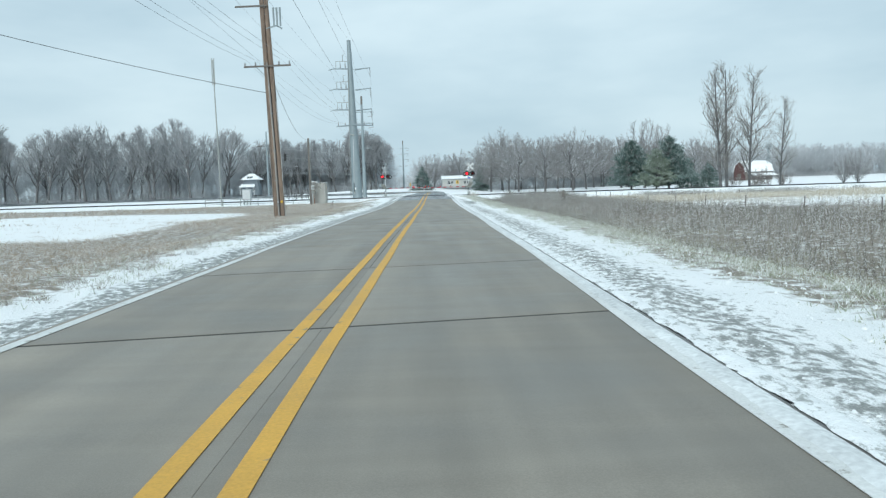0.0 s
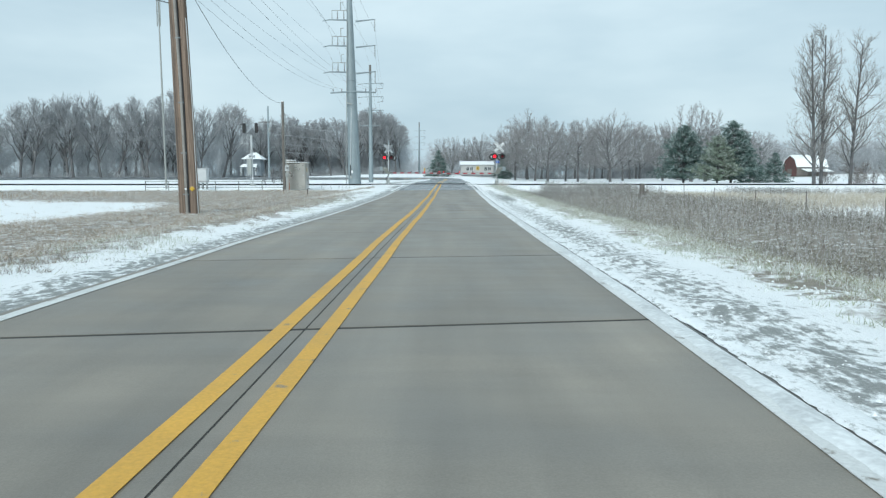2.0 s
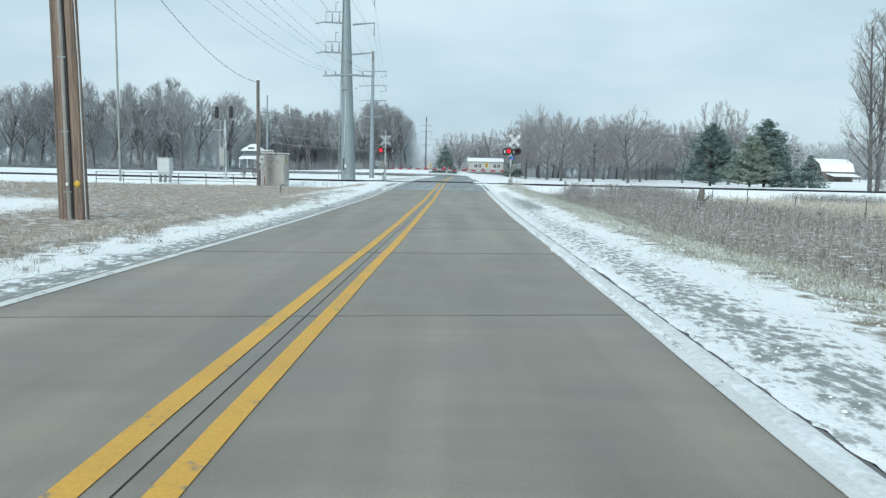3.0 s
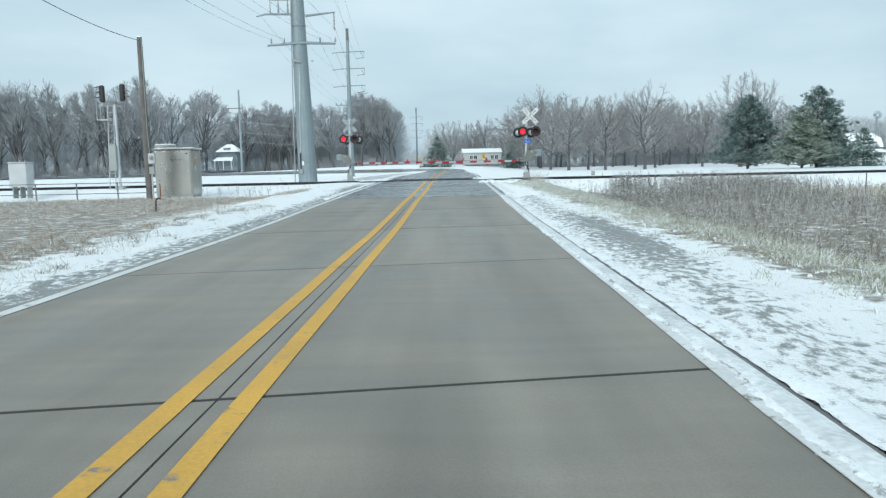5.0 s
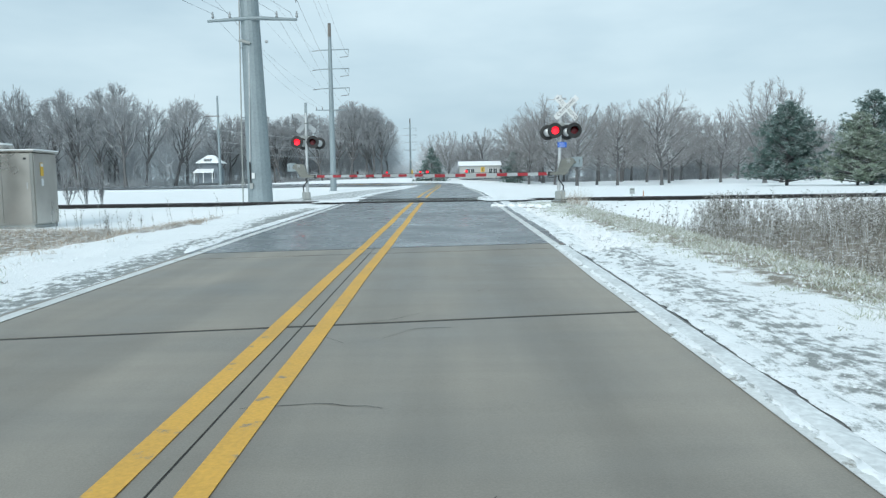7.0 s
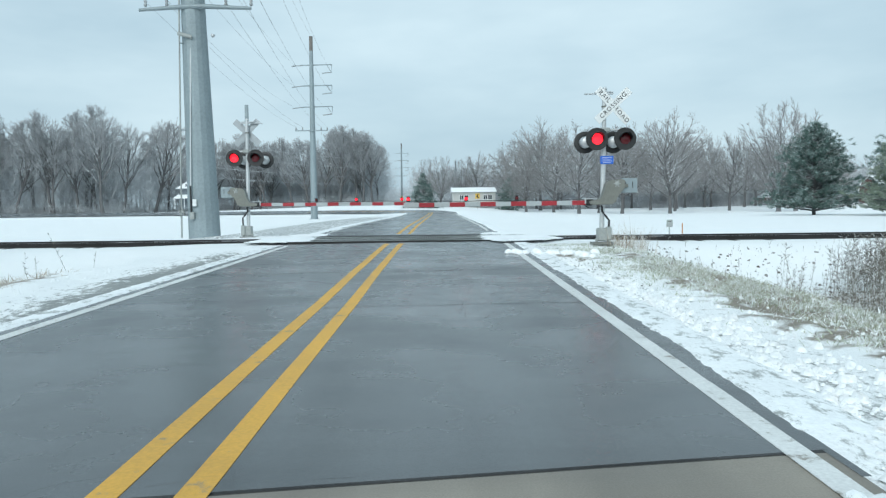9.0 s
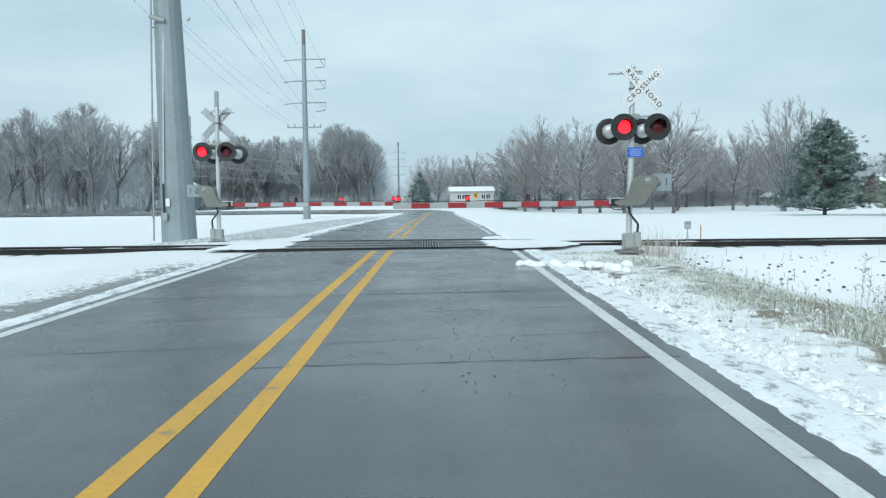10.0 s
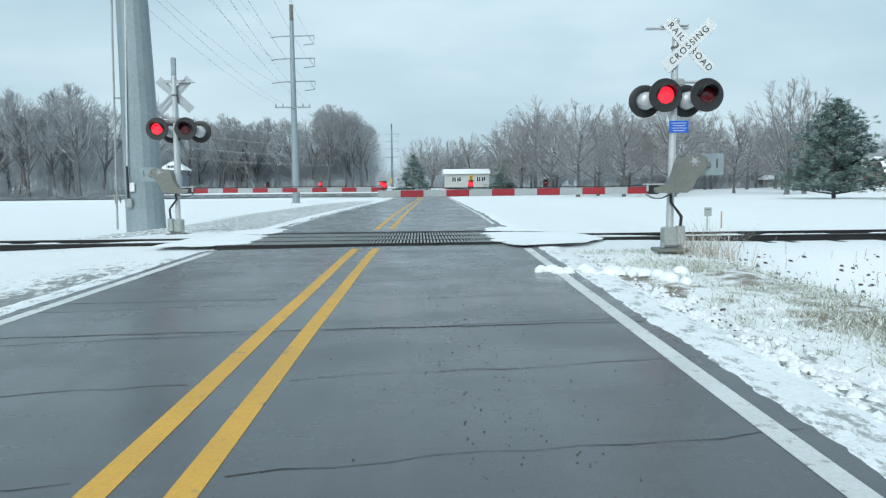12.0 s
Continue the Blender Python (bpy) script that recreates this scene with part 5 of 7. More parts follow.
pole = thing("steel_pole", (-14.5, 180.7, 0.26), "slim grey steel power pole with bracket arms", "transmission pole", "steel power poles along the road")
part("shaft", Geo().tube([(0, 0, 0), (0, 0, 18.3)], [0.36, 0.17], 12), GALV, pole)
part("base_flange", Geo().lathe([(0, 0.16), (0.55, 0.16), (0.58, 0.0), (0.55, -0.1)], 12), GALV, pole)
part("top_section", Geo().tube([(0, 0, 16.9), (0, 0, 18.35)], [0.185, 0.178], 12), GREY_WOOD, pole)
c = part("crossarm", Geo().box((-0.05, -0.3, 8.98), (3.3, 0.12, 0.12), 0.012), GALV, pole)
for x in (-1.6, -0.95, 0.9, 1.5):
    part("insulator", insulator(Geo(), x, -0.3, 9.04), PORCELAIN, c)
for z in (15.5, 13.45, 11.35):
    a = part("bracket_arm", Geo().tube([(-0.95, 0, z), (2.05, 0, z + 0.06)], 0.055, 8), GALV, pole)
    part("bracket", Geo().tube([(1.55, 0, z), (2.0, 0, z - 0.7), (2.02, 0, z + 0.04)], 0.035, 6), GALV, a)
    part("insulator_string", Geo().tube([(2.0, 0, z - 0.7), (1.1, -0.3, z - 0.85)], 0.05, 6), PORCELAIN, a)
    part("insulator_string", Geo().tube([(-0.9, 0, z), (-1.9, -0.4, z - 0.18)], 0.05, 6), PORCELAIN, a)
pole.scale = (1.288, 1.288, 1.288)
copy_thing(pole, pose(-9.4, 366, 2.4, 0, 0, 0))

far = thing("distant_pole", (-52.4, 258.0, 1.4), "distant grey power pole with a crossarm", "utility pole", "distant poles")
part("shaft", Geo().tube([(0, 0, 0), (0, 0, 14.4)], [0.34, 0.22], 8), GALV, far)
part("crossarm", Geo().box((-1.2, -0.3, 11.2), (3.6, 0.12, 0.14), 0.01), GREY_WOOD, far)
part("transformer", Geo().lathe([(0, 0), (0.22, 0), (0.22, 0.8), (0, 0.85)], 10, pose(0.3, -0.2, 9.2)), GREY_PAINT, far)
far.scale = (1.0, 1.0, 1.5)
copy_thing(far, pose(9.5, 330, 2.8, 0, 0, 4)).scale = (1, 1, 1)
copy_thing(far, pose(14.5, 380, 3.0, 0, 0, -4)).scale = (1, 1, 1)


# ---- wires ----
def wire(a, b, sag, r=0.010, name="overhead_wire", material=None):
    a, b = Vector(a), Vector(b)
    pts = [a.lerp(b, i / 16) - Vector((0, 0, sag * 4 * (i / 16) * (1 - i / 16))) for i in range(17)]
    ob = part(name, Geo().tube(pts, r, 4, False), material or WIRE)
    return tagged(ob, "thin dark overhead power wire", "power line", "overhead wires", "structure")


for z, far_z in ((20.7, 20.2), (17.5, 17.6), (14.4, 14.9)):
    wire((-8.5, 121.0, z - 1.35), (-12.0, 180.5, far_z - 0.9), 0.9)
    wire((-14.7, 121.0, z - 0.1), (-16.6, 180.3, far_z - 0.1), 0.9)
    wire((-8.5, 121.0, z - 1.35), (-7.2, 0.0, z - 1.0), 2.0)
    wire((-14.7, 121.0, z - 0.1), (-14.2, 0.0, z + 0.4), 2.0)
for dx, z in ((-1.6, 12.3), (-0.95, 12.3), (0.9, 12.3), (1.5, 12.3)):
    wire((-11.25 + dx * 1.6, 120.5, 12.2), (-14.5 + dx * 1.29, 180.4, z), 0.7)
    wire((-12.7 + dx * 1.1, 61.8, 11.75), (-11.25 + dx * 1.6, 120.5, 12.2), 1.2)
    wire((-12.7 + dx * 1.1, 61.8, 11.75), (-13.6 + dx, -5.0, 12.0), 1.2)
wire((-11.6, 121.0, 24.9), (-14.5, 180.7, 23.9), 0.8)
wire((-11.6, 121.0, 24.9), (-12.2, 0, 24.5), 2.0)
wire((-12.8, 62.0, 9.2), (-41.0, 26.0, 14.8), 0.8, 0.022)
wire((-12.55, 61.1, 10.7), (-14.84, 95.26, 7.95), 1.4, 0.018)
FROSTED = mat("snow_covered_wire", (0.55, 0.58, 0.6), 0.7)
for z, far_z in ((17.8, 19.5), (14.9, 16.4), (12.0, 13.6), (9.6, 11.2)):
    wire((-52.4, 257.9, z), (-9.4, 365.7, far_z), 0.9, 0.04, material=FROSTED)


# ---- signs and stakes ----
def roadside_sign(name, at, label, w, h, face, tall):
    s = thing(name, at, label, "sign")
    part("post", Geo().box((0, 0.03, tall / 2), (0.06, 0.04, tall), 0.008), GREY_PAINT, s)
    p = part("panel", Geo().box((0, -0.02, tall - h / 2), (w, 0.012, h), 0.004), face, s)
    return s, p


s, p = roadside_sign("chevron_sign", (8.9, 213.0, 1.55), "yellow curve sign with a black arrowhead pointing along the bend", 0.75, 0.9, SIGN_YELLOW, 2.6)
part("arrowhead", Geo().slab([(-0.25, 0), (0.05, 0.35), (0.28, 0.35), (-0.02, 0), (0.28, -0.35), (0.05, -0.35)], 0.0, 0.006, pose(0, -0.027, 2.15, 90)), BLACK, p)
s, p = roadside_sign("curve_sign", (-4.2, 213.0, 1.5), "narrow yellow warning sign by the bend", 0.28, 0.9, SIGN_YELLOW, 2.3)
s, p = roadside_sign("small_white_sign", (12.75, 120.5, float(ground_z(12.75, 120.5))), "small white marker sign on a short post in the snow", 0.32, 0.38, GREY_PAINT, 1.0)
part("line_of_writing", Geo().box((0, -0.028, 0.9), (0.2, 0.004, 0.03), 0.001), BLACK, p)
stake = thing("marker_stake", (13.75, 121.5, float(ground_z(13.75, 121.5))), "thin orange marker stake in the snow", "stake")
part("stake", Geo().box((0, 0, 0.35), (0.05, 0.03, 0.8), 0.006), mat("orange_stake", (0.45, 0.20, 0.06), 0.6), stake)
stake = thing("marker_stake", (-14.5, 95.9, 0.05), "orange fibreglass marker in front of the steel cabinet", "stake")
part("stake", Geo().tube([(0, 0, -0.1), (0.01, 0, 1.0)], 0.03, 8), mat("marker_orange", (0.42, 0.12, 0.04), 0.6), stake)
part("band", Geo().tube([(0.008, 0, 0.82), (0.009, 0, 0.92)], 0.034, 8), SIGN_WHITE, stake, "white band")
stub = thing("vent_pipe", (-11.2, 86.4, float(ground_z(-11.2, 86.4))), "short bent black pipe standing in the grass", "pipe")
part("riser", Geo().tube([(0, 0, -0.1), (0.02, 0, 0.42)], 0.03, 8), BLACK, stub)
part("elbow", Geo().tube([(0.02, 0, 0.42), (0.05, -0.02, 0.50), (0.16, -0.03, 0.53), (0.24, -0.03, 0.50)], 0.03, 8), BLACK, stub)
marker = thing("utility_marker", (12.7, 92.0, -0.45), "pale post with a yellow cap among the weeds", "marker post")
part("post", Geo().tube([(0, 0, -0.1), (0.02, 0, 0.62)], 0.035, 8), RISER, marker)
part("cap", Geo().tube([(0.02, 0, 0.62), (0.02, 0, 0.80)], [0.045, 0.045], 8), mat("marker_yellow", (0.42, 0.40, 0.06), 0.6), marker)
rng = random.Random(3)
for i in range(10):
    y = 30.6 + 6.4 * i
    x = 17.0 + 0.012 * (y - 37) + rng.uniform(-0.15, 0.15)
    p = thing("fence_post", (x, y, float(ground_z(x, y)) - 0.05), "weathered steel fence post standing in dry weeds", "fence post", "old field fence")
    part("post", Geo().tube([(0, 0, -0.1), (rng.uniform(-0.06, 0.06), 0, rng.uniform(0.95, 1.2))], [0.03, 0.026], 6), GREY_WOOD, p)
stump = thing("broken_post", (12.75, 76.3, -0.50), "short thick broken wooden post", "post")
part("stump", Geo().tube([(0, 0, -0.1), (0.1, 0, 0.9), (0.14, 0, 1.35)], [0.20, 0.17, 0.13], 8), GREY_WOOD, stump)
part("splinter", Geo().tube([(0.1, 0, 0.5), (0.5, -0.1, 0.95)], [0.08, 0.04], 6), GREY_WOOD, stump)


# ---- houses ----
SIDING = mat("pale_grey_siding", (0.44, 0.445, 0.43), 0.7, 0, 0.1, 10, 1.0, 0.05)
BLUE_SIDING = mat("blue_grey_siding", (0.16, 0.19, 0.215), 0.7, 0, 0.15, 10, 1.0, 0.05)
# Barn red with the distance haze mixed in as grey.
BARN_RED = mat("haze_greyed_barn_red", (0.135, 0.072, 0.067), 0.8, 0, 0.3, 10, 1.0, 0.1)
GLASS = mat("window_glass", (0.03, 0.04, 0.045), 0.1, 0, 0.2, 3, 1, 0.0)


def window(parent, x, y, z, w, h):
    f = part("window", Geo().box((x, y - 0.03, z), (w + 0.16, 0.06, h + 0.16), 0.02), SIGN_WHITE, parent, "white framed window")
    part("pane", Geo().box((x - w / 4 - 0.02, y - 0.062, z), (w / 2 - 0.05, 0.02, h), 0.004), GLASS, f)
    part("pane", Geo().box((x + w / 4 + 0.02, y - 0.062, z), (w / 2 - 0.05, 0.02, h), 0.004), GLASS, f)


hz = 2.4
house = thing("long_house", (11.05, 258, hz), "long low pale grey house with a snow-covered gable roof", "house")
part("wall", Geo().box((0, 3.5, 1.5), (9.9, 7.0, 3.0), 0.03), SIDING, house)
part("roof", Geo().slab([(-0.4, 2.95), (3.5, 3.95), (7.4, 2.95), (7.4, 3.05), (3.5, 4.15), (-0.4, 3.05)], -5.25, 5.25, Matrix(((0, 0, 1, 0), (1, 0, 0, 0), (0, 1, 0, 0), (0, 0, 0, 1)))), SNOW, house, "snow-covered roof")
part("eave", Geo().box((0, -0.38, 2.92), (10.5, 0.06, 0.16), 0.01), GREY_PAINT, house)
for x in (-2.9, -1.8, 2.6, 3.7):
    window(house, x, 0.0, 1.75, 0.85, 1.0)

lh = thing("two_storey_house", (-67.8, 300, 2.3), "small blue-grey house with a hipped snowy roof and porch", "house")
part("wall", Geo().box((0, 3, 1.6), (5.6, 5.6, 3.3), 0.03), BLUE_SIDING, lh)
part("upper_wall", Geo().box((0, 3, 3.6), (4.8, 4.8, 1.4), 0.03), BLUE_SIDING, lh)
part("roof", Geo().add([(-3.6, -0.5, 4.2), (3.6, -0.5, 4.2), (3.6, 6.5, 4.2), (-3.6, 6.5, 4.2), (-0.9, 3, 5.95), (0.9, 3, 5.95)], [(0, 1, 5, 4), (1, 2, 5), (2, 3, 4, 5), (3, 0, 4), (3, 2, 1, 0)]), SNOW, lh, "snow-covered hipped roof")
part("dormer", Geo().box((-0.2, 0.9, 4.85), (2.0, 1.6, 0.6), 0.05), BLUE_SIDING, lh)
part("porch_roof", Geo().add([(-3.6, -2.2, 2.3), (2.0, -2.2, 2.3), (1.6, 0.3, 3.0), (-3.2, 0.3, 3.0), (-3.6, -2.2, 2.15), (2.0, -2.2, 2.15), (1.6, 0.3, 2.85), (-3.2, 0.3, 2.85)], [(0, 1, 2, 3), (7, 6, 5, 4), (0, 4, 5, 1), (1, 5, 6, 2), (2, 6, 7, 3), (3, 7, 4, 0)]), SNOW, lh, "snowy porch roof")
for x in (-3.3, -0.8, 1.7):
    part("porch_post", Geo().box((x, -2.0, 1.1), (0.16, 0.16, 2.2), 0.02), SIGN_WHITE, lh)
window(lh, 1.2, 0.18, 1.5, 0.8, 1.1)
window(lh, -0.2, 0.1, 4.85, 1.4, 0.34)
lh.scale = (1.06, 1.1, 1.40)

barn = thing("red_barn", (117.2, 276, 1.9), "old red barn with a snowy gambrel roof", "barn", turn=12)
gam = [(-4.2, 0), (-4.2, 3.6), (-3.1, 6.0), (0, 7.6), (3.1, 6.0), (4.2, 3.6), (4.2, 0)]
axis = Matrix(((0, 0, 1, 0), (1, 0, 0, 4.2), (0, 1, 0, 0), (0, 0, 0, 1)))
part("wall", Geo().slab(gam, 0.0, 14.0, axis), BARN_RED, barn, "red boards, greyed in colour for distance haze")
# Grey board sheet over the red wall; its tone stands for the lean-to's shade.
part("side_wall", Geo().box((7.0, -0.04, 1.72), (13.9, 0.06, 3.4), 0.01), GREY_WOOD, barn, "grey boards under the eaves, toned for the lean-to's shade")
part("roof", Geo().slab([(-4.5, 3.4), (-3.2, 6.1), (0, 7.75), (3.2, 6.1), (4.5, 3.4), (4.7, 3.5), (3.35, 6.3), (0, 8.0), (-3.35, 6.3), (-4.7, 3.5)], -0.3, 14.3, axis), SNOW, barn, "snow-covered gambrel roof")
part("door", Geo().box((-0.05, 4.2, 1.4), (0.1, 2.6, 2.8), 0.02), GREY_WOOD, barn)
part("lean_to", Geo().add([(2, 0.0, 2.9), (14, 0, 2.9), (14, -4, 1.9), (2, -4, 1.9), (2, 0, 2.75), (14, 0, 2.75), (14, -4, 1.75), (2, -4, 1.75)], [(0, 1, 2, 3)[::-1], (4, 5, 6, 7), (2, 3, 7, 6), (0, 3, 7, 4), (1, 2, 6, 5)]), SNOW, barn, "lean-to roof under snow")
for x in (2.2, 6, 10, 13.8):
    part("prop", Geo().box((x, -3.9, 0.9), (0.2, 0.2, 1.8), 0.02), GREY_WOOD, barn)
barn.scale = (0.82, 0.82, 0.90)

pump = thing("wind_pump", (127.5, 280, 2.4), "old metal wind pump standing over the farm", "windmill")
for i in range(4):
    a = math.pi / 4 + i * math.pi / 2
    part("leg", Geo().tube([(1.3 * math.cos(a), 1.3 * math.sin(a), -0.5), (0.12 * math.cos(a), 0.12 * math.sin(a), 11.5)], 0.06, 5), GALV, pump)
for z in (2.5, 5, 7.5, 10):
    r = 1.3 - 1.18 * (z + 0.5) / 12
    part("brace", Geo().tube([(r * math.cos(math.pi / 4 + i * math.pi / 2), r * math.sin(math.pi / 4 + i * math.pi / 2), z) for i in range(5)], 0.035, 4), GALV, pump)
wheel = part("wheel", Geo().lathe([(1.15, -0.05), (1.22, -0.05), (1.22, 0.05), (1.15, 0.05)], 24, pose(0, -0.4, 11.9, 90)), GALV, pump)
for i in range(14):
    a = i * 2 * math.pi / 14
    part("blade", Geo().box((0.75 * math.cos(a), -0.4, 11.9 + 0.75 * math.sin(a)), (0.8, 0.03, 0.22), 0.008, Euler((radians(25), -a, 0)).to_matrix()), GALV, wheel)
part("tail_vane", Geo().box((0.2, 1.2, 11.9), (0.04, 1.3, 0.7), 0.01), GALV, pump)

cottage = thing("bungalow", (96.5, 292, 2.2), "low brick bungalow under a snowy roof beyond the trees", "house")
part("wall", Geo().box((0, 3, 1.3), (9.0, 6.0, 2.6), 0.03), mat("brown_brick", (0.17, 0.125, 0.105), 0.85), cottage)
part("roof", Geo().add([(-5, -0.6, 2.5), (5, -0.6, 2.5), (5, 6.6, 2.5), (-5, 6.6, 2.5), (-2.5, 3, 4.6), (2.5, 3, 4.6)], [(0, 1, 5, 4), (1, 2, 5), (2, 3, 4, 5), (3, 0, 4), (3, 2, 1, 0)]), SNOW, cottage, "snow-covered hipped roof")
window(cottage, -1.5, 0.0, 1.4, 1.2, 1.0)
window(cottage, 2.0, 0.0, 1.4, 1.2, 1.0)
cottage.scale = (0.6, 0.6, 0.6)


# ---- trees ----
def prisms(segs, n, point=False):
    """Tapered bars: rows of start, end, first and last radius; point: drawn out to a tip."""
    s = np.array(segs, dtype=float)
    p0, p1, r0, r1 = s[:, 0:3], s[:, 3:6], s[:, 6], s[:, 7]
    d = p1 - p0
    d /= np.linalg.norm(d, axis=1)[:, None] + 1e-9
    ref = np.where(np.abs(d[:, 2:3]) < 0.9, np.array([[0, 0, 1.0]]), np.array([[0, 1.0, 0]]))
    side = np.cross(d, ref)
    side /= np.linalg.norm(side, axis=1)[:, None]
    up = np.cross(side, d)
    verts = np.empty((len(s), 2, n, 3))
    for k in range(n):
        a = 2 * math.pi * k / n + 0.5
        off = math.cos(a) * side + math.sin(a) * up
        verts[:, 0, k], verts[:, 1, k] = p0 + off * r0[:, None], p1 + off * r1[:, None]
    base = (np.arange(len(s)) * 2 * n)[:, None]
    if point:
        tips = np.arange(len(s))[:, None] * 4 + np.array([[0, 1, 2, 3]])
        verts = np.concatenate([verts[:, 0], p1[:, None, :]], 1)
        return verts.reshape(-1, 3), np.concatenate([tips[:, [k, 3, (k + 1) % 3]] for k in range(3)], 0)
    faces = np.concatenate([base + np.array([[k, n + k, n + (k + 1) % n, (k + 1) % n]]) for k in range(n)], 0)
    return verts.reshape(-1, 3), faces


def grow(seed, h, style):
    """Limbs and twigs of a bare tree of height h."""
    rnd = random.Random(seed)
    limbs, fine, ends = [], [], []
    spec = {
        "poplar": dict(bole=0.10, kids=(34, 7, 5, 3), ratio=(0.25, 0.5, 0.52, 0.6), spread=(44, 36, 36, 36), lift=0.10, lean=0.015, r=0.012, leaders=1, wander=0.018, top=0.97),
        "sapling": dict(bole=0.25, kids=(6, 4, 0, 0), ratio=(0.32, 0.4, 0.5, 0.5), spread=(28, 30, 40, 40), lift=0.22, lean=0.10, r=0.011, leaders=8, wander=0.03, top=1.0),
        "shrub": dict(bole=0.02, kids=(7, 6, 5, 0), ratio=(0.6, 0.5, 0.5, 0.5), spread=(40, 40, 40, 40), lift=0.10, lean=0.3, r=0.012, leaders=6, wander=0.08, top=1.0),
    }[style]

    def turned(d, angle):
        axis = d.cross(Vector((rnd.gauss(0, 1), rnd.gauss(0, 1), rnd.gauss(0, 1)))).normalized()
        return Matrix.Rotation(radians(angle), 3, axis) @ d

    def branch(p, d, length, r, level):
        steps = (9, 6, 4, 2, 1)[level]
        tip = 0.25 if level == 0 else 0.3
        pts = [(p.copy(), r)]
        for i in range(steps):
            wander = (spec["wander"], 0.13, 0.18, 0.2, 0.1)[level] * (0.55 if style == "poplar" else 1.0)
            d = (d + Vector((rnd.gauss(0, wander), rnd.gauss(0, wander), rnd.gauss(0, wander) + spec["lift"] * (level > 0)))).normalized()
            p = p + d * (length / steps)
            pts.append((p.copy(), max(0.011 if level < 4 else 0.017, r * (1 - (1 - tip) * (i + 1) / steps))))
        for (a, ra), (b, rb) in zip(pts, pts[1:]):
            (limbs if level < 2 else fine if level < 4 else ends).append((*a, *b, ra, rb))
        if level == 4:
            return
        kids = spec["kids"][level]
        for k in range(kids):
            start = spec["bole"] if level == 0 else 0.18
            q = start + (1 - start) * (k + rnd.random()) / kids
            q = min(q, 0.99)
            i = int(q * steps)
            (a, ra), (b, rb) = pts[i], pts[i + 1]
            at = a.lerp(b, q * steps - i)
            here = (b - a).normalized()
            ln = length * spec["ratio"][level] * rnd.uniform(0.65, 1.15)
            if level == 0:
                ln *= {"poplar": min(1.0, 0.45 + 1.6 * q) * (1.3 - 0.95 * q)}.get(style, 1.1 - 0.5 * q)
            branch(at, turned(here, spec["spread"][level] * rnd.uniform(0.7, 1.3)), ln, min(ra * 0.62, ln * 0.022 + 0.006), level + 1)

    for k in range(spec["leaders"]):
        d = Vector((rnd.gauss(0, 1), rnd.gauss(0, 1), 0)) * spec["lean"] + Vector((0, 0, 1))
        if spec["leaders"] > 1:
            a = 2 * math.pi * k / spec["leaders"] + rnd.random()
            d += Vector((math.cos(a), math.sin(a), 0)) * (0.14 if style != "shrub" else 0.6)
        branch(Vector((rnd.uniform(-0.1, 0.1), rnd.uniform(-0.1, 0.1), -0.15)), d.normalized(), h * spec["top"] * rnd.uniform(0.92, 1.0), h * spec["r"] / (spec["leaders"] ** 0.5), 0)
    return limbs, fine, ends


def unit(v):
    return v / (np.linalg.norm(v, axis=-1, keepdims=True) + 1e-9)


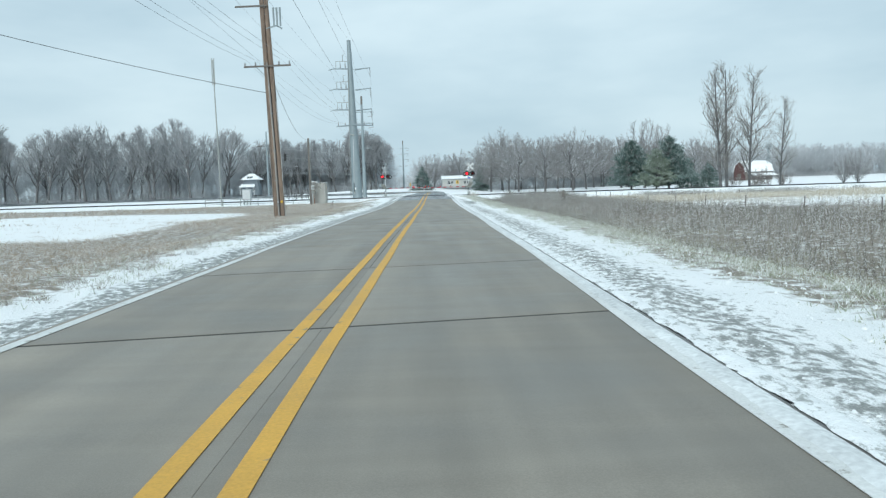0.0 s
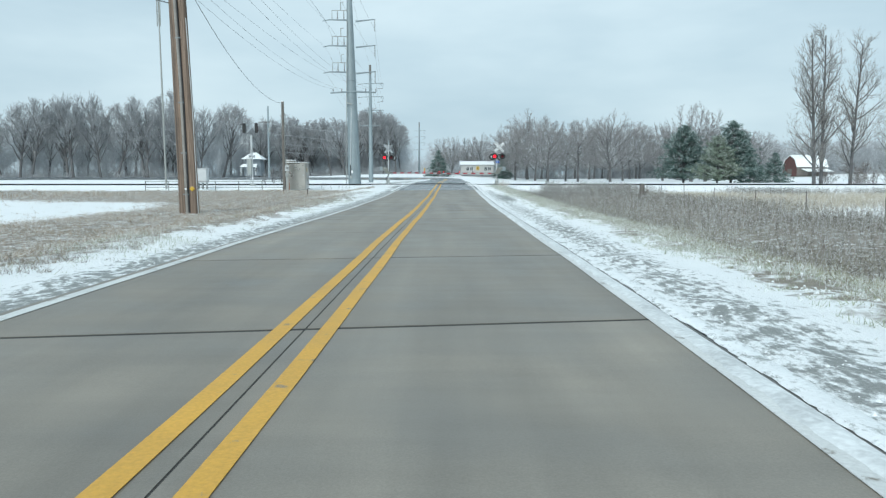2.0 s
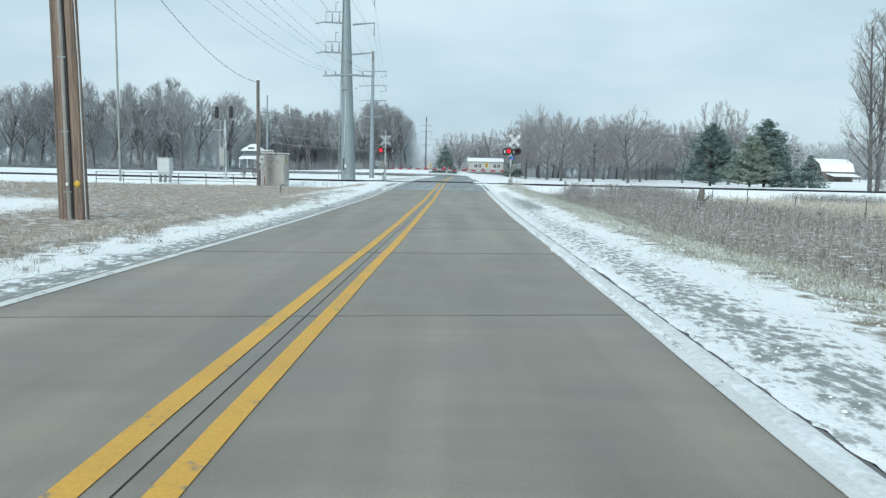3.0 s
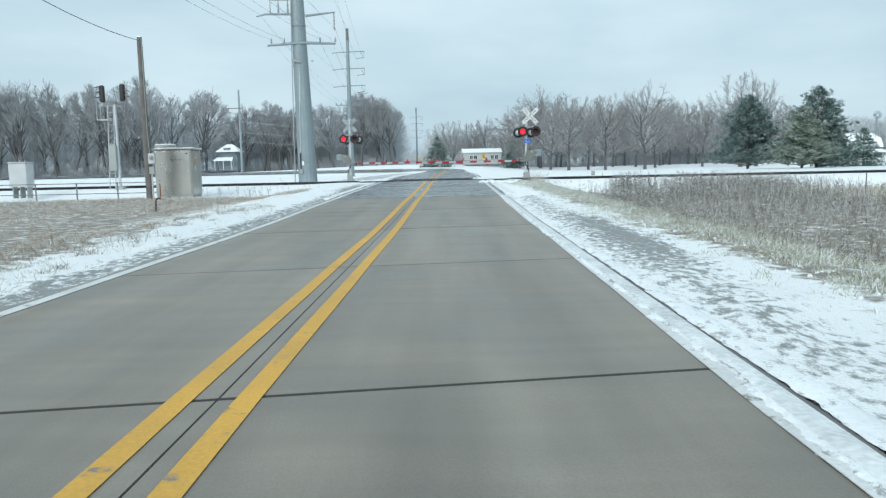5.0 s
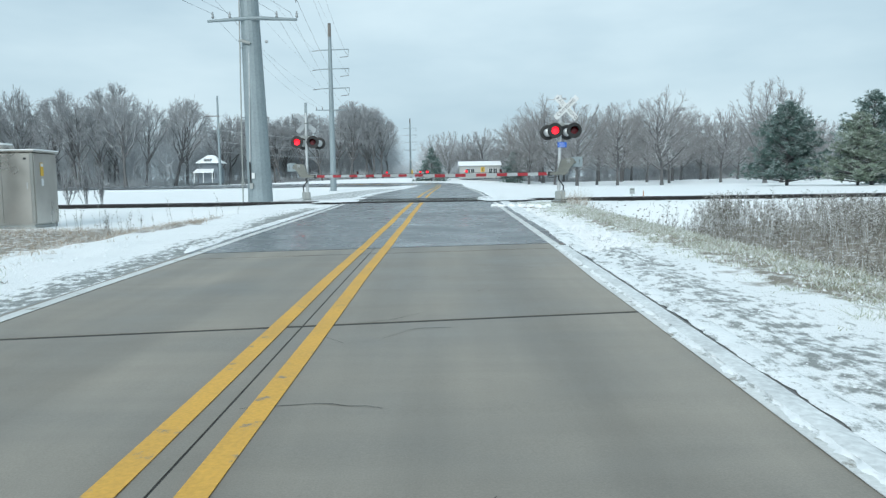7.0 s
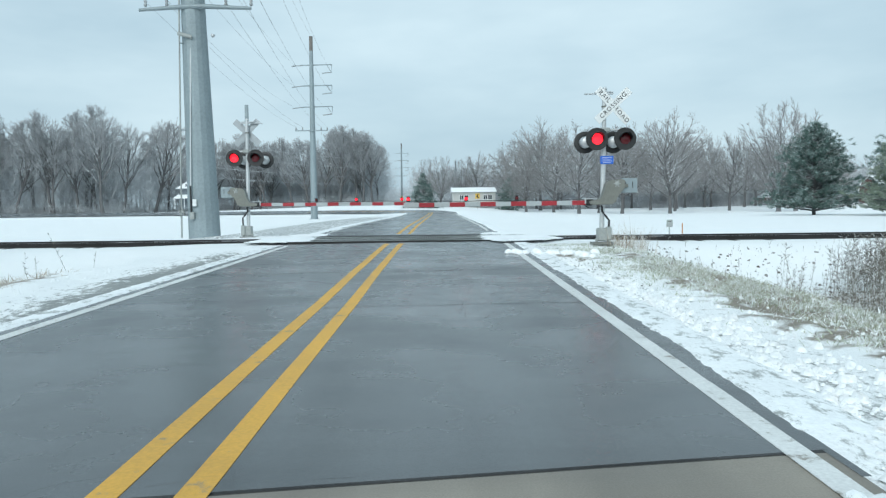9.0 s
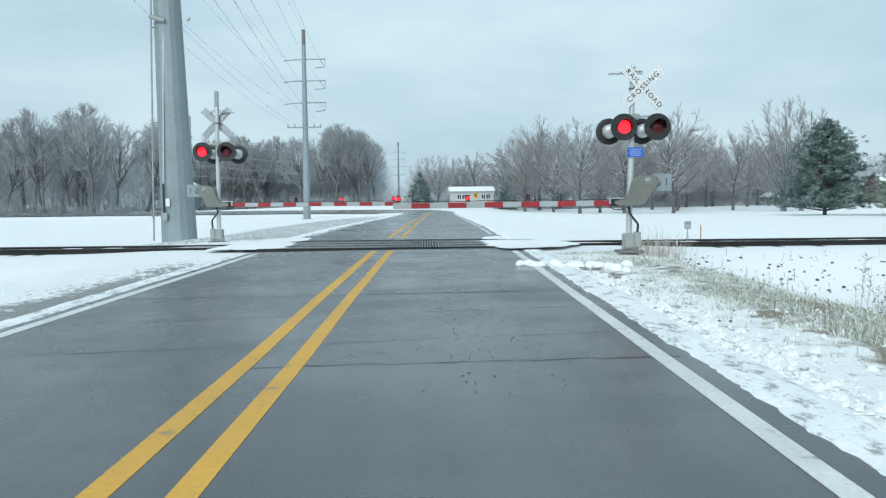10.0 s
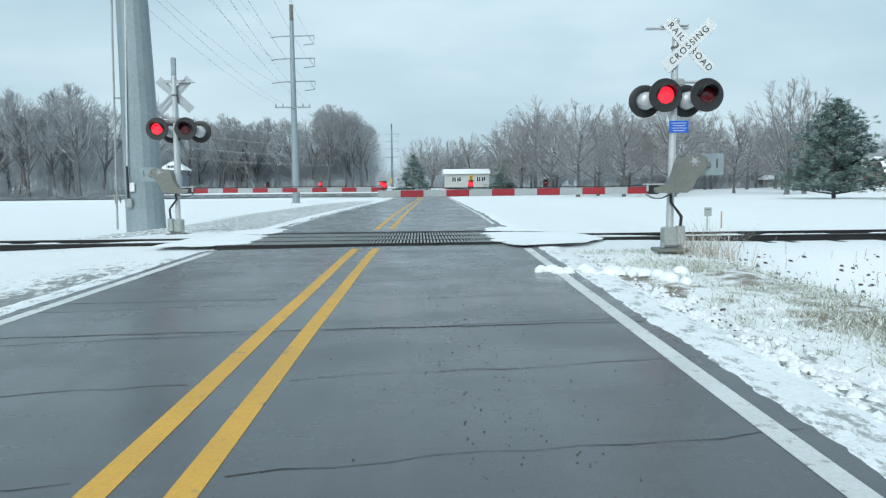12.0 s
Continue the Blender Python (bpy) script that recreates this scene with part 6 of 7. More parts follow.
def crowned(seed, h, style):
    """Limbs and twigs of a bare tree whose twigs fill a rounded crown."""
    rs = np.random.RandomState(seed)
    bole, fork, wide, mid, tall, count, lean = {
        "oak": (0.17, 0.62, 0.40, 0.59, 0.41, 26, 0.01), "wood": (0.26, 0.66, 0.27, 0.66, 0.35, 12, 0.05), "vase": (0.10, 0.30, 0.36, 0.62, 0.38, 28, 0.01)}[style]
    axes = np.array([wide, wide, tall]) * h
    middle = np.array([rs.normal(0, lean) * h, rs.normal(0, lean) * h, mid * h])
    phase = rs.rand(3) * 6.283

    def depth(p):
        """1 on the crown's lumpy outline, less within."""
        q = (p - middle) / axes
        az = np.arctan2(q[..., 1], q[..., 0])
        lump = 1 + 0.10 * np.sin(3 * az + phase[0] + 3 * q[..., 2]) + 0.07 * np.sin(5 * az + phase[1] - 4 * q[..., 2]) + 0.05 * np.sin(7 * q[..., 2] + phase[2])
        return np.linalg.norm(q, axis=-1) / lump

    def path(at, d, length, steps, wander, lift):
        pts = [at]
        for i in range(steps):
            d = unit(d + rs.normal(0, wander, d.shape) + np.array([0, 0, lift]))
            pts.append(pts[-1] + d * (length / steps)[:, None])
        return np.stack(pts, 1)

    def sprout(par, rad, per, length, steps, mix, low, wander):
        """Side shoots of the given shoots, kept within the crown."""
        n, m = par.shape[:2]
        f = low + (1 - low) * (np.arange(per)[None, :] + rs.rand(n, per)) / per
        i = np.minimum((f * (m - 1)).astype(int), m - 2)
        row = np.arange(n)[:, None]
        a, b = par[row, i], par[row, i + 1]
        at = (a + (b - a) * (f * (m - 1) - i)[..., None]).reshape(-1, 3)
        along, out = unit(b - a).reshape(-1, 3), unit((at - middle) / axes)
        d = unit(mix[0] * along + mix[1] * out + mix[2] * rs.normal(0, 0.6, at.shape) + np.array([0, 0, mix[3]]))
        ln = length * (0.6 + 0.7 * rs.rand(len(at)))
        e0, e1 = depth(at), depth(at + d * ln[:, None])
        ln = ln * np.where(e1 > 1.04, np.clip((1.04 - e0) / np.maximum(e1 - e0, 0.02), 0.3, 1), 1)
        r0 = np.minimum(np.repeat(rad, per) * 0.6, ln * 0.02 + 0.008)
        return path(at, d, ln, steps, wander, 0.03), r0

    def bars(pts, r0, taper, least):
        m = pts.shape[1] - 1
        q = np.linspace(1, taper, m + 1)
        rr = np.maximum(r0[:, None] * q[None, :], least)
        return np.concatenate([pts[:, :-1].reshape(-1, 3), pts[:, 1:].reshape(-1, 3), rr[:, :-1].reshape(-1, 1), rr[:, 1:].reshape(-1, 1)], 1)

    trunk_r = h * {"oak": 0.019, "wood": 0.0185, "vase": 0.024}[style]
    steps = 9
    zz = np.linspace(0, 1, steps + 1)
    bend = np.cumsum(rs.normal(0, 0.010, (steps + 1, 2)), 0) * h
    top = middle[:2] * 1.0
    stem = np.stack([top[0] * zz + bend[:, 0] * zz, top[1] * zz + bend[:, 1] * zz, -0.2 + (fork * h + 0.2) * zz], 1)
    trunk = bars(stem[None], np.array([trunk_r]), 0.38, 0.02)
    trunk[0, 6] *= 1.35
    # main limbs, from the trunk out to the crown
    sin_el = np.linspace(-0.55 if style != "wood" else -0.15, 0.97, count) + rs.normal(0, 0.06, count)
    sin_el = np.clip(sin_el, -0.7, 0.99)
    az = np.arange(count) * 2.4 + rs.rand(count) * 0.9
    c = np.sqrt(1 - sin_el ** 2)
    goal = middle + axes * np.stack([c * np.cos(az), c * np.sin(az), sin_el], 1) * (0.72 + 0.24 * rs.rand(count))[:, None]
    q = np.clip(bole / fork + (1 - bole / fork) * (np.arange(count) / count) ** {"oak": 0.9, "wood": 1.2, "vase": 2.0}[style], 0, 1)
    at = np.stack([np.interp(q, zz, stem[:, k]) for k in range(3)], 1)
    at[:, 2] = np.minimum(at[:, 2], goal[:, 2] - 0.02 * h)
    knee = at + (goal - at) * np.array([0.5, 0.5, 0.32 if style == "oak" else 0.5])
    t = np.linspace(0, 1, 8)[None, :, None]
    limb = (1 - t) ** 2 * at[:, None] + 2 * t * (1 - t) * knee[:, None] + t ** 2 * goal[:, None]
    limb[:, 1:] += rs.normal(0, {"vase": 0.005, "wood": 0.013, "oak": 0.010}[style] * h, limb[:, 1:].shape) * t[:, 1:]
    limb_r = trunk_r * {"vase": 0.5, "wood": 1.25, "oak": 1.0}[style] * (0.50 - 0.25 * q) * (0.7 + 0.5 * rs.rand(count))
    b1, r1 = sprout(limb, limb_r, 11 if style == "wood" else 7, (0.21 if style == "wood" else 0.15) * h, 4, (1.2, 0.3, 0.55, 0.3) if style == "vase" else (0.9, 0.35, 0.8, 0.3) if style == "wood" else (0.7, 0.5, 0.9, 0.12), 0.42 if style == "wood" else 0.22, 0.07 if style == "vase" else 0.16)
    b2, r2 = sprout(b1, r1, 6 if style == "wood" else 5, 0.075 * h, 2, (0.6, 0.55, 0.9, 0.15), 0.2, 0.2)
    b3, _ = sprout(b2, r2, 7 if style == "wood" else 9, 0.045 * h, 1, (0.6, 0.6, 0.9, 0.2), 0.15, 0.2)
    return np.concatenate([trunk, bars(limb, limb_r, 0.3, 0.02)], 0), np.concatenate([bars(b1, r1, 0.4, 0.018), bars(b2, r2, 0.5, 0.014)], 0), bars(b3, np.full(len(b3), 0.0135), 0.5, 0.01)


def bare_tree(seed, h, style, label, group, twig=None):
    limbs, fine, ends = crowned(seed, h, style) if style in ("oak", "wood", "vase") else grow(seed, h, style)
    (va, fa), (vb, fb) = prisms(fine, 3), prisms(ends if len(ends) else fine[-9:], 3, True)
    tris = np.concatenate([fa[:, [0, 1, 2]], fa[:, [0, 2, 3]], fb + len(va)], 0)
    t = thing("tree", (0, 0, -500), label, "tree", group)
    part("trunk", big_mesh("trunk", *prisms(limbs, 6), BARK, True), BARK, t, "dark trunk and limbs with snow in the forks")
    part("crown", big_mesh("crown", np.concatenate([va, vb], 0), tris, twig or TWIG), TWIG, t, "fine bare grey-brown twigs")
    return t


def plant(proto, x, y, scale, turn, z=None, tilt=0.0):
    g = float(ground_z(x, y)) if z is None else z
    t = copy_thing(proto, pose(x, y, g, 0, tilt, 0) @ pose(0, 0, 0, 0, 0, turn))
    t.scale = (scale, scale, scale)
    return t


def discard(proto):
    for o in (*proto.children_recursive, proto):
        bpy.data.objects.remove(o)


rng = random.Random(21)
WOODS, GROVE = "bare woodland edge", "bare trees standing in the snowy park"
woods_kinds = [bare_tree(100 + i, 19.0, "wood", "tall bare woodland tree with snow along its limbs", WOODS) for i in range(6)]
oak_kinds = [bare_tree(200 + i, 15.5, "oak", "broad bare park tree, snow on its branches", GROVE, PARK_TWIG) for i in range(5)]
vase_kinds = [bare_tree(300 + i, 17.0, "vase", "many-stemmed bare tree with upswept branches", GROVE, PARK_TWIG) for i in range(2)]

brush_kinds = [bare_tree(600 + i, 3.6, "shrub", "bare brush at the foot of the woods", "brush along the woods", HAZED_BRUSH_TWIG) for i in range(3)]
# woodland edge on the far side, left of the road
x = -225.0
while x < -16:
    y = 284 + 9 * math.sin(x * 0.045) + rng.uniform(-4, 4) + 50 * float(ss(-88, -74, x))
    h = rng.uniform(1.24, 1.54) * (1 - 0.13 * float(ss(-80, -60, x)))
    plant(rng.choice(woods_kinds), x, y, h * rng.uniform(0.9, 1.0), rng.uniform(0, 360), None, rng.gauss(0, 8.0))
    plant(rng.choice(woods_kinds), x + rng.uniform(-2, 2), y + rng.uniform(10, 22), h * rng.uniform(0.85, 1.15), rng.uniform(0, 360), None, rng.gauss(0, 6.0))
    x += rng.choice((2.6, 5.0, 6.5, 8.0, 9.0))
# park trees on the right of the house
for x, y, s in ((19, 262, 0.9), (26.2, 254, 1.3), (31.4, 266, 1.25), (25.6, 206, 0.94), (32.3, 206, 0.95), (39.2, 203, 1.04), (58.5, 228, 0.95), (31.9, 222, 0.85), (43.4, 250, 1.1), (46.9, 240, 0.95), (48.0, 228, 0.9),
                (55.5, 248, 1.1), (26.2, 235, 1.0), (20.8, 240, 0.95), (62, 262, 1.1), (74, 258, 1.0), (79, 250, 0.9), (84, 264, 1.0), (92, 258, 0.95), (24, 284, 1.2), (36, 286, 1.15), (44, 278, 1.2), (28, 276, 1.1),
                (55, 284, 1.2), (65, 280, 1.15), (76, 284, 1.1), (88, 284, 1.1), (98, 276, 1.05), (108, 282, 1.0), (20.5, 240, 0.55), (14, 284, 0.9), (70, 272, 1.1), (50, 274, 1.1)):
    plant(rng.choice(oak_kinds), x + rng.uniform(-0.5, 0.5), y, s, rng.uniform(0, 360))
for x, y, s in ((61.5, 213, 1.1), (66.0, 216, 1.02), (66.5, 121.5, 0.30), (68.6, 121.0, 0.34), (3.5, 276, 0.72), (0.5, 281, 0.7), (10, 290, 0.75)):
    plant(rng.choice(vase_kinds), x, y, s, rng.uniform(0, 360))

POPLARS = "row of tall poplars beyond the track"
poplar_kinds = [bare_tree(400 + i, 20.5, "poplar", "tall upright bare poplar beyond the track", POPLARS, POPLAR_TWIG) for i in range(3)]
for i, (x, y, s) in enumerate(((46.4, 121.0, 0.97), (47.9, 122.0, 0.99), (51.3, 121.5, 0.95), (56.0, 121.0, 0.72))):
    plant(poplar_kinds[i % 3], x, y, s, 70 * i, float(ground_z(x, y)) - 0.1)
shrub_kinds = [bare_tree(500 + i, 3.2, "shrub", "low bare brown shrub beside the track", "bare shrubs", SHRUB_TWIG) for i in range(3)]
for x, y, s in ((50.6, 126, 0.6), (54.6, 122.5, 0.6), (55.4, 127, 0.9), (58, 124, 0.7), (51.8, 120.8, 0.45)):
    plant(rng.choice(shrub_kinds), x, y, s, rng.uniform(0, 360))
sapling_kinds = [bare_tree(540 + i, 2.4, "sapling", "clump of thin bare saplings beyond the track", "bare saplings") for i in range(2)]
for x, y, s in ((-17.6, 112.2, 0.9), (-18.6, 112.6, 1.0), (-19.5, 112.4, 0.85), (-20.6, 113.0, 0.7)):
    plant(rng.choice(sapling_kinds), x, y, s, rng.uniform(0, 360))
for i in range(22):
    x = -205 + 8.6 * i
    plant(rng.choice(brush_kinds), x, 280 + 9 * math.sin(x * 0.045) + rng.uniform(-3, 3) + 50 * float(ss(-88, -74, x)), rng.uniform(0.5, 0.9), rng.uniform(0, 360))
for p in (*sapling_kinds, *brush_kinds, *woods_kinds, *oak_kinds, *vase_kinds, *poplar_kinds, *shrub_kinds):
    discard(p)


# ---- evergreens ----
def evergreen(seed, h, width, label, needles, style):
    rnd = np.random.RandomState(seed)
    limbs, tips = [(0, 0, -0.2, 0, 0, h * 0.97, h * 0.019 + 0.03, 0.03)], []
    whorls = int(h * 3.4)
    for i in range(whorls):
        q = i / whorls
        z = h * (0.05 + 0.92 * q)
        reach = width * 0.70 * ((1 - q) ** 0.78 if style == "pine" else (1 - q) ** 0.9) * (0.85 + 0.3 * rnd.rand())
        if style == "pine":
            reach *= 0.88 + 0.16 * math.sin(2.6 * q * math.pi + 0.8) ** 2
        for k in range(7 if q < 0.8 else 5):
            a = rnd.rand() * 6.283
            ln = max(0.25, reach * (0.7 + 0.4 * rnd.rand()))
            rise = (0.15 + 0.5 * q) * ln if style == "pine" else (-0.12 + 0.4 * q) * ln
            end = np.array([ln * math.cos(a), ln * math.sin(a), z + rise])
            limbs.append((0, 0, z, *end, 0.03 + 0.012 * ln, 0.012))
            m = max(2, int(ln * 3.2))
            for j in range(m):
                f = 0.35 + 0.65 * (j + rnd.rand()) / m
                c = np.array([0, 0, z]) * (1 - f) + end * f
                tips.append(c + rnd.normal(0, 1, 3) * np.array([0.10 + 0.06 * ln, 0.10 + 0.06 * ln, 0.05 + 0.02 * ln]))
    tips = np.array(tips)
    per = 24
    n = len(tips) * per
    c = np.repeat(tips, per, 0)
    d = rnd.normal(0, 1, (n, 3))
    d[:, 2] = np.abs(d[:, 2]) * 0.6 + 0.05
    d[:, :2] += 0.6 * c[:, :2] / (np.linalg.norm(c[:, :2], axis=1)[:, None] + 0.3)
    d /= np.linalg.norm(d, axis=1)[:, None]
    ln = (0.22 + 0.26 * rnd.rand(n))[:, None] * (h / 11) ** 0.4
    side = np.cross(d, rnd.normal(0, 1, (n, 3)))
    side /= np.linalg.norm(side, axis=1)[:, None]
    w = 0.017 + 0.017 * rnd.rand(n)[:, None]
    c = c + rnd.normal(0, 0.07, (n, 3))
    verts = np.stack([c - side * w, c + side * w, c + d * ln], 1).reshape(-1, 3)
    t = thing("evergreen", (0, 0, -500), label, "evergreen tree", "evergreens beyond the track")
    part("trunk", big_mesh("trunk", *prisms(limbs, 5), BARK, True), BARK, t)
    part("crown", big_mesh("crown", verts, np.arange(n * 3).reshape(-1, 3), needles), needles, t, "dark snow-dusted needles")
    return t


for seed, x, y, h, w, s in ((1, 45.9, 170.4, 11.2, 9.6, "pine"), (2, 50.9, 159.8, 11.2, 8.8, "pine"), (3, 46.9, 155.5, 8.3, 6.6, "pale"), (5, 59.4, 172.5, 7.0, 5.0, "spruce"), (4, 64.3, 172.5, 6.0, 5.2, "spruce"),
                            (6, -0.8, 252.0, 8.0, 5.8, "spruce"), (7, 18.6, 252.5, 8.0, 5.2, "spruce")):
    t = evergreen(seed, h, w, "yellowish young pine dusted with snow" if s == "pale" else "dark green pine with snow on its boughs" if s == "pine" else "small dark spruce under snow", PALE_NEEDLES if s == "pale" else NEEDLES, "pine" if s == "pale" else s)
    t.matrix_basis = pose(x, y, float(ground_z(x, y)) - 0.05)

# ---- far woods on the horizon ----
rnd = np.random.RandomState(4)


def far_woods(name, x0, x1, y0, y1, count, h, label):
    segs, shoots = [], []
    for i in range(count):
        x, y = x0 + (x1 - x0) * rnd.rand(), y0 + (y1 - y0) * rnd.rand()
        z, hh = float(ground_z(x, y)) - 0.5, h * (0.7 + 0.45 * rnd.rand())
        segs.append((x, y, z, x + rnd.normal(0, 0.6), y, z + hh * 0.8, 0.11, 0.05))
        for k in range(28):
            q = 0.16 + 0.8 * rnd.rand()
            a, ln = rnd.rand() * 6.283, hh * 0.3 * (1.15 - q)
            p = np.array([x, y, z + hh * 0.8 * q])
            e = p + np.array([math.cos(a) * ln, math.sin(a) * ln, ln * 0.9])
            shoots.append((*p, *e, 0.09, 0.0))
            for j in range(4):
                f = p + (e - p) * (0.4 + 0.6 * rnd.rand())
                shoots.append((*f, *(f + rnd.normal(0, 0.42 * ln, 3) + np.array([0, 0, 0.3 * ln])), 0.05, 0.0))
        for k in range(16):
            a, ln = rnd.rand() * 6.283, 1.0 + 3.0 * rnd.rand()
            p = np.array([x + rnd.normal(0, 1.2), y + rnd.normal(0, 1.2), z])
            shoots.append((*p, *(p + np.array([math.cos(a) * 0.3 * ln, math.sin(a) * 0.3 * ln, ln])), 0.05, 0.0))
    (va, fa), (vb, fb) = prisms(segs, 3), prisms(shoots, 3, True)
    tris = np.concatenate([fa[:, [0, 1, 2]], fa[:, [0, 2, 3]], fb + len(va)], 0)
    ob = part(name, big_mesh(name, np.concatenate([va, vb], 0), tris, HAZED_FAR_TWIG), HAZED_FAR_TWIG)
    return tagged(ob, label, "woods", kind="stuff")


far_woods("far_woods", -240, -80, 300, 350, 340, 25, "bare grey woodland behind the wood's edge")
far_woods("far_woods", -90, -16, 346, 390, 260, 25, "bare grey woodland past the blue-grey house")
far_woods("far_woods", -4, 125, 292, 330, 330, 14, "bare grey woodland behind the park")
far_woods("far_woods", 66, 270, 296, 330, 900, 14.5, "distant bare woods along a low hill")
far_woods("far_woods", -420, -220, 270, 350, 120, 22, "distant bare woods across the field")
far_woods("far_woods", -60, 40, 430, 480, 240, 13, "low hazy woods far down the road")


# undergrowth that closes the foot of the woods
stems = []
for i in range(17000):
    x = -225 + 210 * rnd.rand()
    y = 286 + 9 * math.sin(x * 0.045) + 50 * float(ss(-88, -74, x)) + rnd.rand() * 30
    z, ln = float(ground_z(x, y)) - 0.1, 1.4 + 5.5 * rnd.rand() ** 1.8
    stems.append((x, y, z, x + rnd.normal(0, 0.22 * ln), y + rnd.normal(0, 0.22 * ln), z + ln, 0.065, 0.0))
for i in range(3600):
    x, y = -6 + 128 * rnd.rand(), 288 + 14 * rnd.rand()
    z, ln = float(ground_z(x, y)) - 0.1, 1.2 + 2.6 * rnd.rand() ** 1.5
    stems.append((x, y, z, x + rnd.normal(0, 0.3 * ln), y + rnd.normal(0, 0.3 * ln), z + ln, 0.06, 0.0))
verts, faces = prisms(stems, 3, True)
tagged(part("undergrowth", big_mesh("undergrowth", verts, faces, HAZED_BRUSH_TWIG), HAZED_BRUSH_TWIG), "bare brush closing the foot of the woods", "brush", kind="stuff")


# ---- grass and weeds ----
def blades(name, pts, height, width, lean, per, material, label, jitter=0.12):
    """Tufts of pointed blades at the given places."""
    n = len(pts) * per
    c = np.repeat(pts, per, 0) + np.concatenate([rnd.normal(0, jitter, (n, 2)), np.zeros((n, 1))], 1)
    hh = np.repeat(height, per) * (0.5 + 0.7 * rnd.rand(n))
    a = rnd.rand(n) * 6.283
    tilt = np.abs(rnd.normal(0, lean, n))
    top = c + np.stack([np.cos(a) * tilt * hh, np.sin(a) * tilt * hh, hh], 1)
    b = rnd.rand(n) * 6.283
    off = np.stack([np.cos(b), np.sin(b), np.zeros(n)], 1) * (width * (0.6 + 0.8 * rnd.rand(n)))[:, None]
    verts = np.stack([c - off, c + off, top], 1).reshape(-1, 3)
    ob = part(name, big_mesh(name, verts, np.arange(n * 3).reshape(-1, 3), material), material)
    return tagged(ob, label, "grass", kind="stuff")


def scatter(n, x0, x1, y0, y1, keep):
    x, y = x0 + (x1 - x0) * rnd.rand(n), y0 + (y1 - y0) * rnd.rand(n)
    k = rnd.rand(n) < keep(x, y)
    x, y = x[k], y[k]
    x = x + aside(y)
    return np.stack([x, y, ground_z(x, y) - 0.02], 1)


def patchy(x, y, s, seed):
    return 0.5 + 0.5 * wobble(x, y, s, seed) 


# left field of short dead grass
pts = scatter(60000, -34, -6.4, -2, 97, lambda x, y: np.clip(soil_amount(x, y) * 1.5, 0, 1) * (0.35 + 0.65 * patchy(x, y, 1.7, 3.0)) * ss(-34, -14, x))
blades("dead_grass", pts, 0.05 + 0.08 * rnd.rand(len(pts)) + 0.06 * patchy(pts[:, 0], pts[:, 1], 4.0, 1.0), 0.0075, 1.6, 9, TAN_GRASS, "matted tan dead grass poking through thin snow")
pts = scatter(26000, -95, -24, 5, 97, lambda x, y: np.clip(soil_amount(x, y) * 1.5, 0, 1) * patchy(x, y, 3.0, 3.0))
blades("dead_grass", pts, 0.14 + 0.14 * rnd.rand(len(pts)), 0.022, 1.2, 6, TAN_GRASS, "tan dead grass of the far field", 0.3)
# frosted verge grass along the right side
pts = scatter(64000, 3.4, 10.5, -2, 101, lambda x, y: ss(3.5, 5.2, x + 0.45 * wobble(x, y, 1.3)) * (0.25 + 0.75 * patchy(x, y, 0.8, 2.0)) * ss(101, 96, y - 0.2 * np.clip(x - 5, 0, 4)) * ss(11.5, 6.5, x))
blades("frosted_grass", pts, (0.03 + 0.08 * rnd.rand(len(pts)) * ss(3.6, 5.4, pts[:, 0])) * (1 - 0.45 * ss(82, 90, pts[:, 1])), 0.007, 1.9, 8, BANK_GRASS, "short frosted verge grass")
pts = scatter(26000, -8.2, -4.8, -2, 98, lambda x, y: ss(86, 76, y) * ss(-4.8, -5.9, x + 0.4 * wobble(x, y, 1.4)) * patchy(x, y, 0.9, 2.0) * patchy(x, y, 2.4, 5.0))
blades("frosted_grass", pts, 0.05 + 0.09 * rnd.rand(len(pts)), 0.006, 1.3, 6, FROST_GRASS, "short frosted grass at the verge's foot")
pts = scatter(36000, 2.9, 9.0, 86.0, 103.2, lambda x, y: np.exp(-((x - 4.75 - 0.05 * (102 - y)) / 0.95) ** 2) * (0.06 + 0.94 * patchy(x, y, 0.5, 1.0) * patchy(x, y, 1.1, 4.0)))
blades("frosted_grass", pts, 0.025 + 0.05 * rnd.rand(len(pts)), 0.009, 1.7, 7, FROST_GRASS, "pale grass round the foot of the signal")

# ragged tufts where the verge meets the fields
pts = scatter(8500, 3.5, 6.8, -2, 97, lambda x, y: np.exp(-((x - 4.9 - 0.5 * wobble(x, y, 2.0)) / 0.8) ** 2))
blades("grass_tufts", pts, 0.04 + 0.09 * rnd.rand(len(pts)), 0.007, 1.2, 24, FROST_GRASS, "frosted tufts of grass along the verge", 0.07)
pts = scatter(6500, 3.6, 6.4, -2, 90, lambda x, y: np.exp(-((x - 4.75 - 0.4 * wobble(x, y, 2.0)) / 0.6) ** 2) * ss(0.35, 0.6, patchy(x, y, 0.55, 2.0)))
blades("grass_tufts", pts, 0.025 + 0.06 * rnd.rand(len(pts)), 0.007, 1.6, 16, BANK_GRASS, "low green tufts poking out of the verge snow", 0.06)
pts = scatter(2200, -8.2, -5.2, -2, 82, lambda x, y: np.exp(-((x + 6.4 - 0.4 * wobble(x, y, 2.0)) / 0.6) ** 2))
blades("grass_tufts", pts, 0.05 + 0.09 * rnd.rand(len(pts)), 0.006, 1.1, 26, MATTED, "frosted tufts of grass along the verge", 0.07)
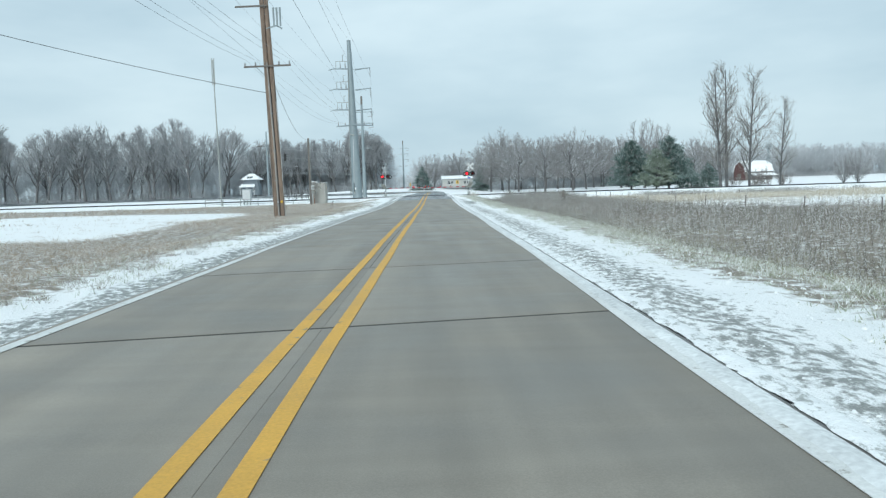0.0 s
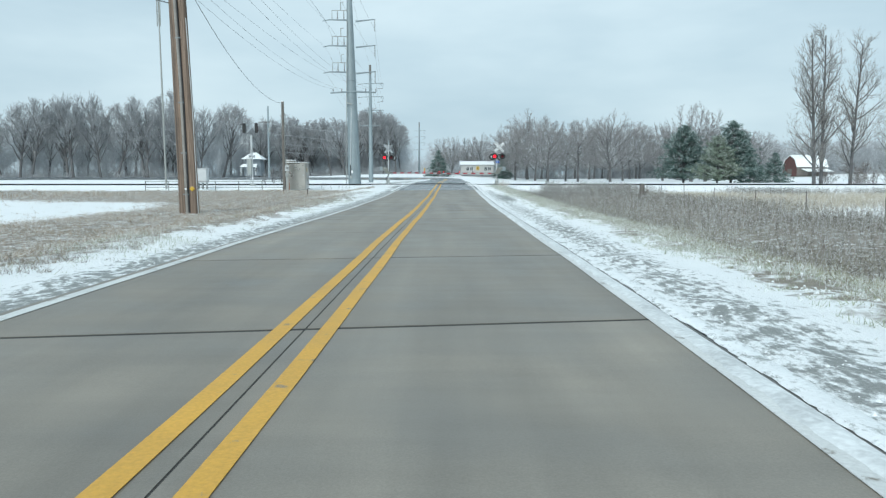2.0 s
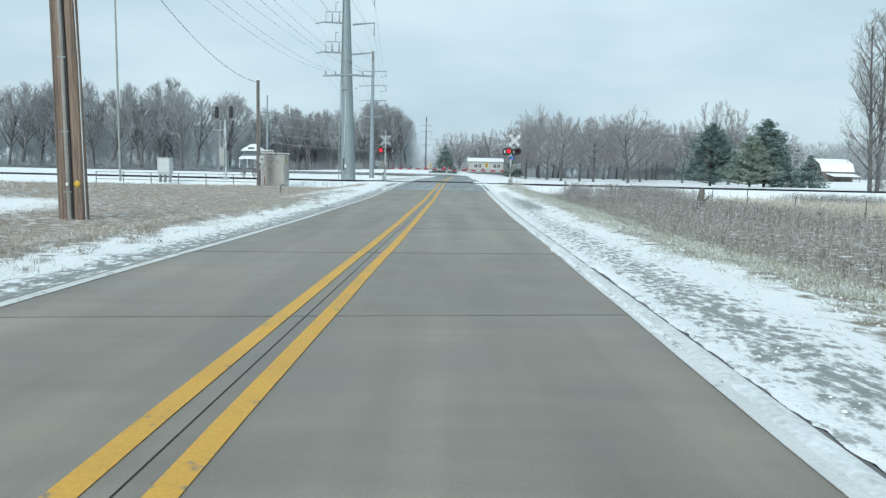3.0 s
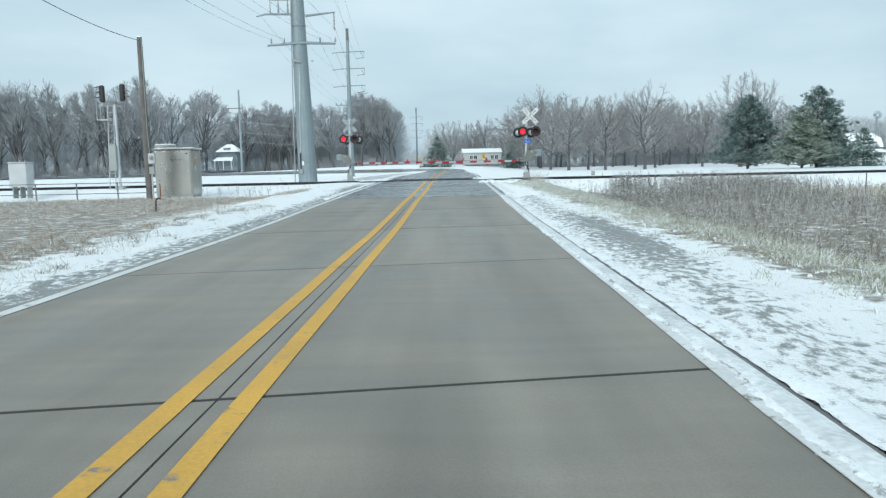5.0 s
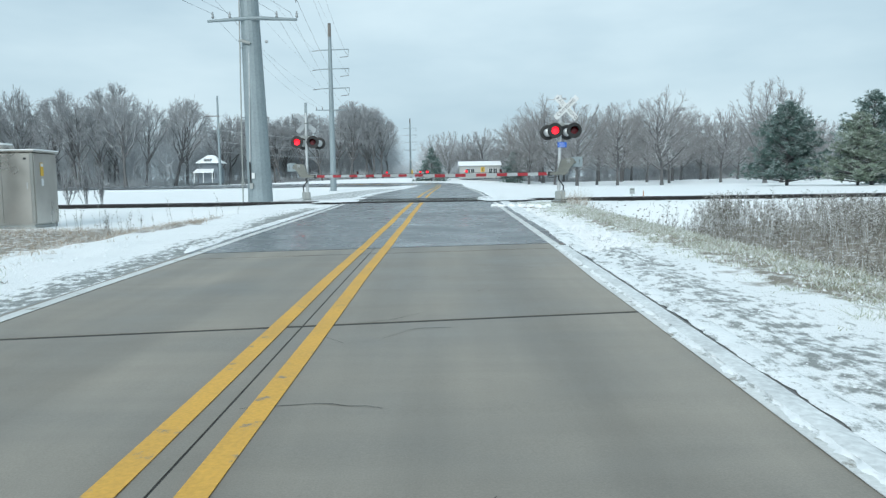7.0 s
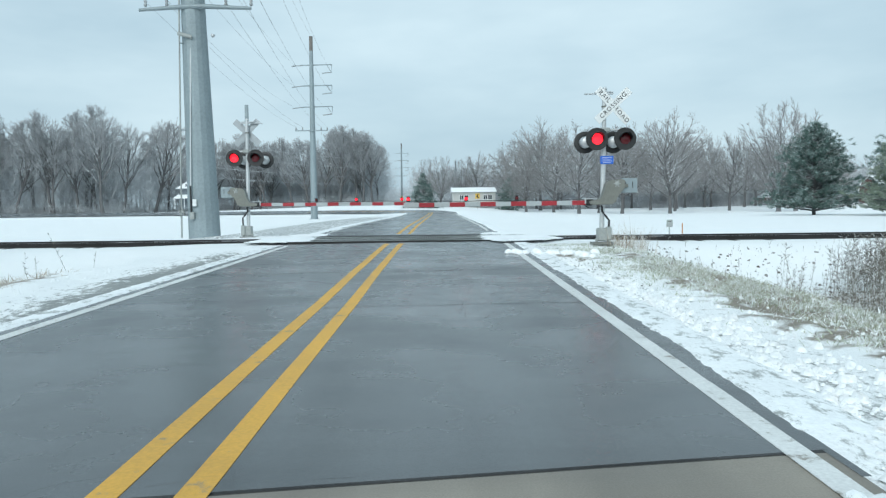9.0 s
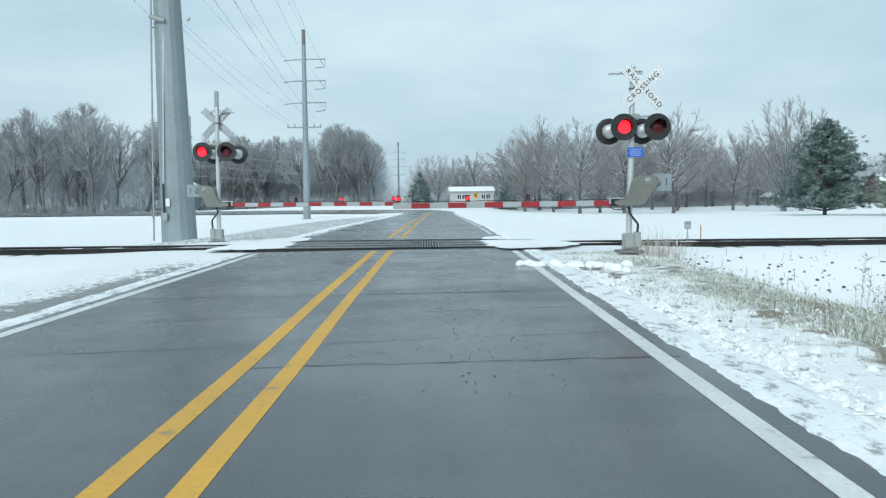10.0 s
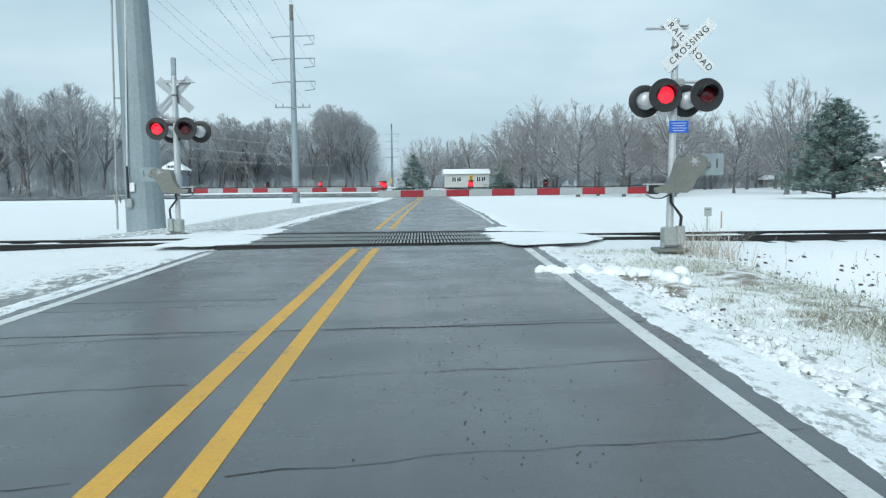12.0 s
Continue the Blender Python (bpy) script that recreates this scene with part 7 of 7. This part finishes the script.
pts = scatter(6200, 2.9, 8.0, 86, 103, lambda x, y: np.exp(-((x - 4.65 - 0.05 * (102 - y)) / 0.8) ** 2) * ss(0.3, 0.7, patchy(x, y, 0.45, 7.0)))
blades("grass_tufts", pts, 0.03 + 0.07 * rnd.rand(len(pts)), 0.008, 1.5, 22, FROST_GRASS, "matted grass on the bank by the crossing", 0.07)


# tall weeds of the right field
def weeds(name, pts, height, label, twigs=6):
    n = len(pts)
    top = pts + np.stack([rnd.normal(0, 0.17, n) * height, rnd.normal(0, 0.17, n) * height, height], 1)
    rows = [np.concatenate([pts, top, np.full((n, 1), 0.0048), np.full((n, 1), 0.0026)], 1)]
    twig_rows = []
    for k in range(twigs):
        f = (0.35 + 0.65 * rnd.rand(n))[:, None]
        p = pts * (1 - f) + top * f
        a = rnd.rand(n) * 6.283
        ln = height * (0.07 + 0.13 * rnd.rand(n))
        e = p + np.stack([np.cos(a) * ln * 0.8, np.sin(a) * ln * 0.8, ln * (0.1 + 0.7 * rnd.rand(n))], 1)
        twig_rows.append(np.concatenate([p, e, (0.005 + 0.006 * rnd.rand(n))[:, None], np.full((n, 1), 0.0)], 1))
    (va, fa), (vb, fb) = prisms(np.concatenate(rows, 0), 3), prisms(np.concatenate(twig_rows, 0), 3, True)
    tris = np.concatenate([fa[:, [0, 1, 2]], fa[:, [0, 2, 3]], fb + len(va)], 0)
    ob = part(name, big_mesh(name, np.concatenate([va, vb], 0), tris, WEEDS), WEEDS)
    return tagged(ob, label, "weeds", kind="stuff")


def weed_keep(x, y):
    return np.clip(soil_amount(x, y) * 1.7, 0, 1) ** 1.5 * (0.12 + 0.88 * patchy(x, y, 2.3, 5.0) * (0.4 + 0.6 * patchy(x, y, 0.9, 1.0))) * ss(4.5, 6.0, x + 0.4 * wobble(x, y, 1.6, 4.0))


pts = scatter(34000, 4.8, 18, -2, 101, weed_keep)
weeds("dry_weeds", pts, (0.28 + 0.30 * rnd.rand(len(pts))) * (0.22 + 0.78 * ss(4.8, 8.5, pts[:, 0])) + 0.32 * ss(82, 93, pts[:, 1]) * ss(7, 9, pts[:, 0]) + 0.20 * patchy(pts[:, 0], pts[:, 1], 5.0, 2.0) * ss(7, 10, pts[:, 0]), "tall dry weeds tipped with frost", 10)
pts = scatter(15000, 18, 62, 8, 100, lambda x, y: weed_keep(x, y) * ss(70, 20, x) * ss(76, 62, y))
weeds("dry_weeds", pts, 0.4 + 0.4 * rnd.rand(len(pts)), "dry weeds of the open field", 7)
pts = scatter(66000, 4.4, 34, -2, 100.5, lambda x, y: np.clip(soil_amount(x, y) * 1.6, 0, 1) * (0.3 + 0.7 * patchy(x, y, 3.1, 8.0)) * ss(80, 10, x))
blades("weed_grass", pts, (0.05 + 0.14 * rnd.rand(len(pts))) * (0.5 + 0.5 * ss(4.8, 8.0, pts[:, 0])), 0.006, 1.6, 7, MATTED, "frosted tan grass under the weeds", 0.2)

pts = scatter(15000, 17.5, 62, 56, 99.5, lambda x, y: (0.25 + 0.75 * patchy(x, y, 2.6, 3.0)) * ss(0.2, 0.5, soil_amount(x, y)) * ss(62, 72, y + 3.0 * wobble(x, y, 5.0, 1.0)) + 0.10)
blades("pale_grass", pts, 0.22 + 0.30 * rnd.rand(len(pts)), 0.012, 0.5, 7, PALE_GRASS, "tall pale yellow grass beyond the wire fence", 0.16)

# sparse stalks in the snow by the track, and pale plumes round the signal
pts = scatter(900, 5.5, 26, 96, 103.5, lambda x, y: 0.4 + 0.6 * patchy(x, y, 1.5, 6.0))
weeds("dry_weeds", pts, 0.08 + 0.22 * rnd.rand(len(pts)) ** 2, "scattered dry stalks in the snow by the track", 3)
pts = scatter(9000, 22.0, 56.0, 95, 101.5, lambda x, y: ss(0.25, 0.7, patchy(x, y, 2.4, 4.0)) * ss(95, 97, y) * ss(102, 99.5, y))
weeds("dry_weeds", pts, 0.25 + 0.55 * rnd.rand(len(pts)), "brown scrub along the foot of the track", 10)
pts = scatter(1500, 8.0, 17.0, 91, 98.5, lambda x, y: ss(8.0, 10.5, x + 0.3 * (y - 94)) * ss(0.2, 0.7, patchy(x, y, 1.1, 9.0)))
weeds("dry_weeds", pts, 0.5 + 0.7 * rnd.rand(len(pts)), "tall frosted weeds in the snow before the track", 12)
for cx, cy, wide, count, low, high in ((10.0, 97.6, 0.75, 2600, 0.5, 0.8), (8.2, 97.9, 0.35, 500, 0.2, 0.35), (7.3, 98.5, 0.3, 320, 0.15, 0.3), (8.4, 95.0, 0.9, 1500, 0.15, 0.35)):
    pts = scatter(count, cx - 1.5, cx + 3.5, cy - 2, cy + 2, lambda x, y: np.exp(-((x + aside(y) - cx) / wide) ** 2 - ((y - cy) / (0.9 * wide)) ** 2))
    weeds("dry_weeds", pts, low + high * rnd.rand(len(pts)), "clump of tall frosted weeds on the bank", 14)
pts = scatter(700, -13.5, -6.5, 90, 98.5, lambda x, y: np.exp(-((x + 9.0) / 0.5) ** 2 - ((y - 93.5) / 0.7) ** 2) + 0.7 * np.exp(-((x + 11.4) / 0.8) ** 2 - ((y - 96.6) / 0.6) ** 2) + 0.04)
weeds("dry_weeds", pts, 0.25 + 0.6 * rnd.rand(len(pts)), "brown weeds standing in the snow by the cabinet", 9)
pts = scatter(260, 5.2, 6.6, 101.4, 103.0, lambda x, y: np.exp(-((x - 5.8) / 0.4) ** 2 - ((y - 102.2) / 0.5) ** 2))
blades("plume_grass", pts, 0.45 + 0.35 * rnd.rand(len(pts)), 0.006, 0.55, 4, TAN_GRASS, "tall pale dry grass by the signal's foot", 0.06)

# a heap of dead branches in the weeds
heap = thing("brush_heap", (17.0, 97.6, float(ground_z(17.0, 97.6)) - 0.1), "heap of dark dead branches lying in the weeds", "brush heap")
r = random.Random(15)
for i in range(26):
    a, ln, z = r.uniform(-0.9, 0.9), r.uniform(0.25, 0.65), r.uniform(0.2, 0.75)
    x, y = r.gauss(0, 0.28), r.gauss(0, 0.2)
    dx, dz = math.cos(a) * ln / 2, r.uniform(-0.25, 0.3)
    part("branch", Geo().tube([(x - dx, y - 0.3 * a, max(-0.05, z - dz)), (x, y + 0.04, z + 0.03), (x + dx, y + 0.3 * a, z + dz)], [0.028, 0.022, 0.008], 5), GREY_WOOD, heap)
